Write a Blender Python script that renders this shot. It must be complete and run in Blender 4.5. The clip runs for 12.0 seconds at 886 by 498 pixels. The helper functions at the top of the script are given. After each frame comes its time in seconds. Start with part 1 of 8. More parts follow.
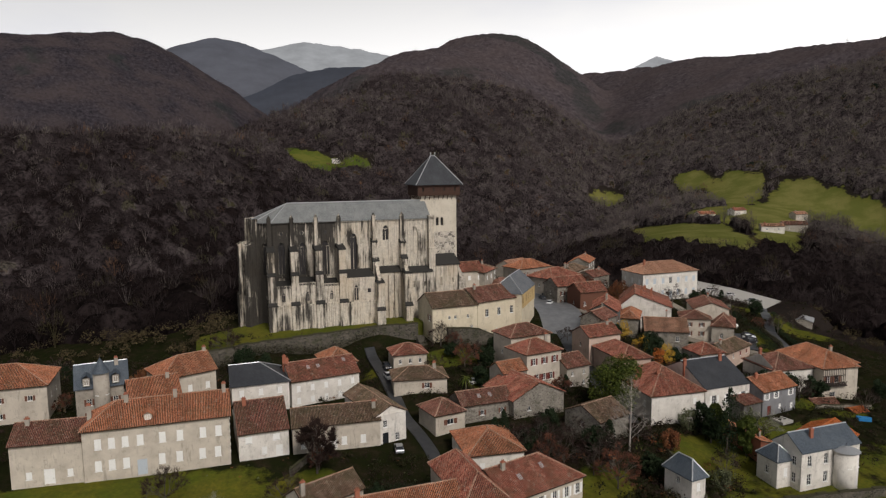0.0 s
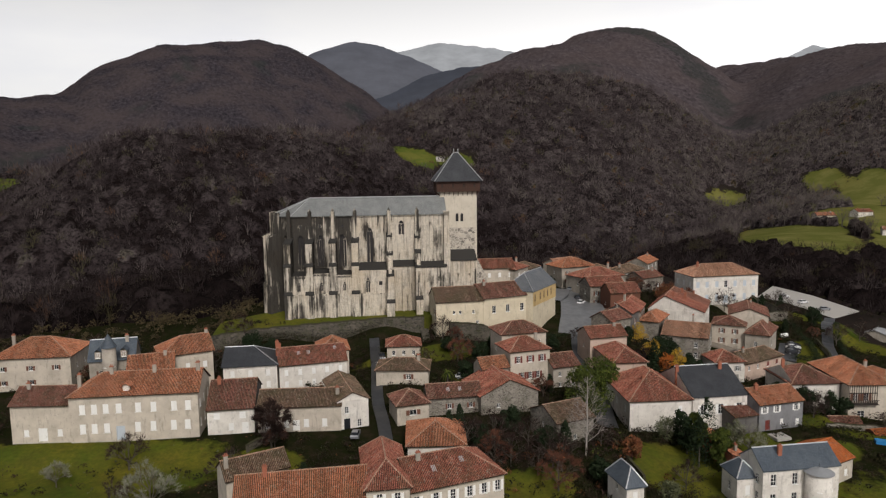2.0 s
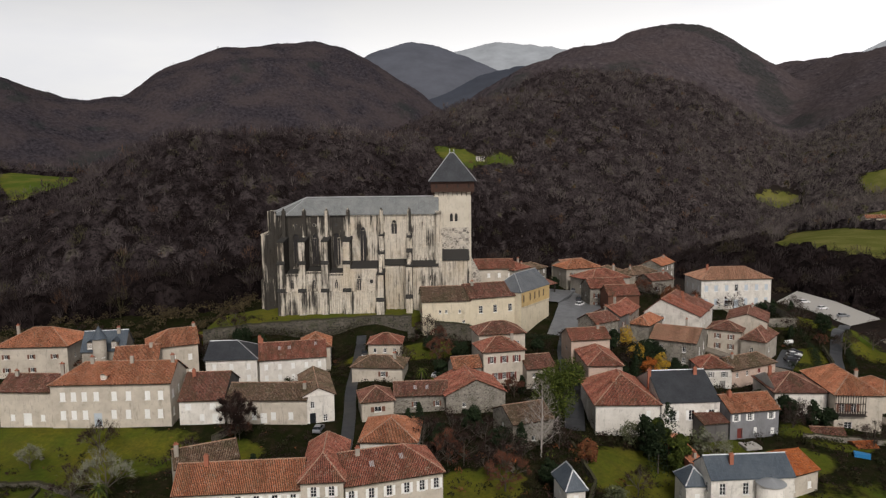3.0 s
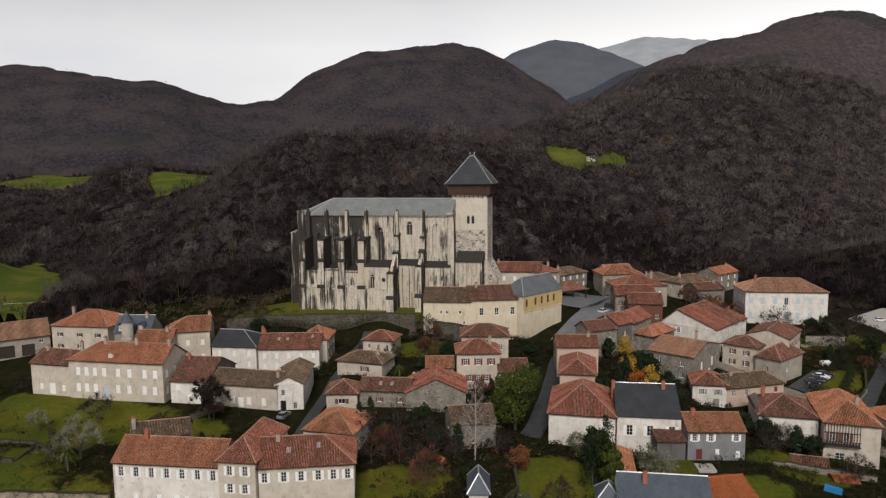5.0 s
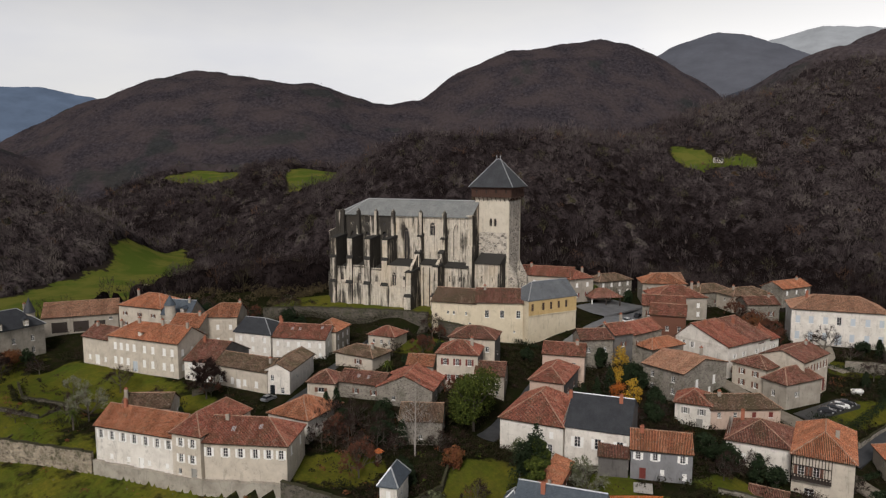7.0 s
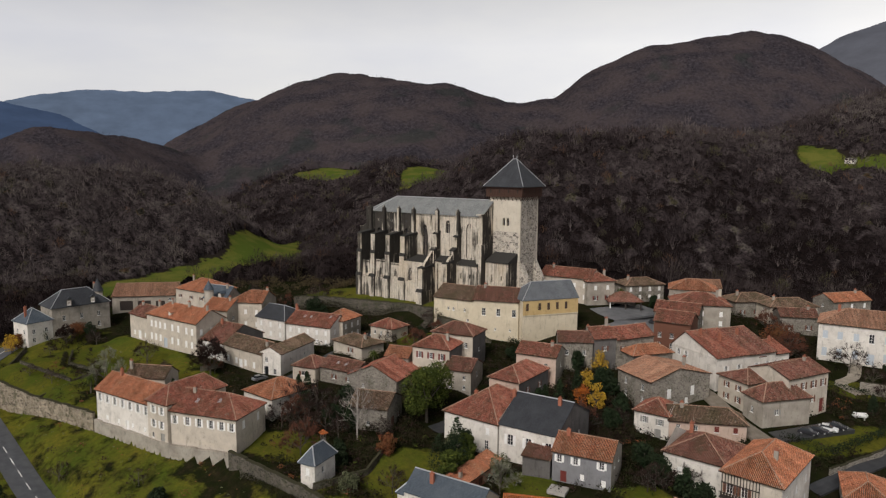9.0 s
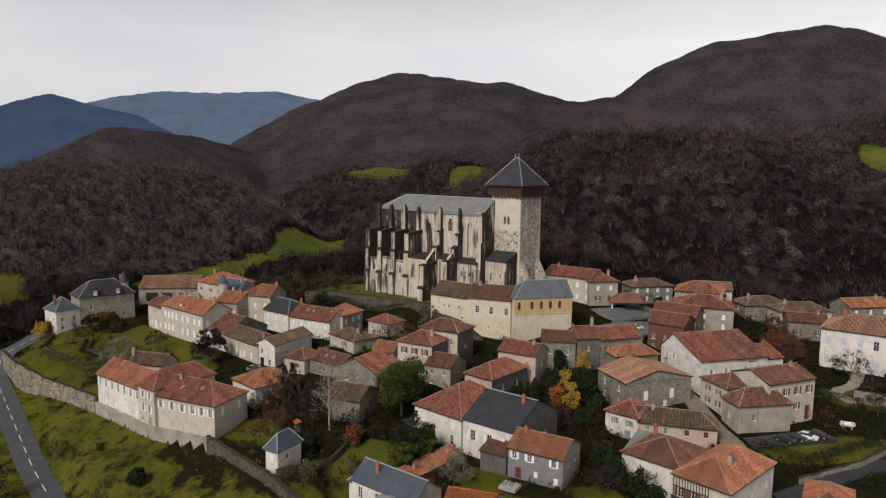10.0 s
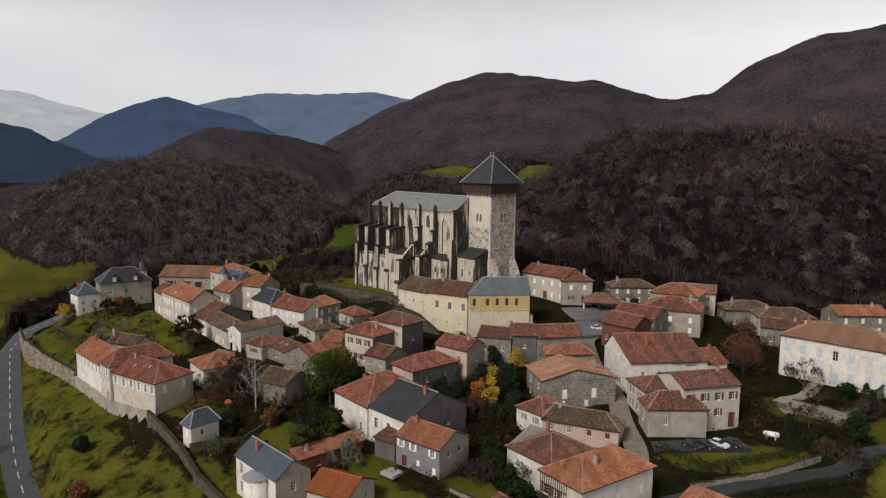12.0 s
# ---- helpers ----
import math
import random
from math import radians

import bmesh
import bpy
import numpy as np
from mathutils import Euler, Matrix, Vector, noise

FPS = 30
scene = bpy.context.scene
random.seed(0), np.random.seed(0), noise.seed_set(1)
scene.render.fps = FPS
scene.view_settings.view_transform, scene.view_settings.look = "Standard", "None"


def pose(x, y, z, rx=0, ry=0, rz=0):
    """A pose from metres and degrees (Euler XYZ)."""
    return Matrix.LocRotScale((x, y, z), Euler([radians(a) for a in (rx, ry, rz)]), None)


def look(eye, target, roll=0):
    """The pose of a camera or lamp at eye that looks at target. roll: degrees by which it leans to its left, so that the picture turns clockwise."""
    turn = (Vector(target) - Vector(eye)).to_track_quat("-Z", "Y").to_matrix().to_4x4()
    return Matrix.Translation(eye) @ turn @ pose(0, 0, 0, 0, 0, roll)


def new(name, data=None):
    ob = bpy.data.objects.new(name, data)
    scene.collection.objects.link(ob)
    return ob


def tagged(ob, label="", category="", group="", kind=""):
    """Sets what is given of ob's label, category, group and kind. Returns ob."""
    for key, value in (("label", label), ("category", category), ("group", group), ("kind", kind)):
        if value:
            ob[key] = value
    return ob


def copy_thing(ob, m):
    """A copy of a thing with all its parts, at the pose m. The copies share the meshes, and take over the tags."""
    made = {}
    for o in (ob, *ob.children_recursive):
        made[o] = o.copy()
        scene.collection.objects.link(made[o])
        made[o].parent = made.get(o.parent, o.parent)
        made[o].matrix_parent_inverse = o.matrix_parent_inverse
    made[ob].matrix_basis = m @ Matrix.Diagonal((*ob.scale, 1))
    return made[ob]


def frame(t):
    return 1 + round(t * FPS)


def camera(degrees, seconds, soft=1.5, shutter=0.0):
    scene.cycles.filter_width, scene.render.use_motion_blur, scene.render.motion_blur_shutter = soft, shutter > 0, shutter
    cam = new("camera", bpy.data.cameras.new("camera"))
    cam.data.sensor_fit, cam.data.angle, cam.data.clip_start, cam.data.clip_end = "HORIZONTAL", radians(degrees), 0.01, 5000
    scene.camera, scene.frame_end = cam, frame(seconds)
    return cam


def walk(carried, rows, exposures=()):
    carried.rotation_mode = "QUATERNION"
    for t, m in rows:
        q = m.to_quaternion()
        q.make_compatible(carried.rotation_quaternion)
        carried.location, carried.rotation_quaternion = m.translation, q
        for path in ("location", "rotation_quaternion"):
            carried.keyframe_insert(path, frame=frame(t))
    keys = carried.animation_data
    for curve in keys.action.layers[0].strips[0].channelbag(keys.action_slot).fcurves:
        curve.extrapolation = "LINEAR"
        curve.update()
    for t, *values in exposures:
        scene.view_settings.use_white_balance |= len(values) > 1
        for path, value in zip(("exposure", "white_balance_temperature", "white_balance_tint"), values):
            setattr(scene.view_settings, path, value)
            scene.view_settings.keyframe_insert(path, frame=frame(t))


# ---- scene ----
cam = camera(65.1, 12.0, 1.3)
METRES, EYE, TILT, LEAN, TURN = 250.0, 45.0, 0.0, 0.0, 0.0
ROWS = [
    (0.0, 0.0, 0.0, 0.0, -0.08, -6.85, 0.67),
    (0.5, 0.0349, -0.0014, 0.0003, 3.31, -6.87, 0.72),
    (1.0, 0.0718, -0.001, -0.0006, 6.68, -6.91, 0.72),
    (1.5, 0.1099, 0.0004, -0.0025, 9.07, -6.88, 0.73),
    (2.0, 0.1482, 0.0045, -0.0043, 11.11, -6.84, 0.75),
    (2.5, 0.1885, 0.0104, -0.0049, 13.48, -6.84, 0.7),
    (3.0, 0.2295, 0.0179, -0.0042, 15.91, -6.83, 0.66),
    (5.0, 0.3902, 0.0651, -0.0008, 27.9, -6.79, 0.53),
    (5.5, 0.4299, 0.0824, 0.0003, 31.52, -6.8, 0.44),
    (6.0, 0.4686, 0.1017, 0.002, 34.83, -6.83, 0.29),
    (6.5, 0.5059, 0.1228, 0.0033, 37.77, -6.87, 0.14),
    (7.0, 0.5421, 0.1457, 0.0044, 40.57, -6.87, -0.02),
    (9.0, 0.677, 0.2549, 0.0063, 52.43, -7.04, -0.39),
    (9.5, 0.7063, 0.286, 0.0063, 55.32, -7.12, -0.48),
    (10.0, 0.7342, 0.3179, 0.0061, 57.74, -7.13, -0.51),
    (10.5, 0.7607, 0.3506, 0.0051, 60.0, -7.14, -0.54),
    (11.0, 0.7857, 0.385, 0.0052, 62.01, -7.19, -0.54),
    (11.5, 0.8086, 0.4207, 0.005, 63.91, -7.23, -0.59),
    (12.0, 0.8305, 0.4579, 0.0055, 65.91, -7.26, -0.66),
]
walk(cam, [(t, pose(0, 0, EYE, TILT, LEAN, TURN) @ pose(METRES * x, METRES * y, METRES * z, 90 + pitch, roll, yaw)) for t, x, y, z, yaw, pitch, roll in ROWS],
     [(0.0, -0.27), (1.5, -0.16), (7.0, -0.19), (12.0, -0.15)])

# ---- sky, sun ----
SUN_FROM = Vector((0.32, -0.66, 0.68)).normalized()
world = bpy.data.worlds.new("overcast_sky")
scene.world = world
world.use_nodes = True
wn, wl = world.node_tree.nodes, world.node_tree.links
wn.clear()
w_out = wn.new("ShaderNodeOutputWorld")
w_bg = wn.new("ShaderNodeBackground")
w_sky = wn.new("ShaderNodeTexSky")
w_sky.sky_type = "NISHITA"
w_sky.sun_disc = False
w_sky.sun_elevation = math.asin(SUN_FROM.z)
w_sky.sun_rotation = math.atan2(SUN_FROM.x, SUN_FROM.y)
w_dim = wn.new("ShaderNodeMix")
w_dim.data_type = "RGBA"
w_dim.blend_type = "MULTIPLY"
w_dim.inputs[0].default_value = 1.0
w_dim.inputs[7].default_value = (0.1, 0.1, 0.1, 1)
w_tc = wn.new("ShaderNodeTexCoord")
w_map = wn.new("ShaderNodeMapping")
w_map.inputs["Scale"].default_value = (1.0, 1.0, 3.2)
w_noise = wn.new("ShaderNodeTexNoise")
w_noise.inputs["Scale"].default_value = 1.7
w_noise.inputs["Detail"].default_value = 5.0
w_noise.inputs["Roughness"].default_value = 0.55
w_ramp = wn.new("ShaderNodeValToRGB")
w_ramp.color_ramp.elements[0].position = 0.32
w_ramp.color_ramp.elements[0].color = (0.82, 0.815, 0.875, 1)
w_ramp.color_ramp.elements[1].position = 0.62
w_ramp.color_ramp.elements[1].color = (1.0, 0.972, 0.95, 1)
w_mix = wn.new("ShaderNodeMix")
w_mix.data_type = "RGBA"
w_mix.inputs[0].default_value = 0.9
wl.new(w_tc.outputs["Generated"], w_map.inputs["Vector"])
wl.new(w_map.outputs["Vector"], w_noise.inputs["Vector"])
wl.new(w_noise.outputs["Fac"], w_ramp.inputs["Fac"])
# the cloud deck is bright towards the horizon and heavy overhead
w_sep = wn.new("ShaderNodeSeparateXYZ")
wl.new(w_tc.outputs["Generated"], w_sep.inputs[0])
w_up = wn.new("ShaderNodeMapRange")
for key_, val_ in (("From Min", 0.16), ("From Max", 0.42), ("To Min", 1.0), ("To Max", 0.16)):
    w_up.inputs[key_].default_value = val_
wl.new(w_sep.outputs["Z"], w_up.inputs["Value"])
w_deck = wn.new("ShaderNodeMix")
w_deck.data_type = "RGBA"
w_deck.blend_type = "MULTIPLY"
w_deck.inputs[0].default_value = 1.0
w_side = wn.new("ShaderNodeMapRange")
for key_, val_ in (("From Min", -1.0), ("From Max", 0.4), ("To Min", 0.86), ("To Max", 1.44)):
    w_side.inputs[key_].default_value = val_
wl.new(w_sep.outputs["X"], w_side.inputs["Value"])
w_glow = wn.new("ShaderNodeMix")
w_glow.data_type = "RGBA"
w_glow.blend_type = "MULTIPLY"
w_glow.inputs[0].default_value = 1.0
wl.new(w_ramp.outputs["Color"], w_glow.inputs[6])
wl.new(w_side.outputs["Result"], w_glow.inputs[7])
wl.new(w_glow.outputs[2], w_deck.inputs[6])
wl.new(w_up.outputs["Result"], w_deck.inputs[7])
wl.new(w_sky.outputs["Color"], w_dim.inputs[6])
wl.new(w_dim.outputs[2], w_mix.inputs[6])
wl.new(w_deck.outputs[2], w_mix.inputs[7])
wl.new(w_mix.outputs[2], w_bg.inputs["Color"])
w_bg.inputs["Strength"].default_value = 1.05
wl.new(w_bg.outputs["Background"], w_out.inputs["Surface"])

sun_data = bpy.data.lights.new("sun", "SUN")
sun_data.energy = 2.9
sun_data.angle = radians(20)
sun_data.color = (1.0, 0.935, 0.875)
sun = new("sun", sun_data)
sun.matrix_basis = look(SUN_FROM * 400, (0, 0, 0))


# ---- materials ----
MATS = {}


class Shader:
    """A principled material with a few node shortcuts."""

    def __init__(self, name, rough=0.85, metal=0.0, spec=0.3):
        self.mat = bpy.data.materials.new(name)
        self.mat.use_nodes = True
        self.n, self.l = self.mat.node_tree.nodes, self.mat.node_tree.links
        self.bsdf = self.n["Principled BSDF"]
        self.bsdf.inputs["Roughness"].default_value = rough
        self.bsdf.inputs["Metallic"].default_value = metal
        self.bsdf.inputs["Specular IOR Level"].default_value = spec
        self.uv = self.n.new("ShaderNodeUVMap").outputs["UV"]
        self.geo = self.n.new("ShaderNodeNewGeometry")
        self.pos = self.geo.outputs["Position"]
        self.rand = self.n.new("ShaderNodeObjectInfo").outputs["Random"]
        MATS[name] = self.mat

    def mapped(self, vec, scale, rot=(0, 0, 0)):
        m = self.n.new("ShaderNodeMapping")
        m.inputs["Scale"].default_value = scale
        m.inputs["Rotation"].default_value = rot
        self.l.new(vec, m.inputs["Vector"])
        return m.outputs["Vector"]

    def noise(self, vec, scale, detail=4.0, rough=0.6, lo=0.35, hi=0.65):
        t = self.n.new("ShaderNodeTexNoise")
        t.inputs["Scale"].default_value = scale
        t.inputs["Detail"].default_value = detail
        t.inputs["Roughness"].default_value = rough
        self.l.new(vec, t.inputs["Vector"])
        return self.span(t.outputs["Fac"], lo, hi)

    def span(self, val, lo, hi, a=0.0, b=1.0):
        r = self.n.new("ShaderNodeMapRange")
        r.inputs["From Min"].default_value = lo
        r.inputs["From Max"].default_value = hi
        r.inputs["To Min"].default_value = a
        r.inputs["To Max"].default_value = b
        self.l.new(val, r.inputs["Value"])
        return r.outputs["Result"]

    def math(self, op, a, b):
        m = self.n.new("ShaderNodeMath")
        m.operation = op
        for i, x in enumerate((a, b)):
            if isinstance(x, (int, float)):
                m.inputs[i].default_value = x
            else:
                self.l.new(x, m.inputs[i])
        return m.outputs[0]

    def mix(self, fac, a, b, blend="MIX"):
        m = self.n.new("ShaderNodeMix")
        m.data_type = "RGBA"
        m.blend_type = blend
        m.clamp_factor = True
        for i, x in ((0, fac), (6, a), (7, b)):
            if isinstance(x, (int, float)):
                m.inputs[i].default_value = x
            elif isinstance(x, tuple):
                m.inputs[i].default_value = (*x, 1)
            else:
                self.l.new(x, m.inputs[i])
        return m.outputs[2]

    def attr(self, name):
        a = self.n.new("ShaderNodeAttribute")
        a.attribute_name = name
        return a.outputs["Fac"]

    def colour(self, c):
        if isinstance(c, tuple):
            self.bsdf.inputs["Base Color"].default_value = (*c, 1)
        else:
            self.l.new(c, self.bsdf.inputs["Base Color"])

    def bump(self, h, strength=0.4, dist=0.05):
        b = self.n.new("ShaderNodeBump")
        b.inputs["Strength"].default_value = strength
        b.inputs["Distance"].default_value = dist
        self.l.new(h, b.inputs["Height"])
        self.l.new(b.outputs["Normal"], self.bsdf.inputs["Normal"])


def plaster(name, base, dirt, amount=0.55):
    """Old lime render: blotches, and grime in vertical runs."""
    s = Shader(name, 0.92, spec=0.08)
    big = s.noise(s.pos, 0.35, 4, 0.6, 0.38, 0.68)
    fine = s.noise(s.pos, 6.0, 3, 0.6, 0.2, 0.8)
    runs = s.noise(s.mapped(s.pos, (1.1, 1.1, 0.2)), 1.0, 6, 0.75, 0.55, 0.7)
    patch = s.noise(s.pos, 0.9, 6, 0.75, 0.56, 0.64)
    c = s.mix(s.math("MULTIPLY", big, amount), base, dirt)
    c = s.mix(s.math("MULTIPLY", runs, 0.55), c, tuple(x * 0.4 for x in dirt))
    c = s.mix(s.math("MULTIPLY", patch, 0.4), c, tuple(x * 0.6 for x in dirt))
    c = s.mix(s.math("MULTIPLY", fine, 0.18), c, tuple(x * 0.7 for x in base))
    s.colour(c)
    s.bump(fine, 0.25, 0.02)
    return s.mat


def rubble(name, light, dark, scale=1.6, mortar=(0.34, 0.31, 0.27), moss=0.0):
    """Rubble stone: cells of uneven stones with recessed mortar."""
    s = Shader(name, 0.95, spec=0.05)
    v = s.n.new("ShaderNodeTexVoronoi")
    v.inputs["Scale"].default_value = scale
    s.l.new(s.mapped(s.pos, (1, 1, 1.5)), v.inputs["Vector"])
    edge = s.n.new("ShaderNodeTexVoronoi")
    edge.feature = "DISTANCE_TO_EDGE"
    edge.inputs["Scale"].default_value = scale
    s.l.new(s.mapped(s.pos, (1, 1, 1.5)), edge.inputs["Vector"])
    joint = s.span(edge.outputs["Distance"], 0.02, 0.12)
    sep = s.n.new("ShaderNodeSeparateColor")
    s.l.new(v.outputs["Color"], sep.inputs["Color"])
    big = s.noise(s.pos, 0.25, 4, 0.6, 0.35, 0.7)
    c = s.mix(sep.outputs[0], light, dark)
    c = s.mix(s.math("MULTIPLY", big, 0.6), c, tuple(x * 0.45 for x in dark))
    c = s.mix(joint, mortar, c)
    if moss:
        c = s.mix(s.math("MULTIPLY", s.noise(s.pos, 0.5, 4, 0.6, 0.5, 0.7), moss), c, (0.06, 0.065, 0.03))
    s.colour(c)
    s.bump(joint, 0.6, 0.08)
    return s.mat


def tiles(name, base, dark, pale, moss=(0.07, 0.065, 0.035), mossy=0.4):
    """Canal tiles: rounded columns up the slope, stepped courses, tiles of uneven colour, lichen."""
    s = Shader(name, 0.9, spec=0.05)
    w = s.n.new("ShaderNodeTexWave")
    w.wave_type = "BANDS"
    w.bands_direction = "X"
    w.inputs["Scale"].default_value = 1.1
    w.inputs["Distortion"].default_value = 0.25
    w.inputs["Detail"].default_value = 1.0
    s.l.new(s.uv, w.inputs["Vector"])
    course = s.n.new("ShaderNodeTexBrick")
    course.inputs["Scale"].default_value = 1.0
    course.inputs["Brick Width"].default_value = 0.29
    course.inputs["Row Height"].default_value = 0.42
    course.inputs["Mortar Size"].default_value = 0.02
    course.inputs["Color1"].default_value = (1, 1, 1, 1)
    course.inputs["Color2"].default_value = (0, 0, 0, 1)
    course.inputs["Mortar"].default_value = (0, 0, 0, 1)
    course.offset = 0.0
    s.l.new(s.uv, course.inputs["Vector"])
    speck = s.noise(s.mapped(s.uv, (3.4, 2.3, 1)), 1.0, 2, 0.7, 0.3, 0.7)
    big = s.noise(s.pos, 0.3, 6, 0.7, 0.46, 0.6)
    soot = s.noise(s.pos, 0.95, 5, 0.75, 0.5, 0.6)
    tone = s.mix(s.rand, base, tuple(0.5 * (a + b) for a, b in zip(base, dark)))
    c = s.mix(s.math("MULTIPLY", course.outputs["Color"], 0.6), tone, dark)
    c = s.mix(s.math("MULTIPLY", s.geo.outputs["Random Per Island"], 0.5), c, pale)
    c = s.mix(s.math("MULTIPLY", speck, 0.5), c, pale)
    dots = s.noise(s.mapped(s.uv, (4.2, 2.6, 1)), 1.0, 1, 0.5, 0.54, 0.6)
    c = s.mix(s.math("MULTIPLY", dots, 0.7), c, tuple(x * 0.4 for x in dark))
    c = s.mix(s.math("MULTIPLY", soot, 0.18 + 0.45 * mossy), c, tuple(x * 0.42 for x in dark))
    c = s.mix(s.math("MULTIPLY", big, mossy), c, moss)
    c = s.mix(s.math("MULTIPLY", s.noise(s.pos, 2.1, 4, 0.75, 0.58, 0.63), 0.6), c, (0.5, 0.44, 0.36))
    # hollows between the columns: groove shade put into the colour
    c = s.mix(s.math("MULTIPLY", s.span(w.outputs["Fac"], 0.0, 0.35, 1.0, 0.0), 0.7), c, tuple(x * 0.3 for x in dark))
    s.colour(c)
    s.bump(s.math("ADD", w.outputs["Fac"], s.math("MULTIPLY", course.outputs["Fac"], -0.4)), 0.9, 0.09)
    return s.mat


def slate(name, base, pale):
    s = Shader(name, 0.6, spec=0.35)
    b = s.n.new("ShaderNodeTexBrick")
    b.inputs["Brick Width"].default_value = 0.35
    b.inputs["Row Height"].default_value = 0.3
    b.inputs["Scale"].default_value = 1.0
    b.inputs["Mortar Size"].default_value = 0.015
    b.inputs["Color1"].default_value = (*base, 1)
    b.inputs["Color2"].default_value = (*[x * 0.75 for x in base], 1)
    b.inputs["Mortar"].default_value = (*[x * 0.4 for x in base], 1)
    s.l.new(s.uv, b.inputs["Vector"])
    big = s.noise(s.pos, 0.3, 5, 0.6, 0.4, 0.7)
    runs = s.noise(s.mapped(s.uv, (1.2, 0.15, 1)), 1.0, 4, 0.6, 0.45, 0.75)
    c = s.mix(s.math("MULTIPLY", big, 0.5), b.outputs["Color"], pale)
    c = s.mix(s.math("MULTIPLY", runs, 0.4), c, tuple(x * 0.6 for x in base))
    s.colour(c)
    s.bump(b.outputs["Fac"], -0.3, 0.03)
    return s.mat


def plain(name, base, rough=0.7, metal=0.0, vary=0.25, scale=3.0, spec=0.3):
    s = Shader(name, rough, metal, spec)
    c = s.mix(s.math("MULTIPLY", s.noise(s.pos, scale, 4, 0.6, 0.3, 0.7), vary), base, tuple(x * 0.5 for x in base))
    s.colour(s.mix(s.math("MULTIPLY", s.rand, vary), c, tuple(min(1, x * 1.25) for x in base)))
    return s.mat


def foliage(name, a, b, c):
    """Leaves or twigs: each clump its own shade."""
    s = Shader(name, 0.7, spec=0.06)
    isl = s.geo.outputs["Random Per Island"]
    col = s.mix(isl, a, b)
    col = s.mix(s.noise(s.pos, 0.5, 3, 0.6, 0.4, 0.65), col, c)
    s.colour(col)
    s.bsdf.inputs["Subsurface Weight"].default_value = 0.0
    return s.mat


def woods(name, tones):
    """Winter woods: a tint per tree, and a shade per clump of twigs."""
    s = Shader(name, 0.95, spec=0.0)
    tint = s.attr("tint")
    ramp = s.n.new("ShaderNodeValToRGB")
    ramp.color_ramp.interpolation = "LINEAR"
    while len(ramp.color_ramp.elements) < len(tones):
        ramp.color_ramp.elements.new(0.5)
    for i, (p, c) in enumerate(tones):
        ramp.color_ramp.elements[i].position = p
        ramp.color_ramp.elements[i].color = (*c, 1)
    s.l.new(tint, ramp.inputs["Fac"])
    isl = s.geo.outputs["Random Per Island"]
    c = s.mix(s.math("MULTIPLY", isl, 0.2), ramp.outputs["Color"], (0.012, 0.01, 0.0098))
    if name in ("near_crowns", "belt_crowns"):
        # near-black mottling put in for the shaded gaps among the crowns
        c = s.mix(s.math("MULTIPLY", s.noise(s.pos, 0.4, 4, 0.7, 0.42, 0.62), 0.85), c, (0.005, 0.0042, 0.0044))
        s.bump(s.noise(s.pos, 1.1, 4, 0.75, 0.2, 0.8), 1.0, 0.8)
    s.colour(c)
    return s.mat


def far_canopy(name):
    """Far winter woods: crowns of grey-purple twigs with darker gaps, greener where conifers stand; brighter eastern
    light put into the colour.
    """
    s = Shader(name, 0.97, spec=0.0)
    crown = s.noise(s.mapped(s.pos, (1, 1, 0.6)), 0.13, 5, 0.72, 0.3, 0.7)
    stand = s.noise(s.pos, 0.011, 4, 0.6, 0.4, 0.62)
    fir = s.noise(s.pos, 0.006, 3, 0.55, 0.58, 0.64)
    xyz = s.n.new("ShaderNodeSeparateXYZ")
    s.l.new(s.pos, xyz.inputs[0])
    # paler towards the east: the brighter light there is put into the colour
    east_light = s.span(s.math("ADD", xyz.outputs[0], s.math("MULTIPLY", stand, 160.0)), -420, -20)
    c = s.mix(east_light, s.mix(crown, (0.014, 0.0125, 0.0155), (0.062, 0.054, 0.062)), s.mix(crown, (0.024, 0.02, 0.0225), (0.11, 0.092, 0.098)))
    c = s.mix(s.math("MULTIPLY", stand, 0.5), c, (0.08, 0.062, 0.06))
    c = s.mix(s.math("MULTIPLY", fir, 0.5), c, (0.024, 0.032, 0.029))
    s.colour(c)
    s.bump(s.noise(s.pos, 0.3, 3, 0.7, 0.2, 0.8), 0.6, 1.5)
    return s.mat


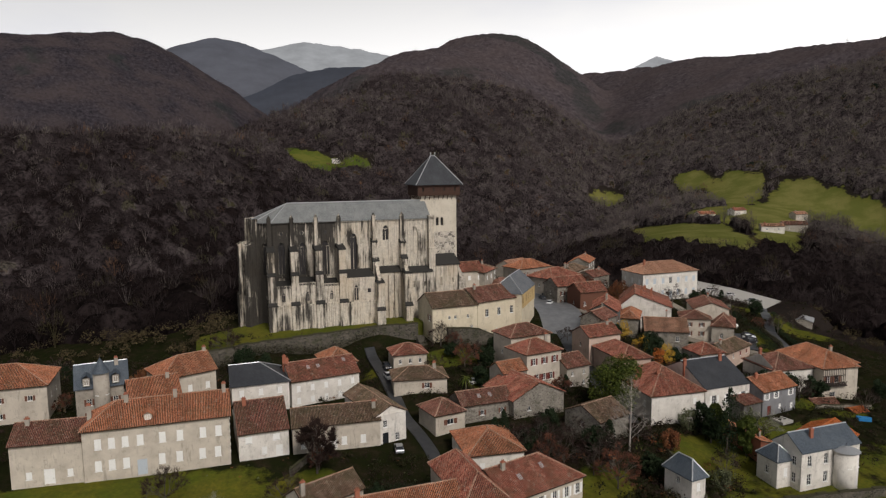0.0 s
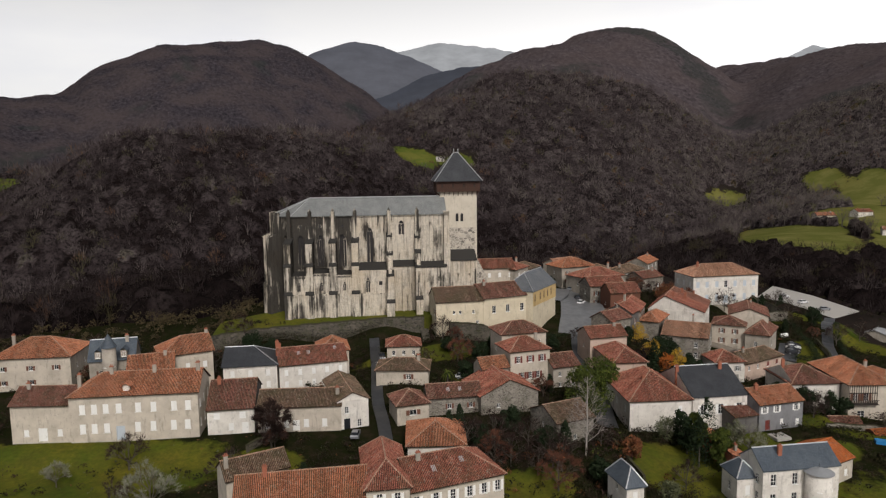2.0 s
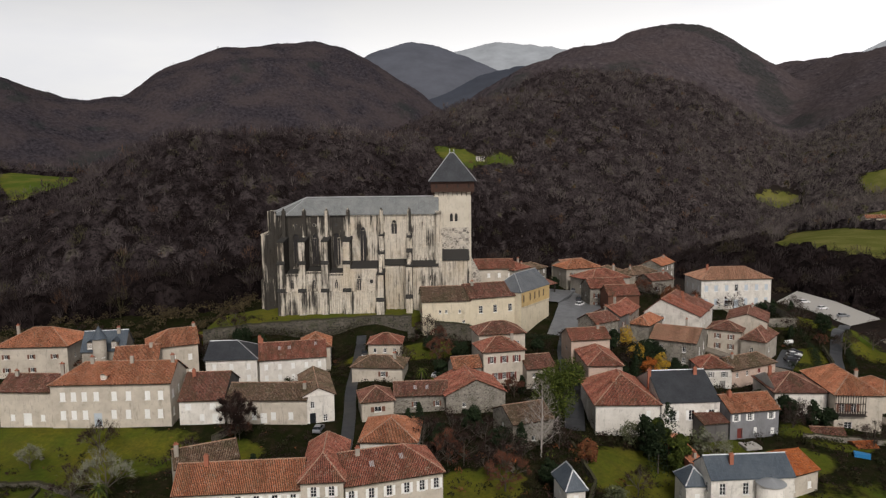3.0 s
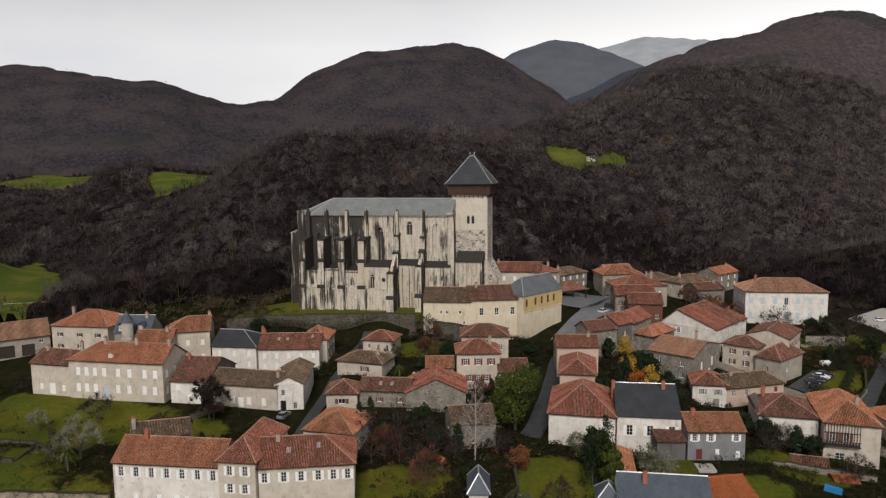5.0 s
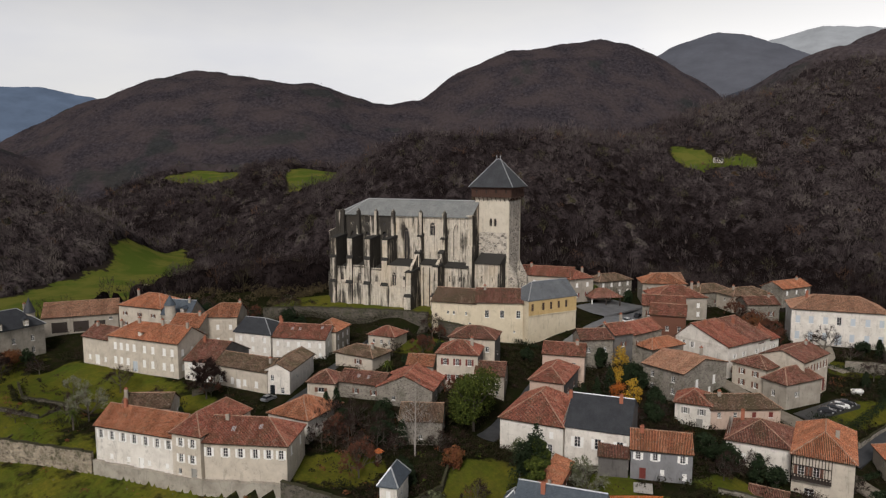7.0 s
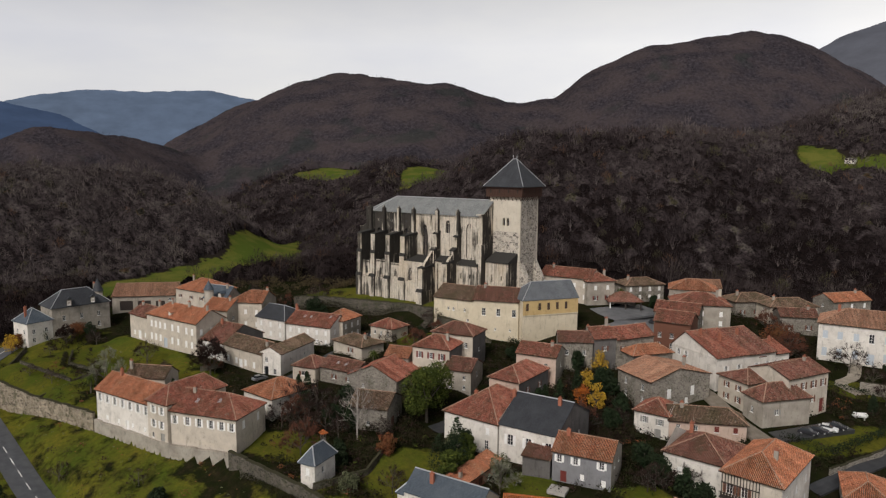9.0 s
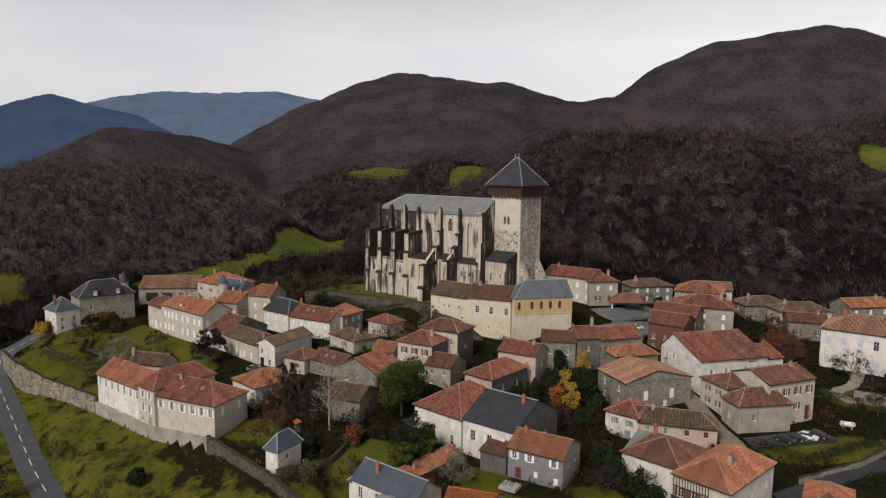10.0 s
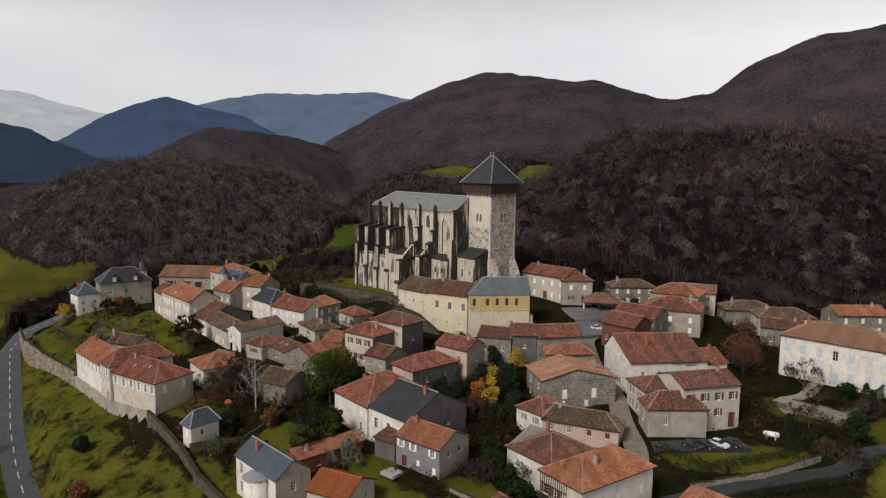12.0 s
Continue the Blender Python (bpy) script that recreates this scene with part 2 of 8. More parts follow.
def cathedral_stone(name, cover, flank_shade, front, east):
    """Pale limestone ashlar with black lichen in long runs; shade of the west flanks and the east end is painted in
    with it.
    """
    s = Shader(name, 0.93, spec=0.05)
    b = s.n.new("ShaderNodeTexBrick")
    b.inputs["Brick Width"].default_value = 0.9
    b.inputs["Row Height"].default_value = 0.42
    b.inputs["Scale"].default_value = 1.0
    b.inputs["Mortar Size"].default_value = 0.014
    b.inputs["Color1"].default_value = (0.72, 0.65, 0.545, 1)
    b.inputs["Color2"].default_value = (0.6, 0.54, 0.45, 1)
    b.inputs["Mortar"].default_value = (0.42, 0.38, 0.32, 1)
    s.l.new(s.uv, b.inputs["Vector"])
    broad = s.noise(s.mapped(s.pos, (0.3, 0.3, 0.075)), 1.0, 5, 0.6, 0.0, 1.0)
    runs = s.noise(s.mapped(s.pos, (1.5, 1.5, 0.07)), 1.0, 5, 0.65, 0.0, 1.0)
    raw = s.math("ADD", s.math("MULTIPLY", broad, 0.6), s.math("MULTIPLY", runs, 0.4))
    xyz = s.n.new("ShaderNodeSeparateXYZ")
    s.l.new(s.pos, xyz.inputs[0])
    # east bays: thicker lichen, with the shade of the deep bays put in
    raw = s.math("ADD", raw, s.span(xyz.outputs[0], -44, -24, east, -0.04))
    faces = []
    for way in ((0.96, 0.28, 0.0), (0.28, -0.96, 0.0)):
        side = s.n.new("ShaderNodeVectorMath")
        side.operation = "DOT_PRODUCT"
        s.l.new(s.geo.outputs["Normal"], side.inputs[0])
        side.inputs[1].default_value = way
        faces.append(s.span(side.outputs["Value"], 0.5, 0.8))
    # faces turned west go darker: their shade is put into the lichen mask
    raw = s.math("ADD", raw, s.math("MULTIPLY", faces[0], flank_shade))
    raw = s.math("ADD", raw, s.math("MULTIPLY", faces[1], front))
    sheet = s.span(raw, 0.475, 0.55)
    blot = s.noise(s.mapped(s.pos, (0.9, 0.9, 0.35)), 1.0, 6, 0.72, 0.52, 0.66)
    streak = s.noise(s.mapped(s.pos, (2.6, 2.6, 0.09)), 1.0, 4, 0.65, 0.52, 0.68)
    ochre = s.noise(s.pos, 0.12, 4, 0.6, 0.45, 0.7)
    grain = s.noise(s.pos, 2.2, 4, 0.7, 0.3, 0.75)
    c = s.mix(s.math("MULTIPLY", ochre, 0.5), b.outputs["Color"], (0.52, 0.4, 0.25))
    c = s.mix(s.math("MULTIPLY", grain, 0.3), c, (0.36, 0.32, 0.27))
    c = s.mix(s.math("MULTIPLY", streak, 0.75), c, (0.11, 0.1, 0.09))
    c = s.mix(s.math("MULTIPLY", blot, 0.45), c, (0.12, 0.108, 0.095))
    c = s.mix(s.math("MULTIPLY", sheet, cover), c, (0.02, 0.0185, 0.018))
    s.colour(c)
    s.bump(b.outputs["Fac"], -0.3, 0.03)
    return s.mat


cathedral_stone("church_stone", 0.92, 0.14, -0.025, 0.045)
cathedral_stone("church_lichen_shade", 0.93, 0.12, 0.0, 0.08)
rubble("church_rubble", (0.66, 0.6, 0.51), (0.2, 0.18, 0.16), 0.9, (0.6, 0.54, 0.46))
plaster("tower_render", (0.66, 0.6, 0.5), (0.5, 0.44, 0.35), 0.5)
plaster("cream", (0.68, 0.6, 0.455), (0.54, 0.46, 0.33), 0.6)
plaster("ochre", (0.56, 0.41, 0.2), (0.46, 0.32, 0.15), 0.6)
plaster("white", (0.78, 0.74, 0.68), (0.47, 0.43, 0.38), 0.55)
plaster("ivory", (0.6, 0.535, 0.45), (0.38, 0.335, 0.275), 0.65)
plaster("greige", (0.41, 0.37, 0.315), (0.26, 0.23, 0.195), 0.75)
plaster("grey", (0.24, 0.24, 0.25), (0.15, 0.15, 0.155), 0.6)
plaster("pink", (0.6, 0.46, 0.38), (0.42, 0.32, 0.26), 0.55)
plaster("chateau_wall", (0.4, 0.365, 0.31), (0.22, 0.195, 0.165), 0.8)
plaster("dark_or_shaded", (0.16, 0.15, 0.145), (0.09, 0.085, 0.08), 0.6)
rubble("stone", (0.36, 0.325, 0.275), (0.155, 0.14, 0.12), 1.8, moss=0.3)
rubble("old_wall", (0.17, 0.15, 0.122), (0.055, 0.05, 0.043), 1.5, (0.12, 0.11, 0.09), moss=0.6)
rubble("rampart_stone", (0.44, 0.37, 0.28), (0.15, 0.125, 0.098), 1.1, (0.3, 0.26, 0.2), moss=0.7)
tiles("tile_orange", (0.76, 0.245, 0.12), (0.46, 0.15, 0.082), (0.78, 0.4, 0.24), mossy=0.26)
tiles("tile_red", (0.56, 0.15, 0.105), (0.28, 0.077, 0.062), (0.62, 0.31, 0.21), mossy=0.36)
tiles("tile_brown", (0.37, 0.12, 0.095), (0.18, 0.066, 0.057), (0.5, 0.28, 0.2), mossy=0.44)
tiles("tile_mossy", (0.31, 0.19, 0.13), (0.19, 0.12, 0.09), (0.4, 0.29, 0.2), (0.1, 0.092, 0.05), 0.65)
tiles("tile_pale", (0.72, 0.36, 0.225), (0.5, 0.23, 0.15), (0.78, 0.48, 0.33), mossy=0.18)
tiles("tile_bright", (0.74, 0.2, 0.06), (0.6, 0.15, 0.05), (0.78, 0.28, 0.1), mossy=0.03)
tiles("tile_ridge", (0.62, 0.36, 0.25), (0.46, 0.25, 0.17), (0.7, 0.5, 0.38), mossy=0.15)
# pans under the rolls: mossy, and darkened for the shade of the grooves
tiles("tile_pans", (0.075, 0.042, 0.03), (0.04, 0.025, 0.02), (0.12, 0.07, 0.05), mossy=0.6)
slate("slate", (0.04, 0.043, 0.05), (0.066, 0.07, 0.076))
slate("slate_pale", (0.225, 0.235, 0.235), (0.3, 0.305, 0.29))
slate("slate_grey", (0.13, 0.14, 0.155), (0.19, 0.2, 0.205))
slate("slate_blue", (0.075, 0.095, 0.12), (0.12, 0.14, 0.16))
plain("black_roof", (0.035, 0.033, 0.03), 0.9, vary=0.4)
plain("wood", (0.075, 0.04, 0.029), 0.85, vary=0.5, scale=2.0)
plain("timber", (0.045, 0.035, 0.03), 0.8)
plain("white_wood", (0.84, 0.83, 0.8), 0.6, vary=0.15)
plain("blue_wood", (0.5, 0.55, 0.6), 0.6, vary=0.15)
plain("red_wood", (0.17, 0.04, 0.032), 0.6)
plain("brown_wood", (0.16, 0.07, 0.045), 0.7)
plain("grey_wood", (0.3, 0.29, 0.27), 0.75)
plain("zinc", (0.5, 0.51, 0.52), 0.45, 0.6)
plain("brick_red", (0.35, 0.13, 0.08), 0.9)
plain("bark", (0.1, 0.085, 0.07), 0.95, vary=0.5)
plain("birch_bark", (0.38, 0.34, 0.31), 0.85, vary=0.3)
plain("dark_metal", (0.05, 0.05, 0.055), 0.5, 0.4)
plain("concrete", (0.42, 0.4, 0.37), 0.9, vary=0.35)
plain("mark_paint", (0.72, 0.72, 0.7), 0.7)
g = Shader("glass", 0.08, 0.0, 0.5)
g.colour((0.02, 0.023, 0.027))
g = Shader("lead_glass", 0.35, 0.0, 0.5)
g.colour(g.mix(g.noise(g.pos, 3.0, 2, 0.5, 0.4, 0.6), (0.015, 0.014, 0.016), (0.035, 0.03, 0.03)))
foliage("leaf_green", (0.024, 0.038, 0.01), (0.12, 0.14, 0.026), (0.04, 0.055, 0.013))
foliage("leaf_dark", (0.012, 0.022, 0.011), (0.03, 0.045, 0.02), (0.02, 0.028, 0.014))
foliage("leaf_olive", (0.09, 0.1, 0.05), (0.16, 0.17, 0.1), (0.07, 0.075, 0.04))
foliage("leaf_yellow", (0.5, 0.3, 0.03), (0.6, 0.42, 0.06), (0.35, 0.2, 0.03))
foliage("leaf_rust", (0.2, 0.07, 0.03), (0.12, 0.05, 0.03), (0.16, 0.08, 0.035))
foliage("leaf_orange", (0.55, 0.17, 0.03), (0.4, 0.12, 0.03), (0.3, 0.1, 0.03))
foliage("twig_brown", (0.024, 0.014, 0.012), (0.065, 0.04, 0.033), (0.02, 0.013, 0.011))
foliage("twig_rust", (0.1, 0.04, 0.024), (0.18, 0.08, 0.05), (0.06, 0.027, 0.019))
foliage("twig_lichen", (0.2, 0.2, 0.15), (0.3, 0.3, 0.24), (0.14, 0.14, 0.1))
plain("moss_cap", (0.055, 0.052, 0.032), 0.95, vary=0.5, scale=1.5, spec=0.05)
foliage("twig_grey", (0.17, 0.145, 0.13), (0.26, 0.23, 0.205), (0.12, 0.105, 0.093))
foliage("thicket", (0.06, 0.046, 0.024), (0.12, 0.095, 0.048), (0.035, 0.026, 0.016))
foliage("hedge_mix", (0.01, 0.015, 0.006), (0.042, 0.043, 0.018), (0.024, 0.018, 0.009))
MID_TONES = [(0.0, (0.0185, 0.013, 0.0128)), (0.25, (0.057, 0.0445, 0.0455)), (0.5, (0.094, 0.0765, 0.0765)),
             (0.72, (0.15, 0.127, 0.122)), (0.82, (0.09, 0.084, 0.045)), (0.93, (0.135, 0.078, 0.048)), (1.0, (0.02, 0.027, 0.02))]
woods("winter_woods", MID_TONES)
woods("belt_crowns", MID_TONES)
# darker set of tones: shade of the near slope put into the colour
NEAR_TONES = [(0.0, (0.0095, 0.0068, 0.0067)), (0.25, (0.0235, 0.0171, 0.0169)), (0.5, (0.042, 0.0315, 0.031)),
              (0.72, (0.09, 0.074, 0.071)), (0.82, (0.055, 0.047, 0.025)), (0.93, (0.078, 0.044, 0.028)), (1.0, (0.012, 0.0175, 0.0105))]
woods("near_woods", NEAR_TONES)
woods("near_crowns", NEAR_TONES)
woods("hill_twigs", [(0.0, (0.03, 0.026, 0.031)), (0.3, (0.055, 0.046, 0.052)), (0.5, (0.072, 0.06, 0.066)),
                     (0.68, (0.11, 0.094, 0.098)), (0.82, (0.055, 0.051, 0.042)), (0.93, (0.085, 0.057, 0.046)), (1.0, (0.02, 0.026, 0.025))])
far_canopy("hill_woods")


def ground_material():
    """Leaf litter, turf and bare soil, told apart by the cover of the plot."""
    s = Shader("ground_cover", 0.97, spec=0.0)
    wob = s.math("SUBTRACT", s.noise(s.pos, 0.22, 5, 0.65, 0.25, 0.75), 0.5)
    turf = s.span(s.math("ADD", s.attr("turf"), s.math("MULTIPLY", wob, 0.5)), 0.42, 0.58)
    field = s.attr("field")
    n1 = s.noise(s.pos, 0.07, 5, 0.6, 0.3, 0.7)
    n2 = s.noise(s.pos, 1.4, 4, 0.7, 0.3, 0.7)
    litter = s.mix(n1, (0.013, 0.0105, 0.01), (0.025, 0.02, 0.018))
    litter = s.mix(s.math("MULTIPLY", n2, 0.5), litter, (0.03, 0.024, 0.018))
    n3 = s.noise(s.pos, 0.035, 4, 0.6, 0.42, 0.6)
    n4 = s.noise(s.pos, 0.33, 5, 0.7, 0.45, 0.62)
    n5 = s.noise(s.pos, 0.8, 5, 0.75, 0.38, 0.62)
    lawn = s.span(s.math("ADD", s.attr("lawn"), s.math("MULTIPLY", wob, 0.5)), 0.42, 0.58)
    yard = s.mix(n4, (0.014, 0.017, 0.006), (0.03, 0.023, 0.014))
    yard = s.mix(s.math("MULTIPLY", n5, 0.7), yard, (0.011, 0.012, 0.006))
    grass = s.mix(n1, (0.055, 0.09, 0.012), (0.17, 0.148, 0.02))
    grass = s.mix(s.math("MULTIPLY", n4, 0.4), grass, (0.095, 0.075, 0.02))
    grass = s.mix(s.math("MULTIPLY", n5, 0.4), grass, (0.035, 0.048, 0.01))
    grass = s.mix(s.math("MULTIPLY", n2, 0.35), grass, (0.03, 0.036, 0.012))
    grass = s.mix(lawn, yard, grass)
    xyz = s.n.new("ShaderNodeSeparateXYZ")
    s.l.new(s.pos, xyz.inputs[0])
    hay = s.mix(n3, (0.115, 0.122, 0.032), (0.18, 0.165, 0.055))
    meadow = s.mix(s.span(xyz.outputs[0], -60, 100), s.mix(n3, (0.07, 0.1, 0.018), (0.13, 0.13, 0.03)), hay)
    meadow = s.mix(s.span(xyz.outputs[1], 150, 95), meadow, s.mix(n3, (0.06, 0.064, 0.014), (0.105, 0.086, 0.02)))
    meadow = s.mix(s.math("MULTIPLY", n5, 0.3), meadow, (0.07, 0.09, 0.018))
    c = s.mix(turf, litter, s.mix(field, grass, meadow))
    s.colour(c)
    s.bump(n2, 0.5, 0.15)


ground_material()
s_ = Shader("asphalt", 0.42, spec=0.6)
s_.colour(s_.mix(s_.noise(s_.pos, 0.5, 5, 0.6, 0.35, 0.7), (0.12, 0.124, 0.132), (0.19, 0.194, 0.2)))
s_ = Shader("asphalt_road", 0.5, spec=0.45)
s_.colour(s_.mix(s_.noise(s_.pos, 0.5, 5, 0.6, 0.35, 0.7), (0.06, 0.063, 0.07), (0.1, 0.103, 0.11)))
s_ = Shader("asphalt_dark", 0.45, spec=0.5)
s_.colour(s_.mix(s_.noise(s_.pos, 0.6, 5, 0.6, 0.35, 0.7), (0.03, 0.032, 0.036), (0.055, 0.056, 0.06)))
s_ = Shader("street_stone", 0.85)
s_.colour(s_.mix(s_.noise(s_.pos, 0.7, 6, 0.7, 0.35, 0.7), (0.25, 0.215, 0.175), (0.15, 0.13, 0.105)))
s_ = Shader("gravel", 0.95)
s_.colour(s_.mix(s_.noise(s_.pos, 0.6, 6, 0.7, 0.35, 0.7), (0.36, 0.32, 0.26), (0.22, 0.19, 0.15)))


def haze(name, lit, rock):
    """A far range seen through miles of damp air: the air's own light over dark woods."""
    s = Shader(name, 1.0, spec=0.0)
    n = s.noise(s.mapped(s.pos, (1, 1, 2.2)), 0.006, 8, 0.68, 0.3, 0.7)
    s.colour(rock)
    # haze put in as a glow of the mountain surface; no air is modelled
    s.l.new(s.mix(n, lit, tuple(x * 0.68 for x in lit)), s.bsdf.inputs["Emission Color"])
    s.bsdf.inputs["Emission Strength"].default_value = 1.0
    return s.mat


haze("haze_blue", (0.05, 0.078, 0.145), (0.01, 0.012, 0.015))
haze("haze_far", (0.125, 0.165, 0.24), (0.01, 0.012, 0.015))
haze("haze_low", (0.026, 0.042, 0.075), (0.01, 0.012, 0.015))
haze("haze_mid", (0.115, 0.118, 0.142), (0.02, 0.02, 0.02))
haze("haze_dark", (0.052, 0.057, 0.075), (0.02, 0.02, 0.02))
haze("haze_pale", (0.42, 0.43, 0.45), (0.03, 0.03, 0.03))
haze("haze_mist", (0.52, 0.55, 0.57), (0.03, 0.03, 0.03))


# ---- mesh tools ----
class Geo:
    """Points and faces of one mesh."""

    def __init__(self):
        self.v, self.f = [], []

    def poly(self, *pts):
        n = len(self.v)
        self.v += [tuple(p) for p in pts]
        self.f.append(tuple(range(n, n + len(pts))))
        return self

    def box(self, x0, x1, y0, y1, z0, z1):
        n = len(self.v)
        self.v += [(x, y, z) for z in (z0, z1) for x, y in ((x0, y0), (x1, y0), (x1, y1), (x0, y1))]
        self.f += [tuple(n + i for i in q) for q in ((3, 2, 1, 0), (4, 5, 6, 7), (0, 1, 5, 4), (1, 2, 6, 5), (2, 3, 7, 6), (3, 0, 4, 7))]
        return self

    def prism(self, outline, z0, z1, cap=True):
        """An upright prism over a plan, counter-clockwise; z0 and z1 may be lists."""
        k, n = len(outline), len(self.v)
        lo = z0 if isinstance(z0, (list, tuple)) else [z0] * k
        hi = z1 if isinstance(z1, (list, tuple)) else [z1] * k
        self.v += [(x, y, z) for (x, y), z in zip(outline, lo)] + [(x, y, z) for (x, y), z in zip(outline, hi)]
        self.f += [(n + i, n + (i + 1) % k, n + k + (i + 1) % k, n + k + i) for i in range(k)]
        if cap:
            self.f += [tuple(n + k + i for i in range(k)), tuple(n + k - 1 - i for i in range(k))]
        return self

    def tube(self, p, q, r0, r1=None, k=6):
        p, q = Vector(p), Vector(q)
        r1 = r0 if r1 is None else r1
        d = (q - p).normalized()
        a = d.orthogonal().normalized()
        b = d.cross(a)
        n = len(self.v)
        for c, r in ((p, r0), (q, r1)):
            self.v += [tuple(c + (a * math.cos(6.28319 * i / k) + b * math.sin(6.28319 * i / k)) * r) for i in range(k)]
        self.f += [(n + i, n + (i + 1) % k, n + k + (i + 1) % k, n + k + i) for i in range(k)]
        self.f += [tuple(n + k - 1 - i for i in range(k)), tuple(n + k + i for i in range(k))]
        return self

    def cone(self, c, r, z0, z1, k=10, r1=0.0):
        n = len(self.v)
        for z, q in ((z0, r), (z1, max(r1, 0.01))):
            self.v += [(c[0] + q * math.cos(6.28319 * i / k), c[1] + q * math.sin(6.28319 * i / k), z) for i in range(k)]
        self.f += [(n + i, n + (i + 1) % k, n + k + (i + 1) % k, n + k + i) for i in range(k)]
        self.f += [tuple(n + k - 1 - i for i in range(k)), tuple(n + k + i for i in range(k))]
        return self

    def slab(self, polys, t):
        """A shell of thickness t under connected polygons."""
        edges = {}
        for p in polys:
            p = [tuple(round(c, 4) for c in q) for q in p]
            for a, b in zip(p, p[1:] + p[:1]):
                edges[(a, b)] = edges.get((a, b), 0) + 1
            self.poly(*p)
            self.poly(*[(x, y, z - t) for x, y, z in reversed(p)])
        for a, b in edges:
            if (b, a) not in edges:
                self.poly(a, (a[0], a[1], a[2] - t), (b[0], b[1], b[2] - t), b)
        return self

    def merge(self, other, m=None):
        n = len(self.v)
        self.v += [tuple(m @ Vector(p)) for p in other.v] if m else other.v
        self.f += [tuple(n + i for i in q) for q in other.f]
        return self

    def mesh(self, name, material, smooth=False):
        me = bpy.data.meshes.new(name)
        seen, first_ = {}, []
        for p in self.v:
            key = (round(p[0], 3), round(p[1], 3), round(p[2], 3))
            first_.append(seen.setdefault(key, len(seen)))
        joined = [tuple(first_[i] for i in q) for q in self.f]
        ok = [len(set(q)) == len(q) for q in joined]
        self.f = [q for q, k in zip(self.f, ok) if k]
        me.from_pydata(list(seen), [], [q for q, k in zip(joined, ok) if k])
        uv = me.uv_layers.new(name="UVMap")
        co = np.array(self.v, dtype=float)
        flat = []
        for q in self.f:
            p = co[list(q)]
            nrm = np.cross(p[1] - p[0], p[2] - p[0])
            ln = np.linalg.norm(nrm)
            nrm = nrm / ln if ln > 1e-9 else np.array((0, 0, 1.0))
            if abs(nrm[2]) > 0.999:
                t, b = np.array((1.0, 0, 0)), np.array((0, 1.0, 0))
            else:
                t = np.array((-nrm[1], nrm[0], 0))
                t /= np.linalg.norm(t)
                b = np.cross(nrm, t)
            flat += [c for x in p for c in (x @ t, x @ b)]
        uv.data.foreach_set("uv", flat)
        me.materials.append(MATS[material])
        if smooth:
            me.polygons.foreach_set("use_smooth", [True] * len(me.polygons))
        me.update()
        return me


def part(name, geo, material, parent, label="", smooth=False):
    ob = new(name, geo if isinstance(geo, bpy.types.Mesh) else geo.mesh(name, material, smooth))
    ob.parent = parent
    if label:
        ob["label"] = label
    return ob


def thing(name, m, label, category, group="", kind=""):
    ob = new(name)
    ob.empty_display_size = 0.5
    ob.matrix_basis = m
    return tagged(ob, label, category, group, kind)


def raw_mesh(name, co, tris, material, tint=None):
    """A large mesh from arrays of points and triangles."""
    me = bpy.data.meshes.new(name)
    me.vertices.add(len(co))
    me.vertices.foreach_set("co", np.ascontiguousarray(co, dtype=np.float32).ravel())
    me.loops.add(tris.size)
    me.loops.foreach_set("vertex_index", np.ascontiguousarray(tris, dtype=np.int32).ravel())
    me.polygons.add(len(tris))
    me.polygons.foreach_set("loop_start", np.arange(0, tris.size, tris.shape[1], dtype=np.int32))
    me.polygons.foreach_set("loop_total", np.full(len(tris), tris.shape[1], dtype=np.int32))
    if tint is not None:
        me.attributes.new("tint", "FLOAT", "POINT").data.foreach_set("value", np.ascontiguousarray(tint, dtype=np.float32))
    me.materials.append(MATS[material])
    me.update(calc_edges=True)
    me.validate()
    return me


# ---- the lie of the land ----
def ridge_height(x, y, crest):
    """Height of a ridge given by crest points (x, y, z, breadth)."""
    best = np.full(np.shape(x), -400.0)
    pts = crest if len(crest) > 1 else crest * 2
    for (ax, ay, az, aw), (bx, by, bz, bw) in zip(pts, pts[1:]):
        ex, ey = bx - ax, by - ay
        k = np.clip(((x - ax) * ex + (y - ay) * ey) / max(ex * ex + ey * ey, 1e-6), 0, 1)
        d2 = (x - ax - k * ex) ** 2 + (y - ay - k * ey) ** 2
        top, w = az + k * (bz - az), aw + k * (bw - aw)
        best = np.maximum(best, top - (top + 200) * (1 - np.exp(-d2 / (2 * w * w))))
    return best


RIDGES = [
    [(95, 1500, 316, 315), (-10, 1340, 258, 318), (-25, 1215, 222, 330), (-90, 1050, 152, 325), (-240, 850, 92, 290), (-335, 610, 76, 215), (-350, 470, 20, 150)],
    [(426, 1954, 280, 420), (610, 1480, 255, 460), (735, 1190, 240, 480), (1000, 900, 245, 480)],
    [(-972, 2031, 425, 470), (-1055, 1870, 392, 455), (-1160, 1765, 294, 425), (-1255, 1590, 232, 420), (-1367, 1465, 216, 440), (-1560, 1330, 278, 480),
     (-1800, 1227, 322, 480), (-2050, 1130, 265, 430), (-2300, 900, 110, 350)],
    [(-800, 640, 42, 270), (-640, 650, 42, 270), (-480, 640, 44, 240)],
    [(-525, 110, 32, 165), (-545, 230, 30, 165)],
    [(-1575, 330, 108, 260), (-1750, 500, 100, 300)],
    [(160, 430, -8, 230), (245, 600, -3, 200), (330, 760, 15, 200), (420, 920, 38, 220)],
]
HILL = (-15.0, 225.0)
STREETS = []           # paved lines and their widths
TERRACED = []          # plots levelled for the houses: centre, axis, half sizes, level
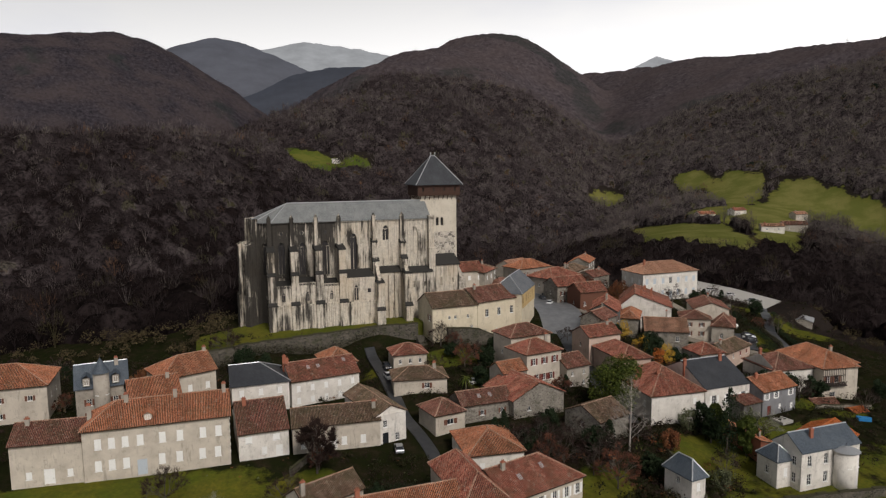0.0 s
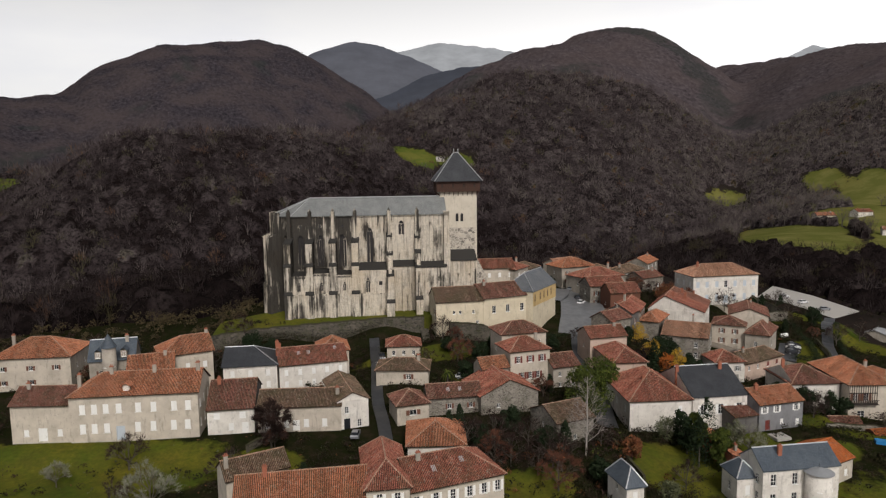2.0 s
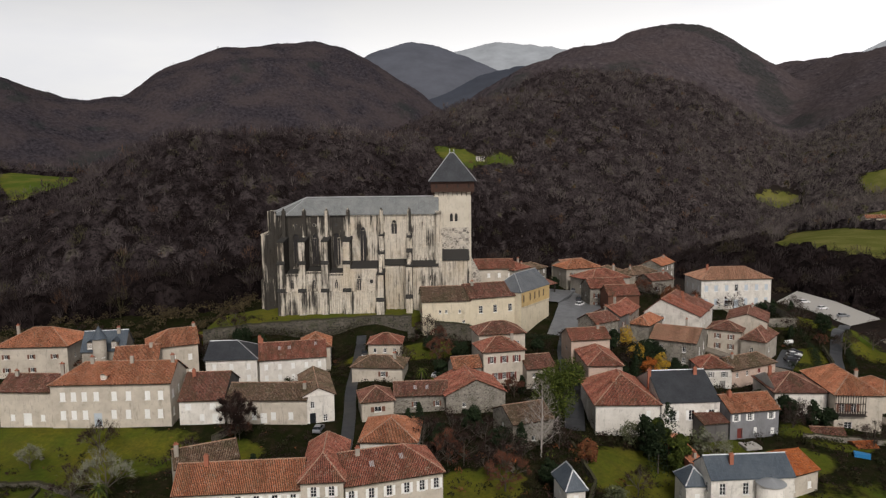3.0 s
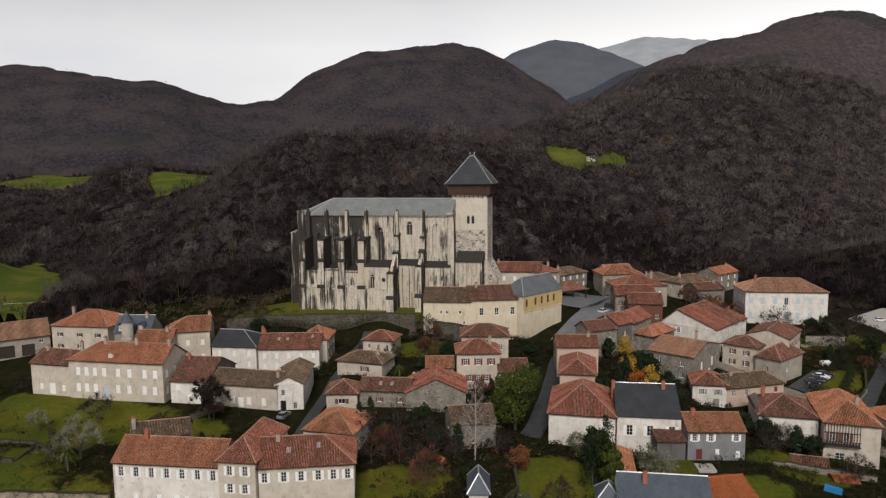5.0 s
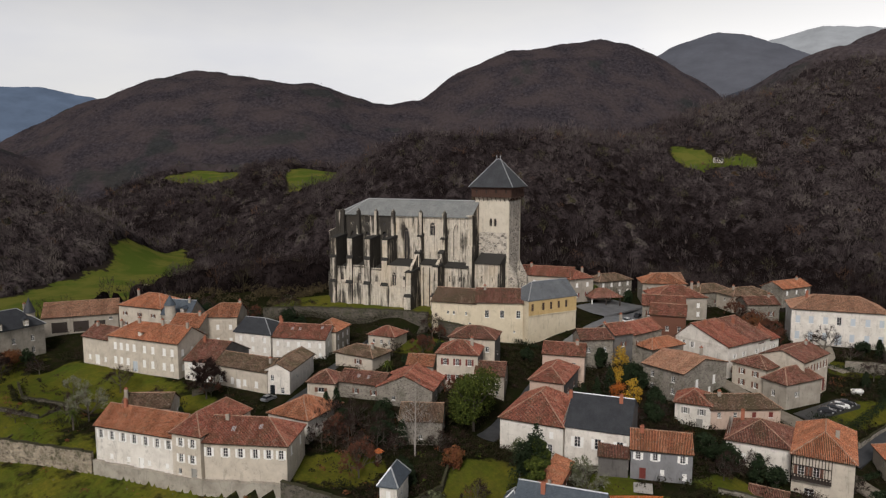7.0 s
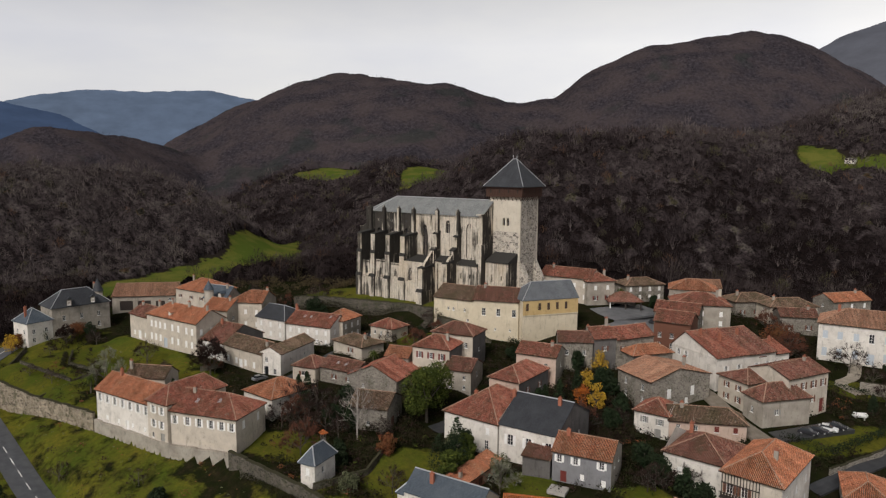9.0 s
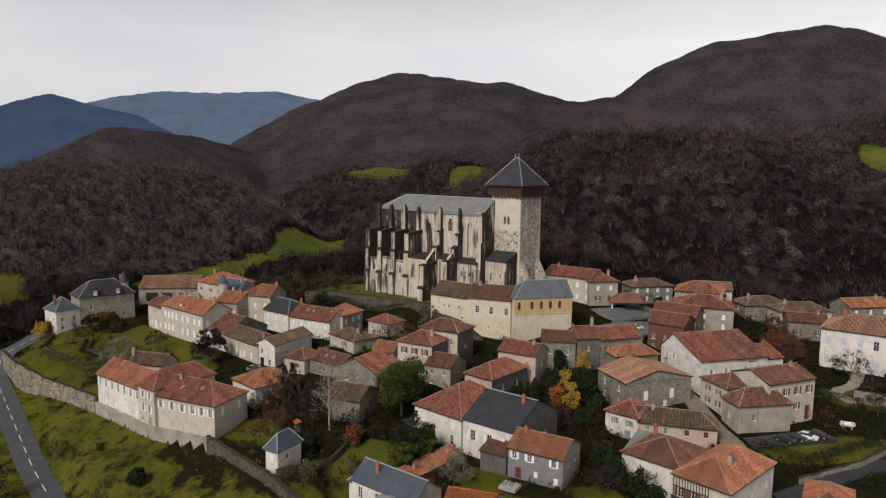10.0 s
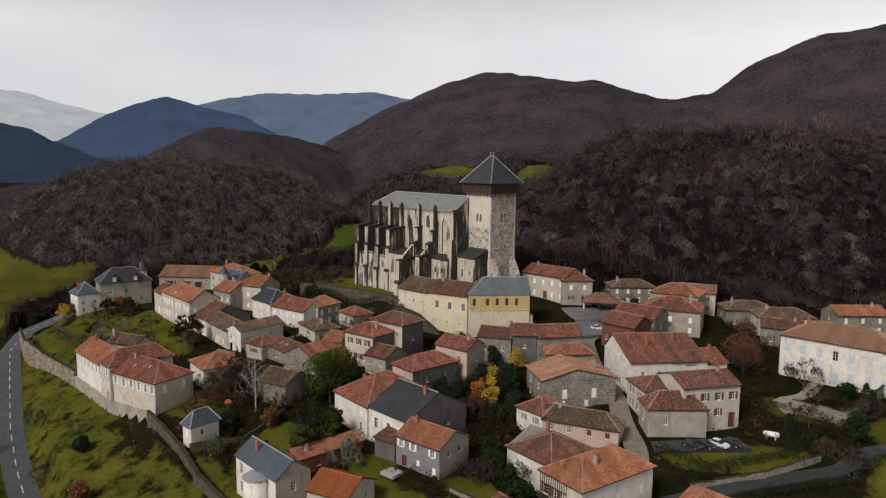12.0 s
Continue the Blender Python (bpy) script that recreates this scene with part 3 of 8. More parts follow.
ROAD = [(-128, 108, -17), (-108, 88, -18), (-88, 76, -19.2), (-65, 74, -20.4), (-37, 77.5, -24.1), (-8, 81.3, -28.4), (14, 85.5, -32), (40, 92, -36), (75, 98, -39), (120, 92, -42), (170, 70, -44), (230, 36, -45), (310, -20, -45.5), (420, -110, -46), (600, -280, -46)]
RAMPART = [(-72, 76.5), (-57, 79.5), (-41.6, 87.1), (-17.5, 97)]
RAMPART_EAST = [(24.8, 116), (36, 119.4), (49, 122.4), (62, 124.5), (74, 128), (92, 132), (112, 137), (135, 150)]


def along(line, x, y):
    """Distance to a line of plan points, its side (positive to the left), and its third value where nearest."""
    best = np.full(np.shape(x), 1e9)
    side, val = np.zeros(np.shape(x)), np.zeros(np.shape(x))
    for a, b in zip(line, line[1:]):
        ex, ey = b[0] - a[0], b[1] - a[1]
        k = np.clip(((x - a[0]) * ex + (y - a[1]) * ey) / (ex * ex + ey * ey), 0, 1)
        d = np.hypot(x - a[0] - k * ex, y - a[1] - k * ey)
        near = d < best
        best = np.where(near, d, best)
        side = np.where(near, np.sign(ex * (y - a[1]) - ey * (x - a[0])), side)
        if len(a) > 2:
            val = np.where(near, a[2] + k * (b[2] - a[2]), val)
    return best, side, val


def lie(x, y):
    """Height of the ground."""
    x, y = np.asarray(x, float), np.asarray(y, float)
    dx, dy = x - HILL[0], y - HILL[1]
    d = np.hypot(dx * 0.8, dy)
    town = np.interp(d, [0, 25, 40, 60, 90, 120, 145, 175, 215, 320, 500], [-1, -2, -5, -8.5, -13.5, -17, -22, -30, -37, -44, -60])
    town = town + np.clip(-0.04 * dx + 0.05 * dy + 3, -8, 8) * np.clip(1.6 - d / 120, 0, 1)
    land = -38 - 7 * np.clip((-x - 100) / 300, 0, 1) * np.clip((200 - y) / 200, 0, 1)
    for crest in RIDGES:
        h = ridge_height(x, y, crest)
        land = 0.5 * (land + h + np.sqrt((land - h) ** 2 + 144)) - 1.0
    far = np.clip((np.hypot(x, y) - 120) / 900, 0, 1)
    deep = np.clip((np.hypot(x, y) - 950) / 400, 0, 1)
    land = land + far * 9 * (1 - 0.55 * deep) * (np.sin(x * 0.011 + 1.3) * np.sin(y * 0.009 + 0.4) + 0.5 * np.sin(x * 0.027 + y * 0.021))
    # ravines in the far slopes
    land = land + deep * 5 * (np.sin(x * 0.034 + 2.2 * np.sin(y * 0.009)) * np.sin(y * 0.03 + 1.8 * np.sin(x * 0.011)) - 0.3)
    z = 0.5 * (land + town + np.sqrt((land - town) ** 2 + 16))
    # below the rampart the slope drops to the road
    s, side, _ = along(RAMPART + [(3, 104), (10, 107)] + RAMPART_EAST, x, y)
    side = np.where(s < 0.9, -1.0, side)
    out = np.where(side < 0, s, 0)
    z = np.where(side < 0, np.minimum(z, -21.0 - 0.33 * np.minimum(out, 30) - 0.15 * np.clip(out - 30, 0, 60)), z)
    total, acc = np.full(np.shape(x), 0.12), z * 0.12
    for cx, cy, ux, uy, hl, hd, level in TERRACED:
        a, b = (x - cx) * ux + (y - cy) * uy, -(x - cx) * uy + (y - cy) * ux
        q = np.hypot(np.maximum(np.abs(a) - hl, 0), np.maximum(np.abs(b) - hd, 0))
        w = np.exp(-(q / 6.0) ** 2)
        total, acc = total + w, acc + w * level
    z = np.where(side < 0, z, acc / total)
    rd, _, rz = along(ROAD, x, y)
    k = np.clip(1.6 - rd / 5.0, 0, 1)
    k = k * k * (3 - 2 * k)
    return z * (1 - k) + (rz - 0.12) * k


def lie_at(x, y):
    return float(lie(np.array([x]), np.array([y]))[0])


# ---- ground ----
FIELDS = [  # meadows, plot by plot
    [(132, 446), (176, 392), (198, 428), (226, 545), (199, 613), (180, 655), (152, 560)],
    [(258, 580), (382, 585), (393, 605), (420, 658), (395, 740), (377, 778), (274, 638)],
    [(263, 623), (337, 736), (357, 767), (370, 805), (343, 834), (292, 786), (282, 747)],
    [(193, 408), (206, 396), (283, 545), (288, 560), (247, 556), (200, 430)],
    [(224, 648), (268, 646), (302, 610), (296, 566), (272, 512), (240, 524), (222, 590)],
    [(180, 861), (232, 875), (236, 900), (216, 925), (182, 886)],
    [(288, 864), (289, 827), (315, 803), (322, 827), (326, 860), (293, 888)],
    [(-178, 786), (-145, 788), (-118, 769), (-76, 790), (-80, 757), (-105, 755), (-122, 727), (-154, 738)],
    [(-799, 522), (-809, 588), (-760, 625), (-676, 562), (-757, 522)],
    [(-496, 590), (-528, 536), (-614, 596), (-665, 660), (-600, 680)],
    [(-555, 416), (-465, 309), (-415, 276), (-372, 266), (-330, 268), (-380, 328)],
    [(-412, 300), (-409, 267), (-366, 169), (-322, 150), (-262, 140), (-208, 150), (-200, 196), (-228, 240), (-309, 268), (-349, 289)],
    [(-437, 17), (-401, 44), (-385, 87), (-271, 88), (-196, 51), (-140, 40), (-170, -40), (-330, -60)],
]


def inside(poly, x, y):
    r = np.zeros(np.shape(x), bool)
    for (x0, y0), (x1, y1) in zip(poly, poly[1:] + poly[:1]):
        c = (y0 > y) != (y1 > y)
        r ^= c & (x < (x1 - x0) * (y - y0) / (y1 - y0 + 1e-9) + x0)
    return r


def meadow(x, y):
    """1 in the middle of a meadow, 0 off it."""
    wob = 4 * np.sin(x * 0.11 + 0.7 * np.sin(y * 0.05)) * np.sin(y * 0.09)
    m = np.zeros(np.shape(x))
    for poly in FIELDS:
        d = along(poly + poly[:1], x, y)[0]
        m = np.maximum(m, np.clip(0.5 + (np.where(inside(poly, x, y), d, -d) + wob) / 10, 0, 1))
    return m


def town(x, y):
    """1 inside the walls of the little town and on the slopes below them."""
    d = np.hypot((x - 0) / 150.0, (y - 190) / 120.0)
    d2 = np.hypot((x - 60) / 420.0, (y + 60) / 210.0)
    return np.clip((1.12 - np.minimum(d, d2)) * 9, 0, 1)


LAWNS = [  # mown or grazed plots of the town: centre, half sizes, turn
    (-62, 114, 33, 12.5, 16), (-62, 92, 28, 11, 18), (-90, 103, 20, 10, 30), (-26, 124, 9, 6, 20), (28, 128, 10, 6, 25), (57, 143, 11, 9, 60), (98, 172, 10, 6, 10), (100, 258, 12, 7, 20),
    (117, 268, 8, 12, 0), (132, 256, 12, 16, 0), (106, 228, 5, 16, -20), (-5, 182, 18, 5, 20), (-68, 178, 10, 6, 30), (75, 158, 6, 5, 20), (88, 157, 10, 5, 20), (10, 70, 130, 36, 8), (120, 120, 80, 34, 10), (14, 172, 8, 5, 0), (-120, 90, 30, 30, 0),
]


def lawn_cover(x, y):
    m = np.zeros(np.shape(x))
    for cx, cy, hx, hy, turn in LAWNS:
        c, s = math.cos(radians(turn)), math.sin(radians(turn))
        a, b = ((x - cx) * c + (y - cy) * s) / hx, (-(x - cx) * s + (y - cy) * c) / hy
        m = np.maximum(m, np.clip(1.7 - np.hypot(a, b) * 1.2, 0, 0.56 if hx > 60 else 1.0))
    return m


def build_ground():
    radii = list(np.arange(2.0, 62, 2.5)) + list(np.arange(62, 132, 1.25)) + list(np.arange(132, 172, 2.5))
    while radii[-1] < 4900:
        radii.append(radii[-1] * 1.036)
    rr = np.array(radii)
    k = 512
    ang = np.arange(k) / k * 2 * math.pi
    x = np.concatenate([[30.0], (30 + rr[:, None] * np.cos(ang)).ravel()])
    y = np.concatenate([[170.0], (170 + rr[:, None] * np.sin(ang)).ravel()])
    z = lie(x, y)
    n = len(rr)
    i, j = np.meshgrid(np.arange(n - 1), np.arange(k), indexing="ij")
    a, b = 1 + i * k + j, 1 + i * k + (j + 1) % k
    quads = np.stack([a, a + k, b + k, b], -1).reshape(-1, 4)
    me = raw_mesh("ground", np.stack([x, y, z], 1), quads, "ground_cover")
    bm = bmesh.new()
    bm.from_mesh(me)
    bm.verts.ensure_lookup_table()
    for q in range(k):
        bm.faces.new((bm.verts[0], bm.verts[1 + q], bm.verts[1 + (q + 1) % k]))
    bm.to_mesh(me)
    bm.free()
    f = meadow(x, y)
    turf = np.maximum(f, town(x, y))
    me.attributes.new("turf", "FLOAT", "POINT").data.foreach_set("value", turf.astype(np.float32))
    me.attributes.new("field", "FLOAT", "POINT").data.foreach_set("value", f.astype(np.float32))
    me.attributes.new("lawn", "FLOAT", "POINT").data.foreach_set("value", np.maximum(lawn_cover(x, y), f).astype(np.float32))
    me.polygons.foreach_set("use_smooth", [True] * len(me.polygons))
    tagged(new("ground", me), "grassy hill and wooded valley ground with brown leaf litter", "ground", kind="structure")


def ribbon(name, line, width, material, label, category, lift=0.1, step=3.0, level=None):
    """A strip of paving laid on the ground along a plan line."""
    STREETS.append(([q[:2] for q in line], width))
    pts = []
    for a, b in zip(line, line[1:]):
        n = max(1, int(math.hypot(b[0] - a[0], b[1] - a[1]) / step))
        pts += [(a[0] + (b[0] - a[0]) * i / n, a[1] + (b[1] - a[1]) * i / n) for i in range(n)]
    pts.append(line[-1][:2])
    sm = [pts[0]] + [((p[0] + 2 * q[0] + r[0]) / 4, (p[1] + 2 * q[1] + r[1]) / 4) for p, q, r in zip(pts, pts[1:], pts[2:])] + [pts[-1]]
    geo = Geo()
    rows = []
    for i, (x, y) in enumerate(sm):
        p, q = sm[max(i - 1, 0)], sm[min(i + 1, len(sm) - 1)]
        d = Vector((q[0] - p[0], q[1] - p[1])).normalized()
        w = width / 2
        row = []
        for s in (-1, -0.33, 0.33, 1):
            px, py = x - d.y * w * s, y + d.x * w * s
            row.append((px, py, max(lie_at(px, py), lie_at(x, y)) + lift))
        rows.append(row)
    for r, s in zip(rows, rows[1:]):
        for i in range(3):
            geo.poly(r[i], r[i + 1], s[i + 1], s[i])
    for side in (0, 3):
        for r, s in zip(rows, rows[1:]):
            a, b = r[side], s[side]
            lo = [(a[0], a[1], a[2] - 0.6), (b[0], b[1], b[2] - 0.6)]
            geo.poly(*((a, lo[0], lo[1], b) if side else (b, lo[1], lo[0], a)))
    ob = new(name, geo.mesh(name, material))
    return tagged(ob, label, category, kind="structure"), sm


def masonry(name, line, tops, bottom, thick, material, label, coping="moss_cap"):
    """A free-standing or retaining wall along a plan line."""
    root = thing(name, Matrix(), label, "wall", kind="structure")
    geo, cap = Geo(), Geo()
    for (a, za), (b, zb) in zip(zip(line, tops), zip(line[1:], tops[1:])):
        d = Vector((b[0] - a[0], b[1] - a[1], 0)).normalized()
        nx, ny = -d.y * thick / 2, d.x * thick / 2
        n = max(1, int(math.hypot(b[0] - a[0], b[1] - a[1]) / 2.5))
        for i in range(n):
            t0, t1 = i / n, (i + 1) / n
            p, q = (a[0] + (b[0] - a[0]) * t0, a[1] + (b[1] - a[1]) * t0), (a[0] + (b[0] - a[0]) * t1, a[1] + (b[1] - a[1]) * t1)
            h0, h1 = za + (zb - za) * t0, za + (zb - za) * t1
            j = 0.12 * math.sin(i * 2.3 + a[0])
            o = [(p[0] - nx, p[1] - ny), (q[0] - nx, q[1] - ny), (q[0] + nx, q[1] + ny), (p[0] + nx, p[1] + ny)]
            lo = [min(lie_at(*c), h0) - 1.0 if bottom is None else bottom for c in o]
            geo.prism(o, lo, [h0 + j, h1 + j, h1 + j, h0 + j])
            e = 1.25
            o2 = [(p[0] - nx * e, p[1] - ny * e), (q[0] - nx * e, q[1] - ny * e), (q[0] + nx * e, q[1] + ny * e), (p[0] + nx * e, p[1] + ny * e)]
            cap.prism(o2, [h0 + j - 0.02, h1 + j - 0.02] + [h1 + j - 0.02, h0 + j - 0.02], [h0 + j + 0.14, h1 + j + 0.14, h1 + j + 0.14, h0 + j + 0.14])
    part("masonry", geo, material, root)
    part("coping", cap, coping, root)
    return root


# ---- far ranges ----
def backdrop(profile, radius, material, label, rough=0.25):
    """A range far off: azimuth (degrees left of ahead) and elevation of its crest."""
    az = np.linspace(profile[0][0], profile[-1][0], 140)
    pa, pe = np.array([p[0] for p in profile]), np.array([p[1] for p in profile])
    order = np.argsort(pa)
    el = np.interp(az, pa[order], pe[order])
    kern = np.hanning(11)
    el = np.convolve(np.pad(el, 5, mode="edge"), kern / kern.sum(), mode="valid")
    el = el + rough * 0.3 * np.array([noise.noise((a * 1.3, radius * 0.01, 0)) + 0.5 * noise.noise((a * 3.7, radius * 0.01, 2)) for a in az])
    geo = Geo()
    rows = []
    for a, e in zip(az, el):
        x, y = -math.sin(radians(a)), math.cos(radians(a))
        top = 45 + radius * math.tan(radians(max(e, 0.05)))
        rows.append([(120 + x * radius * f, 60 + y * radius * f, -60 + (top + 60) * h) for f, h in ((0.78, 0.0), (0.86, 0.35), (0.94, 0.78), (1.0, 1.0), (1.02, 0.9))])
    for r, s in zip(rows, rows[1:]):
        for i in range(4):
            geo.poly(s[i], r[i], r[i + 1], s[i + 1])
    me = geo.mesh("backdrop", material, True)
    tagged(new("backdrop", me), label, "mountain range", kind="structure")


# ---- houses ----
WINDOW_MESHES = {}


def window_meshes(w, h, style):
    key = (round(w, 2), round(h, 2), style)
    if key in WINDOW_MESHES:
        return WINDOW_MESHES[key]
    fr = Geo()
    t = 0.07
    y0, y1 = 0.12, 0.2
    for x0, x1, z0, z1 in ((-w / 2, -w / 2 + t, 0, h), (w / 2 - t, w / 2, 0, h), (-w / 2 + t, w / 2 - t, 0, t), (-w / 2 + t, w / 2 - t, h - t, h), (-t / 2, t / 2, t, h - t)):
        fr.box(x0, x1, y0, y1, z0, z1)
    if h > 1.2:
        for z in (h * 0.36, h * 0.66):
            fr.box(-w / 2 + t, w / 2 - t, y0 + 0.01, y1 - 0.01, z - 0.025, z + 0.025)
    fr.box(-w / 2 - 0.1, w / 2 + 0.1, -0.1, 0.2, -0.12, 0)
    pane = Geo().poly((-w / 2, 0.17, 0), (w / 2, 0.17, 0), (w / 2, 0.17, h), (-w / 2, 0.17, h))
    leaf = None
    sw = w / 2 - 0.01
    if style != "bare":
        leaf = Geo().box(0, sw, -0.05, 0, 0.02, h - 0.02)
        for z in (0.12 * h, 0.5 * h, 0.86 * h):
            leaf.box(0.03, sw - 0.03, -0.075, -0.05, z - 0.05, z + 0.05)
    paint = {"closed": "white_wood", "open": "white_wood", "red": "red_wood", "redclosed": "red_wood", "brown": "brown_wood", "blue": "blue_wood", "bare": "white_wood", "grey": "grey_wood"}[style]
    WINDOW_MESHES[key] = (fr.mesh("window", "white_wood"), pane.mesh("pane", "glass"), leaf.mesh("shutter", paint) if leaf else None)
    return WINDOW_MESHES[key]


def add_window(parent, m, w, h, style):
    """A window in its opening; m takes x along the wall, y into it, z up from the sill's middle."""
    fr, pane, leaf = window_meshes(w, h, style)
    win = part("window", fr, "", parent)
    win.matrix_basis = m
    part("pane", pane, "", win)
    if leaf:
        if style in ("closed", "redclosed", "blue"):
            places = (pose(-w / 2, 0.08, 0), pose(0.01, 0.08, 0))
        else:
            places = (pose(-w - 0.03, -0.01, 0), pose(w / 2 + 0.04, -0.01, 0))
        for q in places:
            part("shutter", leaf, "", win).matrix_basis = q


DOOR_MESHES = {}


def add_door(parent, m, w, h, paint):
    key = (w, h, paint)
    if key not in DOOR_MESHES:
        d = Geo().box(-w / 2, w / 2, 0.14, 0.22, 0, h)
        for x0, x1 in ((-w / 2 + 0.1, -0.06), (0.06, w / 2 - 0.1)):
            for z0, z1 in ((0.12, h * 0.42), (h * 0.5, h - 0.12)):
                d.box(x0, x1, 0.11, 0.14, z0, z1)
        for x in (-w / 2 - 0.12, w / 2):
            d.box(x, x + 0.12, -0.04, 0.2, 0, h + 0.12)
        d.box(-w / 2, w / 2, -0.04, 0.2, h, h + 0.12)
        DOOR_MESHES[key] = (d.mesh("door", paint), Geo().box(w / 2 - 0.2, w / 2 - 0.14, 0.05, 0.13, 1.0, 1.14).mesh("handle", "dark_metal"))
    d = part("door", DOOR_MESHES[key][0], "", parent)
    d.matrix_basis = m
    part("handle", DOOR_MESHES[key][1], "", d)


def roof_planes(L, D, rise, kind, o, peak=0.5):
    """Roof slopes over a plan L x D with overhang o; the ridge lines too."""
    if kind == "gable":
        k = rise / (D / 2)
        e = -k * o
        a, b, c, d = (-o * .6, -o, e), (L + o * .6, -o, e), (L + o * .6, D + o, e), (-o * .6, D + o, e)
        r0, r1 = (-o * .6, D / 2, rise), (L + o * .6, D / 2, rise)
        return [(a, b, r1, r0), (c, d, r0, r1)], [(r0, r1)]
    if kind == "gable_d":
        e, f = -rise / (L * peak) * o, -rise / (L * (1 - peak)) * o
        a, b, c, d = (-o, -o * .6, e), (L + o, -o * .6, f), (L + o, D + o * .6, f), (-o, D + o * .6, e)
        r0, r1 = (L * peak, -o * .6, rise), (L * peak, D + o * .6, rise)
        return [(d, a, r0, r1), (b, c, r1, r0)], [(r0, r1)]
    if kind == "shed":
        k = rise / D
        return [((-o * .6, -o, -k * o), (L + o * .6, -o, -k * o), (L + o * .6, D + o * .3, rise + k * o * .3), (-o * .6, D + o * .3, rise + k * o * .3))], []
    half = min(L, D) / 2
    e = -rise / half * o
    a, b, c, d = (-o, -o, e), (L + o, -o, e), (L + o, D + o, e), (-o, D + o, e)
    left, right = True, True
    if kind == "hip_l":
        right = False
    if kind == "hip_r":
        left = False
    if L >= D:
        i0, i1 = (half, L - half) if L > D else (L / 2 - 0.05, L / 2 + 0.05)
        r0 = (i0 if left else -o * .6, D / 2, rise)
        r1 = (i1 if right else L + o * .6, D / 2, rise)
        pl = [(a, b, r1, r0), (c, d, r0, r1)]
        lines = [(r0, r1)]
        if left:
            pl.append((d, a, r0))
            lines += [(r0, a), (r0, d)]
        if right:
            pl.append((b, c, r1))
            lines += [(r1, b), (r1, c)]
        return pl, lines
    r0, r1 = (L / 2, half, rise), (L / 2, D - half, rise)
    return [(a, b, r0), (b, c, r1, r0), (c, d, r1), (d, a, r0, r1)], [(r0, r1), (r0, a), (r0, b), (r1, c), (r1, d)]


def tile_rolls(planes, lift, pitch=0.3):
    """Rounded columns of canal tiles laid up each slope."""
    geo = Geo()
    for pl in planes:
        p = [Vector(q) for q in pl]
        nrm = (p[1] - p[0]).cross(p[2] - p[0]).normalized()
        t = Vector((-nrm.y, nrm.x, 0)).normalized()
        b = nrm.cross(t)
        o = p[0]
        flat = [((q - o).dot(t), (q - o).dot(b)) for q in p]
        s0, s1 = min(f[0] for f in flat), max(f[0] for f in flat)

        def reach(s):
            hit = []
            for (a0, b0), (a1, b1) in zip(flat, flat[1:] + flat[:1]):
                if (a0 - s) * (a1 - s) <= 0 and abs(a1 - a0) > 1e-6:
                    hit.append(b0 + (b1 - b0) * (s - a0) / (a1 - a0))
            return (min(hit), max(hit)) if len(hit) > 1 else None

        n = int((s1 - s0) / pitch)
        for i in range(n):
            c = s0 + (i + 0.5) * (s1 - s0) / n
            rows = []
            for ds, h in ((-0.09, 0.0), (-0.05, 0.1), (0.05, 0.1), (0.09, 0.0)):
                r = reach(min(max(c + ds, s0 + 0.001), s1 - 0.001))
                if r is None:
                    break
                rows.append([o + t * (c + ds) + b * q + nrm * h + Vector((0, 0, lift)) for q in r])
            if len(rows) == 4:
                for r, q in zip(rows, rows[1:]):
                    geo.poly(r[0], q[0], q[1], r[1])
                geo.poly(rows[3][0], rows[2][0], rows[1][0], rows[0][0])
    return geo


def facade(geo, put, length, z0, z1, holes, thick=0.3):
    """A wall face with square openings (x0, x1, z0, z1) and their reveals."""
    xs = sorted({0.0, length, *[h[0] for h in holes], *[h[1] for h in holes]})
    zs = sorted({z0, z1, *[h[2] for h in holes], *[h[3] for h in holes]})
    for x0, x1 in zip(xs, xs[1:]):
        for a, b in zip(zs, zs[1:]):
            mx, mz = (x0 + x1) / 2, (a + b) / 2
            if not any(h[0] < mx < h[1] and h[2] < mz < h[3] for h in holes):
                geo.poly(put(x0, 0, a), put(x1, 0, a), put(x1, 0, b), put(x0, 0, b))
    for x0, x1, a, b in holes:
        for p, q in (((x0, a), (x0, b)), ((x0, b), (x1, b)), ((x1, b), (x1, a)), ((x1, a), (x0, a))):
            geo.poly(put(p[0], 0, p[1]), put(p[0], thick, p[1]), put(q[0], thick, q[1]), put(q[0], 0, q[1]))


def chimney(parent, x, y, z0, z1, material, w=0.75, d=0.5):
    st = Geo().box(x - w / 2, x + w / 2, y - d / 2, y + d / 2, z0, z1)
    ob = part("chimney", st, material, parent)
    cp = Geo().box(x - w / 2 - 0.08, x + w / 2 + 0.08, y - d / 2 - 0.08, y + d / 2 + 0.08, z1, z1 + 0.12)
    cp.cone((x - w / 5, y), 0.13, z1 + 0.12, z1 + 0.5, 6, 0.1)
    cp.cone((x + w / 5, y), 0.13, z1 + 0.12, z1 + 0.5, 6, 0.1)
    part("cap", cp, "brick_red", ob)


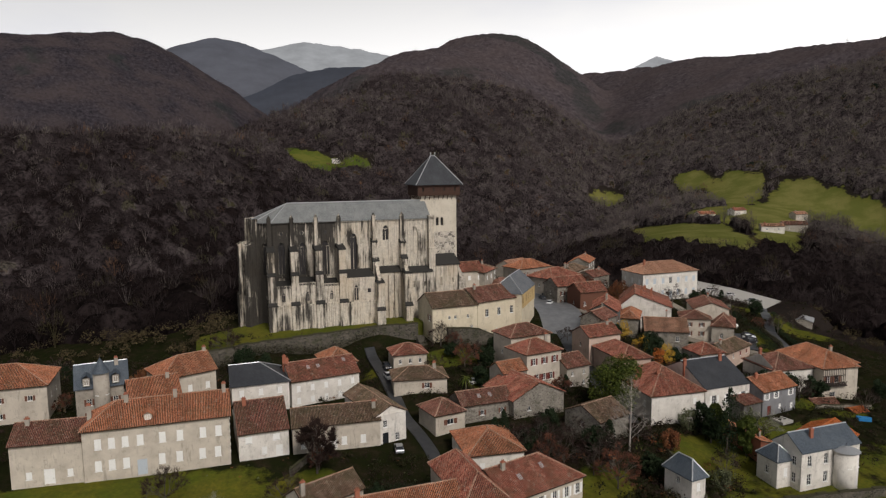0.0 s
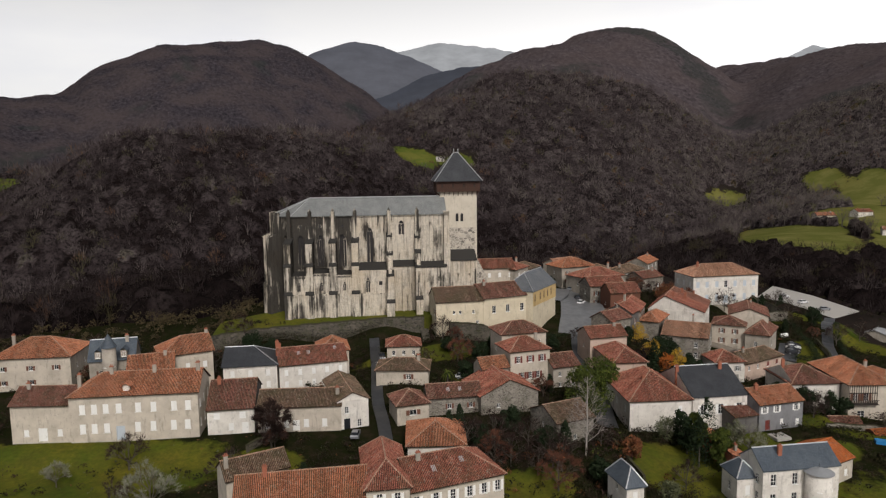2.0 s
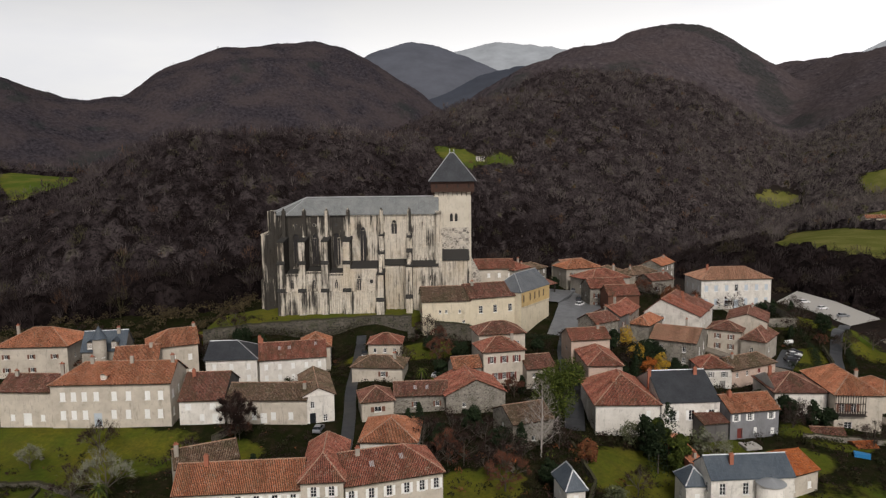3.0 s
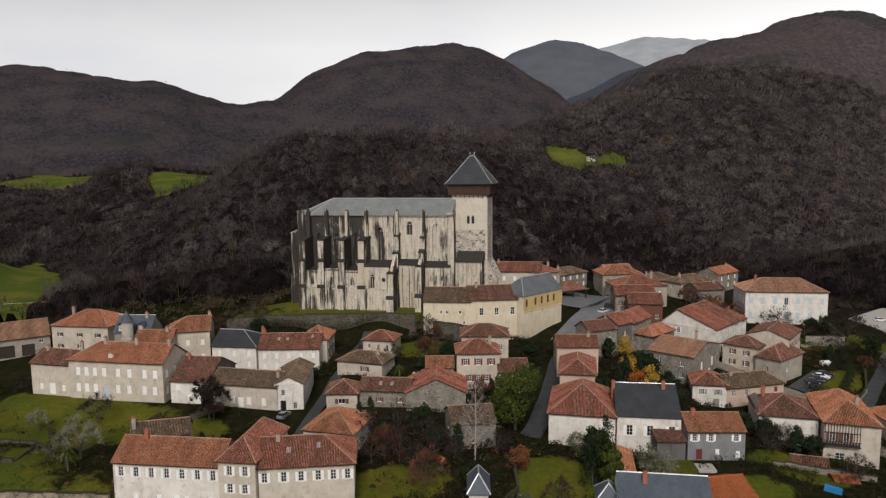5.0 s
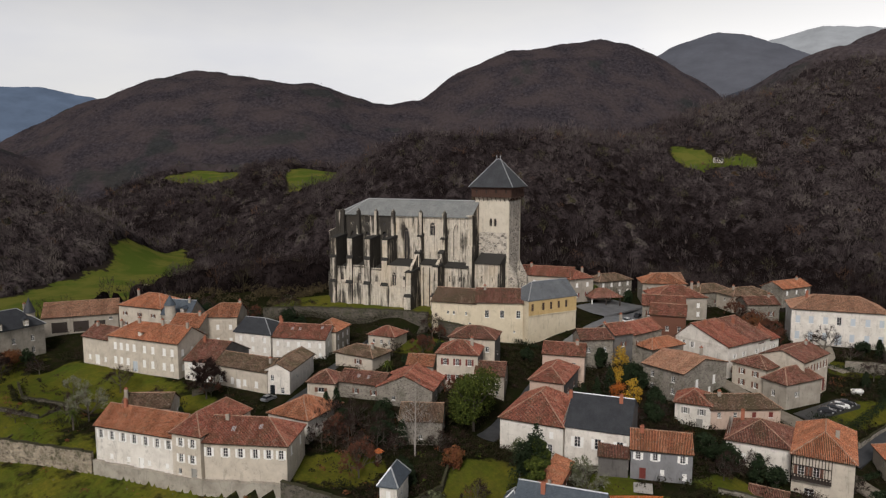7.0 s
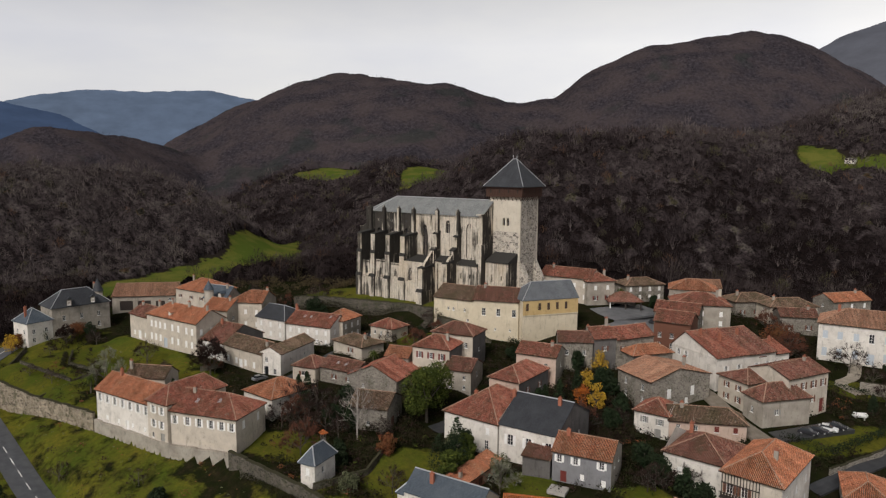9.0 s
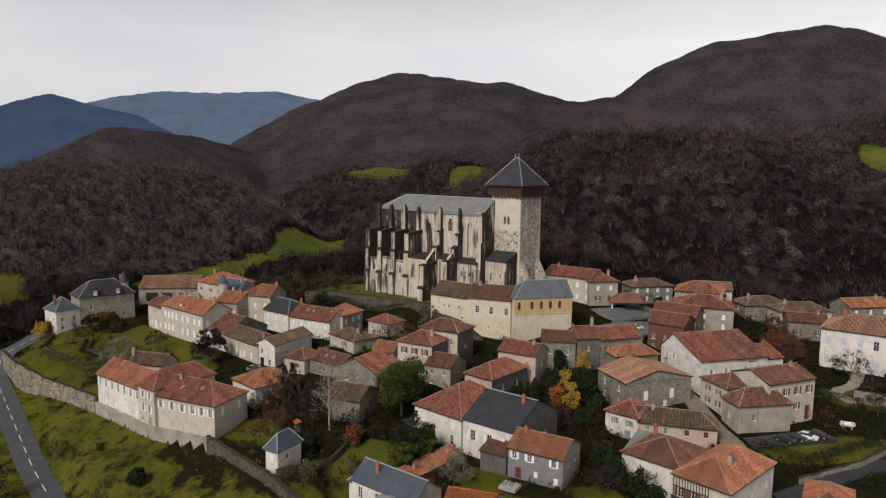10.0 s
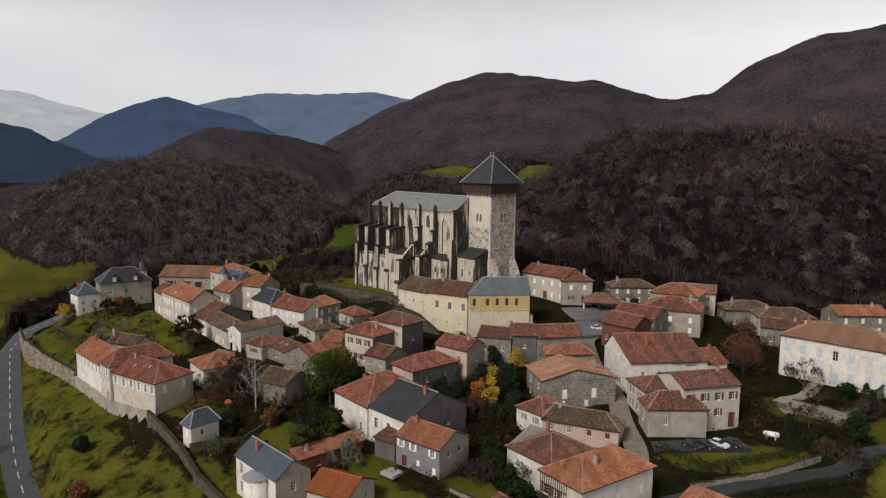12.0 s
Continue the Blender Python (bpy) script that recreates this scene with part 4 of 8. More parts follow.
def house(p0, p1, depth, eave, base, rise, kind="gable", wall="ivory", roof="tile_red", front=(), right=(), left=(), back=(), doors=(),
          chim=(), sky=(), label="", over=0.45, name="house", wall_r=None, peak=0.5):
    """A house from its front eave line, left to right, and its depth; each row of windows: (height of sill above the base, tall, wide, count or places, style)."""
    dx, dy = p1[0] - p0[0], p1[1] - p0[1]
    L = math.hypot(dx, dy)
    ang = math.atan2(dy, dx)
    root = thing(name, Matrix.Translation((p0[0], p0[1], base)) @ Matrix.Rotation(ang, 4, "Z"), label or "rendered village house with a clay tile roof", "house")
    H = eave - base
    D = depth
    sides = {"front": (L, lambda a, i, z: (a, i, z), 0, (0, 0)), "right": (D, lambda a, i, z: (L - i, a, z), 90, (L, 0)),
             "back": (L, lambda a, i, z: (L - a, D - i, z), 180, (L, D)), "left": (D, lambda a, i, z: (i, D - a, z), 270, (0, D))}
    if name == "house" and kind != "shed" and depth > 6.5 and H > 4.2:
        upper = max(1.0, min(H - 2.4, 4.0))
        right = right or ((upper, 1.2, 0.85, (0.3, 0.68) if depth > 9 else (0.5,), "grey" if wall in ("stone", "greige") else "bare"),)
        left = left or ((upper, 1.1, 0.8, (0.5,), "bare"),)
    for side, rows in (("front", front), ("right", right), ("back", back), ("left", left)):
        ln, put, turn, corner = sides[side]
        holes, wins = [], []
        for sill, tall, wide, where, style in rows:
            xs = [ln * (i + 0.5) / where for i in range(where)] if isinstance(where, int) else [ln * w_ for w_ in where]
            for x in xs:
                if sill + tall < H - 0.1 and wide / 2 < x < ln - wide / 2:
                    holes.append((x - wide / 2, x + wide / 2, sill, sill + tall))
                    wins.append((x, sill, wide, tall, style))
        dd = [(ln * q[1], *q[2:]) for q in doors if q[0] == side]
        for x, wide, tall, paint in dd:
            holes = [h for h in holes if h[2] > tall or h[1] < x - wide / 2 - .15 or h[0] > x + wide / 2 + .15]
            wins = [w_ for w_ in wins if w_[1] > tall or abs(w_[0] - x) > (w_[2] + wide) / 2 + .15]
            holes.append((x - wide / 2, x + wide / 2, 0.0, tall))
        geo = Geo()
        facade(geo, put, ln, -3.0, H, holes)
        geo.poly(put(0, 0.4, H), put(ln, 0.4, H), put(ln, 0.4, -3), put(0, 0.4, -3))
        if (kind == "gable" or (kind == "hip_l" and side == "right") or (kind == "hip_r" and side == "left")) and side in ("left", "right"):
            geo.poly(put(0, 0, H), put(ln, 0, H), put(ln / 2, 0, H + rise))
            geo.poly(put(0, 0.4, H), put(ln / 2, 0.4, H + rise), put(ln, 0.4, H))
        if kind == "gable_d" and side in ("front", "back"):
            top = ln * (peak if side == "front" else 1 - peak)
            geo.poly(put(0, 0, H), put(ln, 0, H), put(top, 0, H + rise))
            geo.poly(put(0, 0.4, H), put(top, 0.4, H + rise), put(ln, 0.4, H))
        if kind == "shed":
            if side == "back":
                geo.poly(put(0, 0, H), put(ln, 0, H), put(ln, 0, H + rise), put(0, 0, H + rise))
            elif side == "right":
                geo.poly(put(0, 0, H), put(ln, 0, H), put(ln, 0, H + rise))
            elif side == "left":
                geo.poly(put(0, 0, H), put(ln, 0, H), put(0, 0, H + rise))
        # a dark wall_r puts the shade of the right-hand side into the wall colour
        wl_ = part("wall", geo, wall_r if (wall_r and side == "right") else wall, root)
        base_m = Matrix.Translation((corner[0], corner[1], 0)) @ Matrix.Rotation(radians(turn), 4, "Z")
        for x, sill, wide, tall, style in wins:
            add_window(root, base_m @ pose(x, 0, sill), wide, tall, style)
        for x, wide, tall, paint in dd:
            add_door(root, base_m @ pose(x, 0, 0), wide, tall, paint)
    planes, lines = roof_planes(L, D, rise, kind, over, peak)
    rg = Geo().slab([[(x, y, z + H + 0.12) for x, y, z in p] for p in planes], 0.2)
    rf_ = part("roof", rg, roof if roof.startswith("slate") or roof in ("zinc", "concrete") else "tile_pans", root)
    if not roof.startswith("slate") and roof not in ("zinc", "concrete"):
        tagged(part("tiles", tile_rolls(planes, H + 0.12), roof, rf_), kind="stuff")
    if lines:
        cap = Geo()
        for a, b in lines:
            a, b = Vector(a), Vector(b)
            n = max(1, int((b - a).length / 0.9))
            for i in range(n):
                p, q = a.lerp(b, i / n), a.lerp(b, (i + 0.96) / n)
                cap.tube((p.x, p.y, p.z + H + 0.12), (q.x, q.y, q.z + H + 0.14), 0.13, 0.15, 5)
        part("ridge_tiles", cap, "zinc" if roof.startswith("slate") else roof if roof in ("zinc", "concrete", "tile_bright") else "tile_ridge", root)
    if not roof.startswith("slate"):
        lip = Geo()
        lip.box(-0.1, L + 0.1, -0.14, 0.0, H - 0.22, H - 0.02)
        part("cornice", lip, wall, root)
    if not chim and name == "house" and L > 8.5 and (p0[0] * 7 + p0[1]) % 3 < 1.9 and base > -21:
        chim = ((0.18 if int(p0[0]) % 2 else 0.8, 0.42, rise + 0.9),)
    for x, y, up in chim:
        chimney(root, x * L, y * D, H + 0.2, H + up, "brick_red" if wall in ("white", "grey") else "greige")
    for x, v_ in sky:
        k = rise / (D / 2)
        yy = D / 2 * v_
        pl = Geo().slab([[(x * L - .4, yy - .5, H + k * (yy - .5) + 0.22), (x * L + .4, yy - .5, H + k * (yy - .5) + 0.22), (x * L + .4, yy + .5, H + k * (yy + .5) + 0.22), (x * L - .4, yy + .5, H + k * (yy + .5) + 0.22)]], 0.1)
        part("skylight", pl, "zinc", root)
    return root


def plot(h):
    """Level the ground under a house of the list."""
    (x0, y0), (x1, y1), d, base = h["p0"], h["p1"], h["depth"], h["base"]
    L = math.hypot(x1 - x0, y1 - y0)
    ux, uy = (x1 - x0) / L, (y1 - y0) / L
    TERRACED.append((x0 + ux * L / 2 - uy * d / 2, y0 + uy * L / 2 + ux * d / 2, ux, uy, L / 2, d / 2, base))


# ---- the town ----
def rows2(n, style="closed", h=1.5, w=1.0, z=(0.9, 3.9)):
    return tuple((s, h, w, n, style) for s in z)


def row1(n, style="closed", z=1.0, h=1.3, w=0.95):
    return ((z, h, w, n, style),)


HOUSES = [
    # long cream house with a row of closed shutters, and its annex
    dict(p0=(-67.2, 123.2), p1=(-42.3, 131.1), depth=11, eave=-2.9, base=-12.8, rise=3.4, kind="hip_l", wall="ivory", roof="tile_orange",
         front=((1.8, 2.0, 1.15, (0.095, 0.185, 0.28, 0.38, 0.52, 0.64, 0.8, 0.91), "closed"), (6.0, 2.0, 1.15, (0.1, 0.19, 0.28, 0.38, 0.53, 0.65, 0.81, 0.92), "closed")),
         doors=(("front", 0.385, 1.5, 3.0, "blue_wood"),), chim=((0.28, 0.45, 4.7), (0.62, 0.45, 4.9), (0.97, 0.45, 4.9), (0.03, 0.4, 3.4)),
         right=rows2(3, z=(1.8, 6.0), h=1.8), label="long cream manor house with closed white shutters and orange tiles"),
    dict(p0=(-79.4, 120.9), p1=(-67.5, 123.6), depth=9, eave=-4.6, base=-12.6, rise=2.6, kind="gable", wall="ivory", roof="tile_brown",
         front=((1.2, 1.4, 1.0, (0.25, 0.82), "closed"),), doors=(("front", 0.53, 1.6, 2.8, "white_wood"),), left=row1(2), label="cream annex house with brown tile roof"),
    # barns behind
    # dark timber doors added to stand for the shaded open front of the barn
    dict(p0=(-120.2, 124), p1=(-109.0, 145), depth=15, eave=-5.8, base=-11.5, rise=3.8, kind="gable", wall="greige", roof="tile_pale",
         front=((3.6, 0.9, 1.2, (0.9,), "bare"),), doors=(("front", 0.22, 4.6, 3.6, "timber"), ("front", 0.5, 4.6, 3.6, "timber"), ("front", 0.75, 3.2, 3.4, "timber")), label="long stone barn with an orange tile roof"),
    dict(p0=(-107, 144.5), p1=(-89, 150.5), depth=14, eave=-2.5, base=-10.5, rise=3.6, kind="hip", wall="ivory", roof="tile_orange",
         front=((1.0, 1.2, 1.0, (0.15, 0.5), "brown"), (4.6, 1.2, 1.0, (0.15, 0.5, 0.82), "brown")), label="broad cream house with a hipped orange roof"),
    # slate house with round turret
    dict(p0=(-80.5, 146.5), p1=(-71, 151), depth=8, eave=-2.2, base=-10.5, rise=4.0, kind="gable", wall="greige", roof="slate_blue",
         front=rows2(2, "brown"), label="tall grey house with blue slate roof and dormers"),
    # orange-roofed group
    dict(p0=(-66.5, 141.5), p1=(-57.5, 146.5), depth=10, eave=-3.4, base=-11.0, rise=3.0, kind="gable", wall="greige", roof="tile_orange", front=rows2(3, "closed"), label="grey house with an orange tile roof"),
    dict(p0=(-62.5, 149.2), p1=(-53.2, 157), depth=11, eave=-1.2, base=-10.5, rise=3.2, kind="hip_l", wall="ivory", roof="tile_orange", front=rows2(3, "closed", z=(1, 5.2)),
         right=rows2(2, "redclosed"), wall_r="greige", chim=((0.96, 0.5, 4.2),), label="tall house with bright orange tile roof"),
    # brown roof beside the long house
    dict(p0=(-41.0, 132.2), p1=(-31.8, 135.6), depth=16, eave=-7.4, base=-13.0, rise=4.0, kind="gable", wall="white", roof="tile_brown",
         front=((0.8, 1.5, 1.0, (0.5,), "closed"), (3.4, 1.3, 1.3, (0.2, 0.75), "closed")), doors=(("front", 0.8, 1.1, 2.2, "white_wood"),), wall_r="dark_or_shaded", label="white house with a broad brown tile roof"),
    # slate and white
    dict(p0=(-48.5, 153.2), p1=(-36.4, 157.6), depth=12, eave=-4.3, base=-11.0, rise=3.2, kind="hip_r", wall="white", roof="slate", front=rows2(3, "closed"), chim=((0.98, 0.5, 4.1),), label="white house with a dark slate roof"),
    dict(p0=(-35.9, 157.9), p1=(-21.0, 165.8), depth=11, eave=-4.9, base=-11.4, rise=3.0, kind="gable", wall="white", roof="tile_red", front=rows2(5, "closed", 1.4, 0.9, (0.9, 3.8)),
         right=rows2(2, "closed"), sky=((0.3, 0.6), (0.45, 0.6), (0.85, 0.75)), chim=((0.03, 0.5, 4.0),), label="long white house with a red tile roof"),
    dict(p0=(-29.3, 167.8), p1=(-22.2, 171), depth=10, eave=-3.6, base=-10.4, rise=2.5, kind="hip", wall="ivory", roof="tile_orange", front=rows2(2, "closed"), right=rows2(3, "closed"), wall_r="greige", label="tall house with a hipped orange roof"),
    # low mossy house and the white gabled one
    dict(p0=(-31.0, 135.5), p1=(-13.6, 140.0), depth=9, eave=-7.4, base=-13.0, rise=2.4, kind="gable", wall="ivory", roof="tile_mossy",
         front=((0.9, 1.7, 1.1, (0.12, 0.34, 0.58, 0.8), "closed"),), doors=(("front", 0.46, 1.2, 2.3, "white_wood"),), chim=((0.95, 0.3, 3.0),), label="long low house with a mossy tile roof"),
    dict(p0=(-14.4, 139.9), p1=(-8.4, 143.4), depth=17, eave=-6.8, base=-13.3, rise=1.7, kind="gable_d", wall="white", roof="tile_mossy",
         front=((0.3, 1.6, 0.9, (0.7,), "bare"), (3.6, 1.5, 0.9, (0.3,), "bare")), doors=(("front", 0.3, 1.1, 2.3, "glass"),), right=((3.2, 0.9, 0.7, (0.3, 0.7), "bare"),), label="white gabled house with a grey-brown tile roof"),
    dict(p0=(-12.2, 162.2), p1=(0.6, 164.3), depth=8.5, eave=-6.2, base=-9.6, rise=1.9, kind="hip", wall="ivory", roof="tile_mossy", front=((1.0, 1.3, 1.2, (0.62,), "brown"),), label="small cream cottage with a hipped brown roof"),
    dict(p0=(-13.2, 175.9), p1=(-4.6, 178.2), depth=7.5, eave=-3.8, base=-7.6, rise=2.0, kind="hip", wall="ivory", roof="tile_red", front=((1.3, 1.2, 0.8, (0.2, 0.5, 0.8), "bare"),), label="little garden house with timber front and red roof"),
    dict(p0=(-2.0, 144.0), p1=(4.4, 147.5), depth=8, eave=-8.4, base=-12.6, rise=2.1, kind="hip", wall="ivory", roof="tile_brown", front=((1.6, 1.2, 1.6, (0.5,), "brown"),), label="low outbuilding with a hipped brown roof"),
    dict(p0=(3.8, 149.3), p1=(15.4, 153.6), depth=7.5, eave=-8.2, base=-12.0, rise=2.0, kind="gable", wall="stone", roof="tile_brown", front=((1.0, 1.2, 0.9, (0.4, 0.8), "brown"),), sky=((0.4, 0.5), (0.62, 0.5)), label="low stone house with a brown roof and two skylights"),
    dict(p0=(4.4, 127.6), p1=(15.4, 130.2), depth=13, eave=-10.4, base=-14.6, rise=2.7, kind="hip", wall="white", roof="tile_orange", front=((1.2, 1.2, 1.0, (0.25, 0.75), "closed"),), right=row1(2), label="small house with a hipped orange tile roof"),
    # the long villa on the rampart
    dict(p0=(-16.8, 97.7), p1=(3.2, 105.2), depth=9.5, eave=-9.9, base=-18.2, rise=3.2, kind="gable", wall="white", roof="tile_orange",
         front=((5.4, 1.9, 1.0, 7, "open"), (1.2, 1.0, 0.9, (0.2, 0.42, 0.68, 0.9), "closed")), doors=(("front", 0.58, 1.2, 2.4, "white_wood"),), chim=((0.22, 0.45, 4.6),), label="long white villa wing with tall windows and an orange roof"),
    dict(p0=(3.2, 104.7), p1=(9.9, 107.2), depth=17, eave=-8.4, base=-18.2, rise=3.2, kind="hip", wall="ivory", roof="tile_red",
         front=((6.8, 1.8, 1.0, (0.3, 0.72), "open"), (3.4, 1.8, 1.0, (0.3, 0.7), "open"), (0.8, 1.2, 0.8, (0.25,), "bare")), doors=(("front", 0.75, 1.2, 2.3, "grey_wood"),), label="square pavilion of the villa with a hipped tile roof"),
    dict(p0=(9.9, 108.0), p1=(24.4, 117.8), depth=11.5, eave=-9.9, base=-18.2, rise=3.4, kind="hip_r", wall="ivory", roof="tile_red",
         front=((5.2, 1.9, 1.0, (0.06, 0.26, 0.44, 0.62, 0.78, 0.93), "open"),), right=((5.2, 1.8, 1.0, 2, "closed"),), sky=((0.3, 0.5), (0.62, 0.62)), label="villa wing with a broad red hipped roof"),
    dict(p0=(-22.5, 106.0), p1=(-14.2, 113.6), depth=6.5, eave=-9.6, base=-17.0, rise=2.2, kind="gable", wall="ivory", roof="tile_mossy", right=rows2(2, "closed"), chim=((0.05, 0.3, 3.6),), label="rear wing of the villa with a mossy roof"),
    # red-shuttered house and neighbours
    dict(p0=(20.6, 168.2), p1=(30.0, 173.4), depth=9, eave=-1.9, base=-10.6, rise=2.5, kind="hip", wall="ivory", roof="tile_red",
         front=((1.4, 1.7, 1.0, (0.3, 0.5, 0.7), "red"), (5.6, 1.7, 1.0, (0.2, 0.5, 0.8), "red")), wall_r="dark_or_shaded", label="tall cream house with dark red shutters and a hipped red roof"),
    dict(p0=(17.5, 177.0), p1=(28.6, 182.5), depth=9, eave=0.2, base=-9.0, rise=2.3, kind="hip", wall="ivory", roof="tile_brown", front=rows2(3, "bare", z=(1, 5.5)), wall_r="dark_or_shaded", label="tall house with a hipped brown roof"),
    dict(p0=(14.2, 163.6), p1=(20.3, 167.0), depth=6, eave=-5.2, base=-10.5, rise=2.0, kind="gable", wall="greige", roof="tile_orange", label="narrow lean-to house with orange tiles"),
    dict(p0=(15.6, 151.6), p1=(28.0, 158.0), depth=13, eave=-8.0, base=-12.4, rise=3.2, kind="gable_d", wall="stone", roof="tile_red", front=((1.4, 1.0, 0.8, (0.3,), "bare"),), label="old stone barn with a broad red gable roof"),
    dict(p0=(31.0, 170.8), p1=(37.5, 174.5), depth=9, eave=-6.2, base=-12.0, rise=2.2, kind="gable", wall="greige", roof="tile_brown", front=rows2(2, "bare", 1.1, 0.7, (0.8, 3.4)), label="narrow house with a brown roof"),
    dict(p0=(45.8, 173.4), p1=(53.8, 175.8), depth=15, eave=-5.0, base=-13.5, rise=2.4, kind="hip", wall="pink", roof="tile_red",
         front=((4.8, 1.5, 1.0, (0.5,), "bare"), (1.2, 1.5, 1.0, (0.3, 0.7), "bare")), right=((4.8, 1.4, 0.9, (0.3, 0.7), "brown"),), wall_r="dark_or_shaded", label="long pale house with a hipped red roof"),
    dict(p0=(40.2, 187.8), p1=(50.0, 192.4), depth=8, eave=-2.6, base=-10.0, rise=2.2, kind="gable", wall="pink", roof="tile_red", front=rows2(2, "bare"), wall_r="greige", label="terraced house with a red tile roof"),
    dict(p0=(32.8, 141.6), p1=(40.4, 147.2), depth=10, eave=-9.4, base=-14.8, rise=2.3, kind="gable", wall="stone", roof="tile_mossy", front=((1.2, 0.9, 0.8, (0.5,), "bare"),),
         doors=(("right", 0.35, 1.6, 2.4, "brown_wood"),), right=((1.4, 1.0, 0.9, (0.75,), "brown"),), label="small old stone house with a mossy roof"),
    # white house, half tiled and half slated
    dict(p0=(48.6, 157.5), p1=(62.4, 161.3), depth=18, eave=-9.2, base=-16.6, rise=4.6, kind="hip_l", wall="white", roof="tile_red", front=((0.9, 2.0, 1.0, (0.8,), "bare"), (4.4, 1.4, 0.9, (0.82,), "closed")),
         left=rows2(3, "closed"), chim=((0.35, 0.3, 4.0), (0.97, 0.42, 5.4)), label="big white house with a red tiled roof"),
    dict(p0=(62.7, 161.5), p1=(75.3, 166.0), depth=18, eave=-9.0, base=-16.6, rise=4.5, kind="gable", wall="white", roof="slate",
         front=((3.3, 2.3, 1.3, (0.2, 0.52, 0.86), "open"), (0.5, 1.0, 1.0, (0.8,), "bare")), wall_r="dark_or_shaded", over=0.3, label="white house with a dark slate roof and a dark gable wall"),
    # grey house with white shutters, annex
    dict(p0=(77.2, 162.8), p1=(87.8, 168.0), depth=9.5, eave=-10.4, base=-16.6, rise=2.3, kind="gable", wall="grey", roof="tile_orange",
         front=((4.0, 1.5, 0.95, (0.12, 0.4, 0.84), "open"), (1.2, 1.1, 0.8, (0.52,), "closed"), (0.6, 1.3, 0.9, (0.88,), "closed")), doors=(("front", 0.2, 1.0, 2.2, "red_wood"), ), wall_r="greige", label="grey rendered house with white shutters and red tiles"),
    dict(p0=(71.5, 160.0), p1=(76.8, 162.6), depth=9, eave=-12.6, base=-16.8, rise=1.9, kind="shed", wall="dark_or_shaded", roof="tile_brown", label="dark lean-to beside the grey house"),
    dict(p0=(71.0, 143.6), p1=(66.0, 159.2), depth=3.6, eave=-15.3, base=-18.4, rise=1.0, kind="shed", wall="brick_red", roof="tile_orange", front=((0.6, 1.0, 1.2, (0.3, 0.7), "bare"),), doors=(("front", 0.5, 1.4, 2.0, "brown_wood"),), label="long low brick shed with an orange tile roof"),
    # street on the east side
    dict(p0=(89.4, 182.5), p1=(101.4, 185.4), depth=13, eave=-11.2, base=-16.2, rise=3.0, kind="hip_r", wall="white", roof="tile_brown",
         front=((0.9, 1.5, 0.95, (0.28,), "closed"), (3.7, 1.5, 0.95, (0.3, 0.55, 0.78), "open")), left=((3.7, 1.4, 0.9, (0.4,), "bare"),), chim=((0.2, 0.7, 3.6),), label="white house with a brown tile roof"),
    dict(p0=(102.4, 182.2), p1=(113.0, 184.2), depth=19, eave=-10.6, base=-20.4, rise=3.4, kind="hip", wall="ivory", roof="tile_orange", front=((5.6, 1.8, 1.2, (0.15, 0.4), "brown"), (1.0, 2.0, 1.8, (0.3,), "bare")),
         wall_r="white", right=rows2(3, "closed", z=(1.4, 5.4)), chim=((0.7, 0.35, 3.9),), label="large half-timbered house with a hipped orange roof"),
    dict(p0=(73.6, 193.8), p1=(81.3, 196.0), depth=9, eave=-9.6, base=-15.6, rise=2.2, kind="hip_l", wall="white", roof="tile_red", front=((3.4, 1.4, 0.9, (0.3, 0.75), "grey"),), doors=(("front", 0.7, 1.2, 2.3, "grey_wood"),), label="white end house with a red tile roof"),
    dict(p0=(81.3, 196.2), p1=(93.6, 207.2), depth=6.8, eave=-10.3, base=-15.2, rise=2.3, kind="hip_r", wall="pink", roof="tile_mossy", front=((2.6, 1.3, 0.9, (0.12, 0.35), "bare"), (2.6, 1.3, 0.95, (0.62, 0.86), "redclosed")), label="long low pink house with red shutters"),
    dict(p0=(72.6, 201.4), p1=(76.9, 219.3), depth=12.5, eave=-5.0, base=-11.8, rise=2.4, kind="gable_d", peak=0.46, wall="stone", roof="tile_pale", front=((2.2, 2.2, 1.2, (0.3, 0.7), "closed"), (0.3, 1.3, 1.0, (0.28, 0.6), "closed")), left=rows2(2, "bare"), label="broad stone house with a pale orange gable roof"),
    dict(p0=(59.0, 229.4), p1=(75.2, 225.0), depth=11, eave=-2.5, base=-10.6, rise=4.3, kind="gable_d", peak=0.3, wall="white", roof="tile_red",
         front=((5.6, 1.6, 0.9, (0.16, 0.33), "open"), (0.9, 1.8, 1.0, (0.2, 0.6), "brown")), right=((0.6, 2.0, 1.3, (0.3, 0.7), "brown"), (4.4, 1.3, 0.9, (0.3, 0.7), "open")), chim=((0.42, 0.3, 5.0), (0.62, 0.62, 4.4)), label="big white house with a lopsided red gable roof"),
    dict(p0=(62.0, 239.9), p1=(78.0, 235.7), depth=9.5, eave=-2.7, base=-10.6, rise=4.3, kind="gable_d", peak=0.3, wall="white", roof="tile_brown", right=((4.2, 1.3, 0.9, (0.3, 0.7), "open"),), chim=((0.5, 0.4, 4.6),), label="rear half of the white house under older brown tiles"),
    dict(p0=(78.6, 239.5), p1=(81.2, 250.6), depth=11.5, eave=-3.6, base=-11.0, rise=2.3, kind="gable", wall="white", roof="tile_red", front=((4.4, 1.3, 0.9, (0.3, 0.55, 0.8), "open"), (1.0, 1.6, 1.0, (0.5,), "brown")), label="red-roofed wing house with white shutters"),
